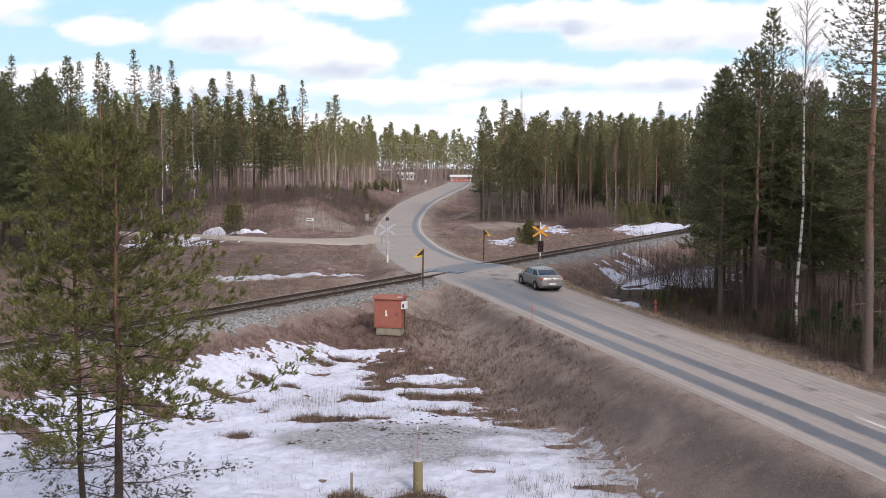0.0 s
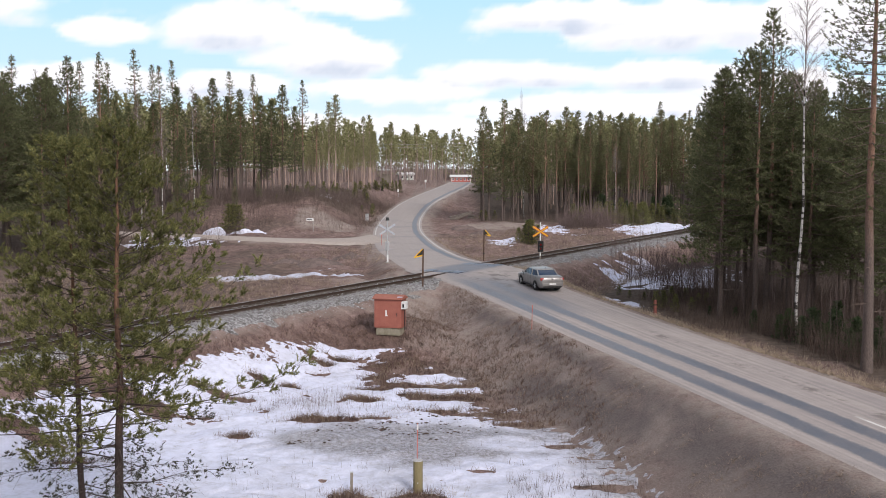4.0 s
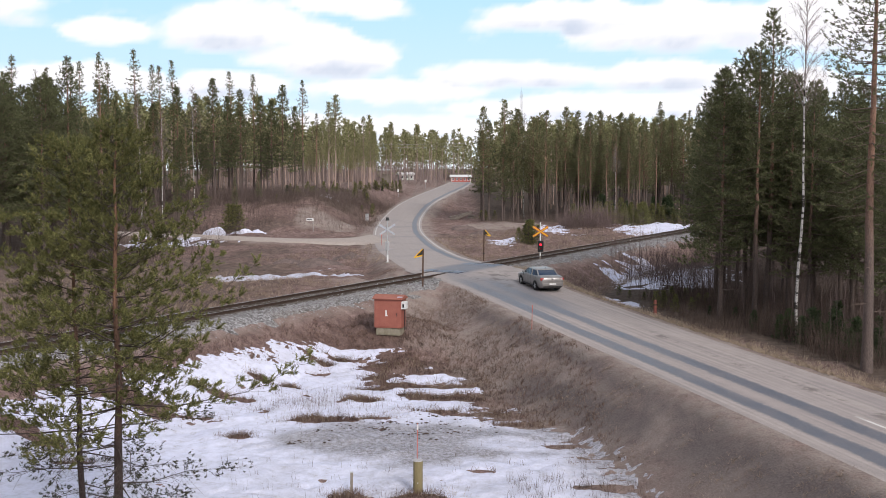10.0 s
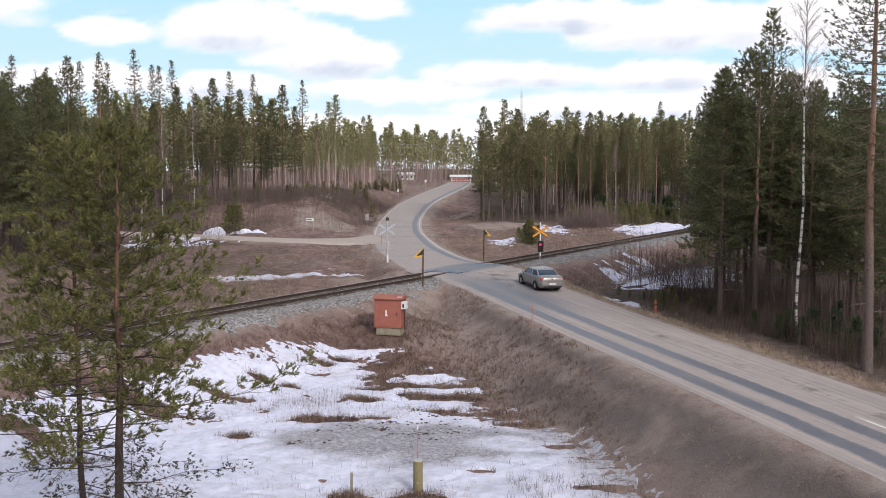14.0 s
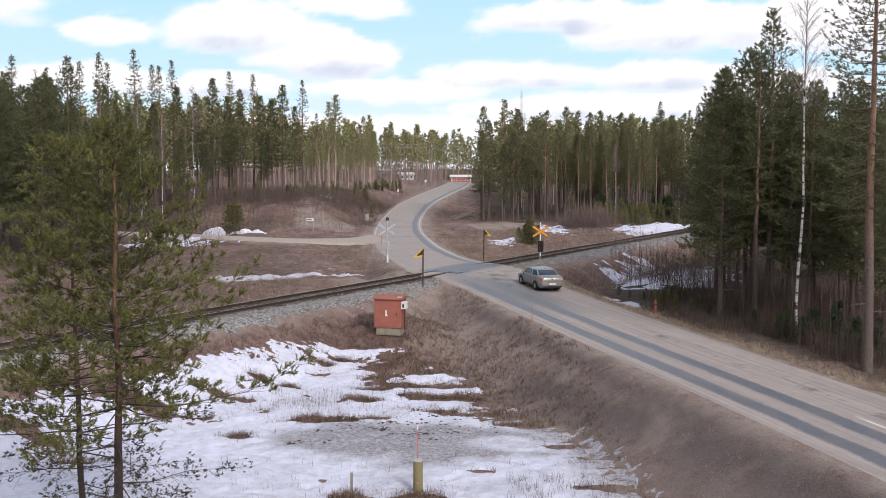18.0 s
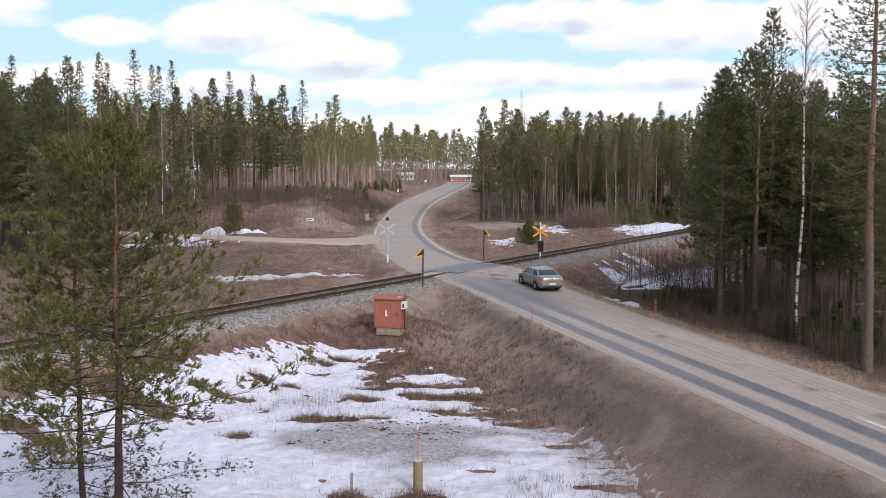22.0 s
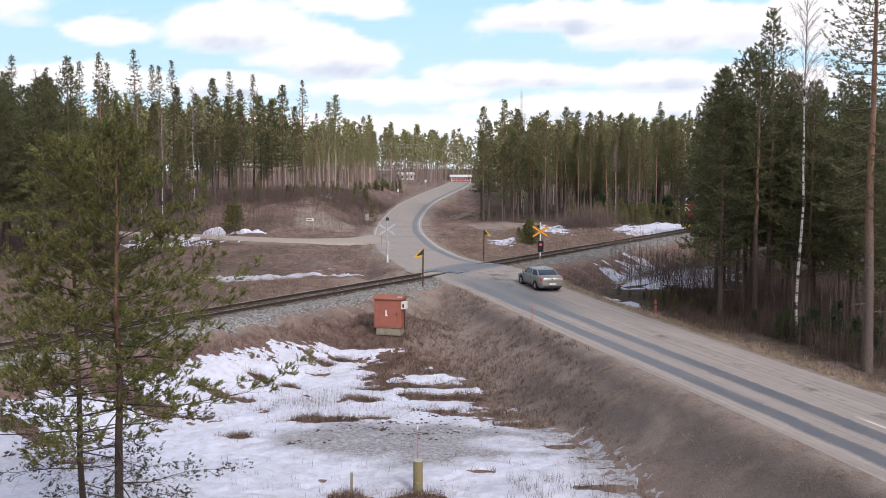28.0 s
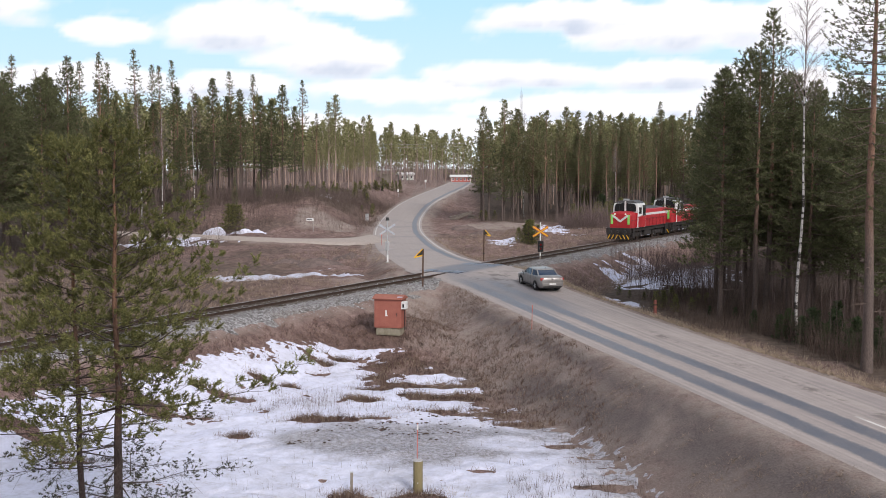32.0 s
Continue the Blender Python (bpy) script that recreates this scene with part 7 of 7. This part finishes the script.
RUSSET = leaf_material("reddish_withered_heath", (0.125, 0.078, 0.062), (0.18, 0.118, 0.092), (0.27, 0.19, 0.145))
STRAW = leaf_material("pale_straw", (0.33, 0.26, 0.19), (0.40, 0.32, 0.24), (0.50, 0.42, 0.32))
blades("dry_grass", "dry yellow-brown grass on the road bank", 80000, verge, 0.10, 0.010, GRASS, 1, lean=1.1)
blades("dry_grass", "pale dry grass strip along the wood edge", 40000, right_verge, 0.30, 0.011, STRAW, 21)
blades("dry_heath", "dark brown withered herbs on the road bank", 9000, verge, 0.11, 0.010, RUSSET, 22, 40, 1.2, spread=0.4)
blades("dry_heath", "brown withered stalks below the railway", 24000, rail_bank, 0.19, 0.011, RUSSET, 2, 12, 0.85, spread=0.22)
blades("dry_heath", "brown withered stalks at the meadow's edge", 12000, lambda g, m: (g.normal(0.2, 2.2, m), g.normal(54, 4.5, m)), 0.17, 0.010, HEATH, 3, 14, 0.9, spread=0.25)
blades("dry_grass", "dry grass between the railway and the side road", 24000, behind_left, 0.30, 0.016, GRASS, 4)
blades("dry_grass", "dry grass beyond the railway", 16000, behind_right, 0.40, 0.018, GRASS, 5)
blades("dry_grass", "dry grass on the slope below the railway", 10000, right_slope, 0.35, 0.015, GRASS, 6)
BRUSH = leaf_material("brown_brush", (0.125, 0.092, 0.080), (0.15, 0.112, 0.096), (0.20, 0.155, 0.135))
blades("brushwood", "thin leafless brown brushwood before the far wood", 4500, within(18.5, 25, 150, 166), 2.2, 0.010, BRUSH, 11, 15, 0.30, spread=0.4)
blades("brushwood", "sparse leafless brushwood under the far pines", 2600, within(6, 46, 168, 180), 1.6, 0.010, BRUSH, 17, 7, 0.25, spread=0.4)
# Pale stems stand in for the sunlit gaps between the far trunks.
blades("birch_thicket", "young birch stems, made pale for the sunlit gaps far up the road", 1300, lambda g, m: (g.uniform(-48, 0, m), g.uniform(262, 345, m)), 6.5, 0.06, BIRCH_TWIG, 18, 3, 0.03)
# Birch-twig colour in place of brown brush brightens the sunlit distance.
blades("far_thicket", "grey-brown leafless thicket closing the distance", 4200, lambda g, m: (g.uniform(-100, 45, m), g.uniform(385, 450, m)), 6.5, 0.10, BIRCH_TWIG, 20, 6, 0.08, spread=1.2)
blades("brushwood", "thin leafless brown brushwood below the railway", 8000, within(17.5, 36, 82, 112), 1.8, 0.008, BRUSH, 12, 7, 0.22, spread=0.4)
blades("brushwood", "leafless brushwood along the sandy rise", 13000, within(-44, -11, 148, 205), 1.4, 0.010, BRUSH, 13, 7, 0.25, spread=0.4)
blades("brushwood", "leafless brushwood at the roadside wood", 15000, lambda g, m: (lambda y: (26.0 - 0.115 * (y - 50) + 14 * g.random(m) ** 1.3 - 5.5, y))(g.uniform(50, 78, m)), 1.9, 0.009, HEATH, 14, 6, 0.25, spread=0.4)
blades("brushwood", "leafless brushwood under the pines", 8000, within(-48, -26, 92, 150), 1.5, 0.014, BRUSH, 15, 6, 0.25, spread=0.4)
blades("brushwood", "low leafless brushwood in the pine shade", 2600, within(10, 60, 172, 200), 1.5, 0.011, BRUSH, 16, 7, 0.2, spread=0.4)
blades("brushwood", "low brown brush along the wood edge", 5000, lambda g, m: (g.uniform(15.0, 20.0, m), g.uniform(60, 80, m)), 0.9, 0.008, HEATH, 19, 7, 0.3, spread=0.35)
blades("brushwood", "brown leafless brush along the crest of the rise", 9000, lambda g, m: (lambda x: (x, 166.0 - 0.35 * (x + 24) * (x < -24) + 2.6 * (x + 24) * (x > -24) + g.normal(0, 3.0, m)))(g.uniform(-46, -10, m)), 2.0, 0.012, BRUSH, 25, 9, 0.25, spread=0.5)
blades("dry_heath", "dark heather and twigs on the sandy rise", 12000, within(-30, -9, 157, 205), 0.6, 0.016, HEATH, 23, 28, 0.4, spread=0.55)
blades("dry_stalks", "single brown stalks standing in the snow", 900, within(-9, 6, 33, 58), 0.42, 0.007, HEATH, 7, 4, 0.15, True)
blades("dry_stalks", "brown stalks in front of the meadow", 500, within(2.0, 7.0, 33.5, 36.5), 0.40, 0.008, HEATH, 8, 5, 0.2, True)
def in_patches(g, m):
    t = np.array(THAWED)[g.integers(0, len(THAWED), m)]
    return t[:, 0] + g.normal(0, 0.55, m) * t[:, 2], t[:, 1] + g.normal(0, 0.55, m) * t[:, 3]


blades("dry_tufts", "withered brown grass tufts rising through the snow", 15000, in_patches, 0.27, 0.008, RUSSET, 27, 9, 0.35, True, 0.12)
blades("dry_tufts", "pale straw tufts rising through the snow", 5000, in_patches, 0.30, 0.007, STRAW, 28, 9, 0.4, True, 0.12)
blades("dry_stalks", "brown stalks in rows across the snow", 900, lambda g, m: (g.normal(-6.6, 1.6, m), g.normal(48.5, 1.3, m)), 0.5, 0.006, RUSSET, 29, 2, 0.12, True)
blades("dry_heath", "dark withered heath along the railway under the pines", 26000, lambda g, m: (lambda a, q: (RAIL_AT[0] + RAIL_DIR[0] * a + RAIL_NORMAL[0] * q, RAIL_AT[1] + RAIL_DIR[1] * a + RAIL_NORMAL[1] * q))(g.uniform(-60, -10, m), g.uniform(3.6, 22, m) * g.choice((-1, 1, 1), m)), 0.30, 0.013, HEATH, 30, 8, 0.5)
blades("dry_heath", "low brown heath in the thawed patches", 34000, within(-20, 7, 34, 62), 0.26, 0.011, RUSSET, 9, 8, 0.4)


def clods():
    """Dark lumps of soil and bark lying on the dirty ice."""
    g = np.random.default_rng(31)
    n = 190
    cx, cy = g.normal(-1.6, 2.4, 24), g.normal(44.0, 1.3, 24)
    k = g.integers(0, 24, n)
    x, y = cx[k] + g.normal(0, 0.5, n), cy[k] + g.normal(0, 0.16, n)
    z = ground_height(x, y) + 0.10
    base = np.array([(1, 0, 0), (0, 1, 0), (-1, 0, 0), (0, -1, 0), (0, 0, 0.8), (0, 0, -1)], float)
    tri = np.array([(0, 1, 4), (1, 2, 4), (2, 3, 4), (3, 0, 4), (1, 0, 5), (2, 1, 5), (3, 2, 5), (0, 3, 5)])
    size = g.uniform(0.012, 0.06, (n, 1, 1)) ** 1.0 * g.uniform(0.6, 1.3, (n, 6, 1))
    v = base[None] * size * np.array((1.6, 0.9, 0.7)) + np.stack([x, y, z], -1)[:, None, :]
    tagged(link("soil_clods", tri_mesh("soil_clods", v[:, tri].reshape(-1, 3, 3), HEATH)), "dark clods of soil scattered on the ice", "soil", kind="stuff")


clods()


def motions():
    """All that moves: the flashing lamps, the train, swaying pines and drifting cloud."""
    heading = math.degrees(math.atan2(-RAIL_DIR[1], -RAIL_DIR[0])) - 90
    stops = [0.0, 0.1] + [float(k) for k in range(1, 32)] + [31.9, 32.0]
    for (loco, wheels), behind in ((LOCO_1, 7.0), (LOCO_2, 21.0)):
        rows = []
        for t in stops:
            p = RAIL_AT + RAIL_DIR * (43.9 + 6.8 * (32 - t) + behind)
            rows.append((t, pose(p[0], p[1], 0.018, 0, 0, heading)))
        walk(loco, rows)
        for ws in wheels:
            home = ws.matrix_basis.copy()
            walk(ws, [(0.1 * k, home @ Matrix.Rotation(-6.8 * 0.1 * k / 0.5, 4, "X")) for k in range(321)])
    walk(SKY, [(t, pose(0, 0, 0, 0, 0, -0.16 * t / 32.0)) for t in (0.0, 8.0, 16.0, 24.0, 32.0)])
    for lamp, shift in ((SIGNAL_LAMP, 0.0), (BACK_LAMP, 0.4)):
        home = lamp.matrix_basis.copy()
        rows, turn, t = [(0.0, 180.0)], 180.0, 0.29 - 0.2 + shift
        while t < 31.9:
            for k in range(3):
                rows.append((t - 0.05 + 0.033 * k, turn + 60.0 * k))
            turn += 180.0
            rows.append((t + 0.05, turn))
            t += 0.40909
        rows.append((32.0, turn))
        rows = sorted({frame(a): (a, b) for a, b in rows}.values())
        walk(lamp, [(a, home @ Matrix.Rotation(radians(b), 4, "Z")) for a, b in rows])
    for k, tree in enumerate(NEAR_PINES):
        home = tree.matrix_basis.copy()
        walk(tree, [(t, home @ pose(0, 0, 0, 0.14 * math.sin(t * 0.9 + k), 0.22 * math.sin(t * 0.55 + 2.1 * k), 0)) for t in np.linspace(0, 32, 33).tolist()])


motions()
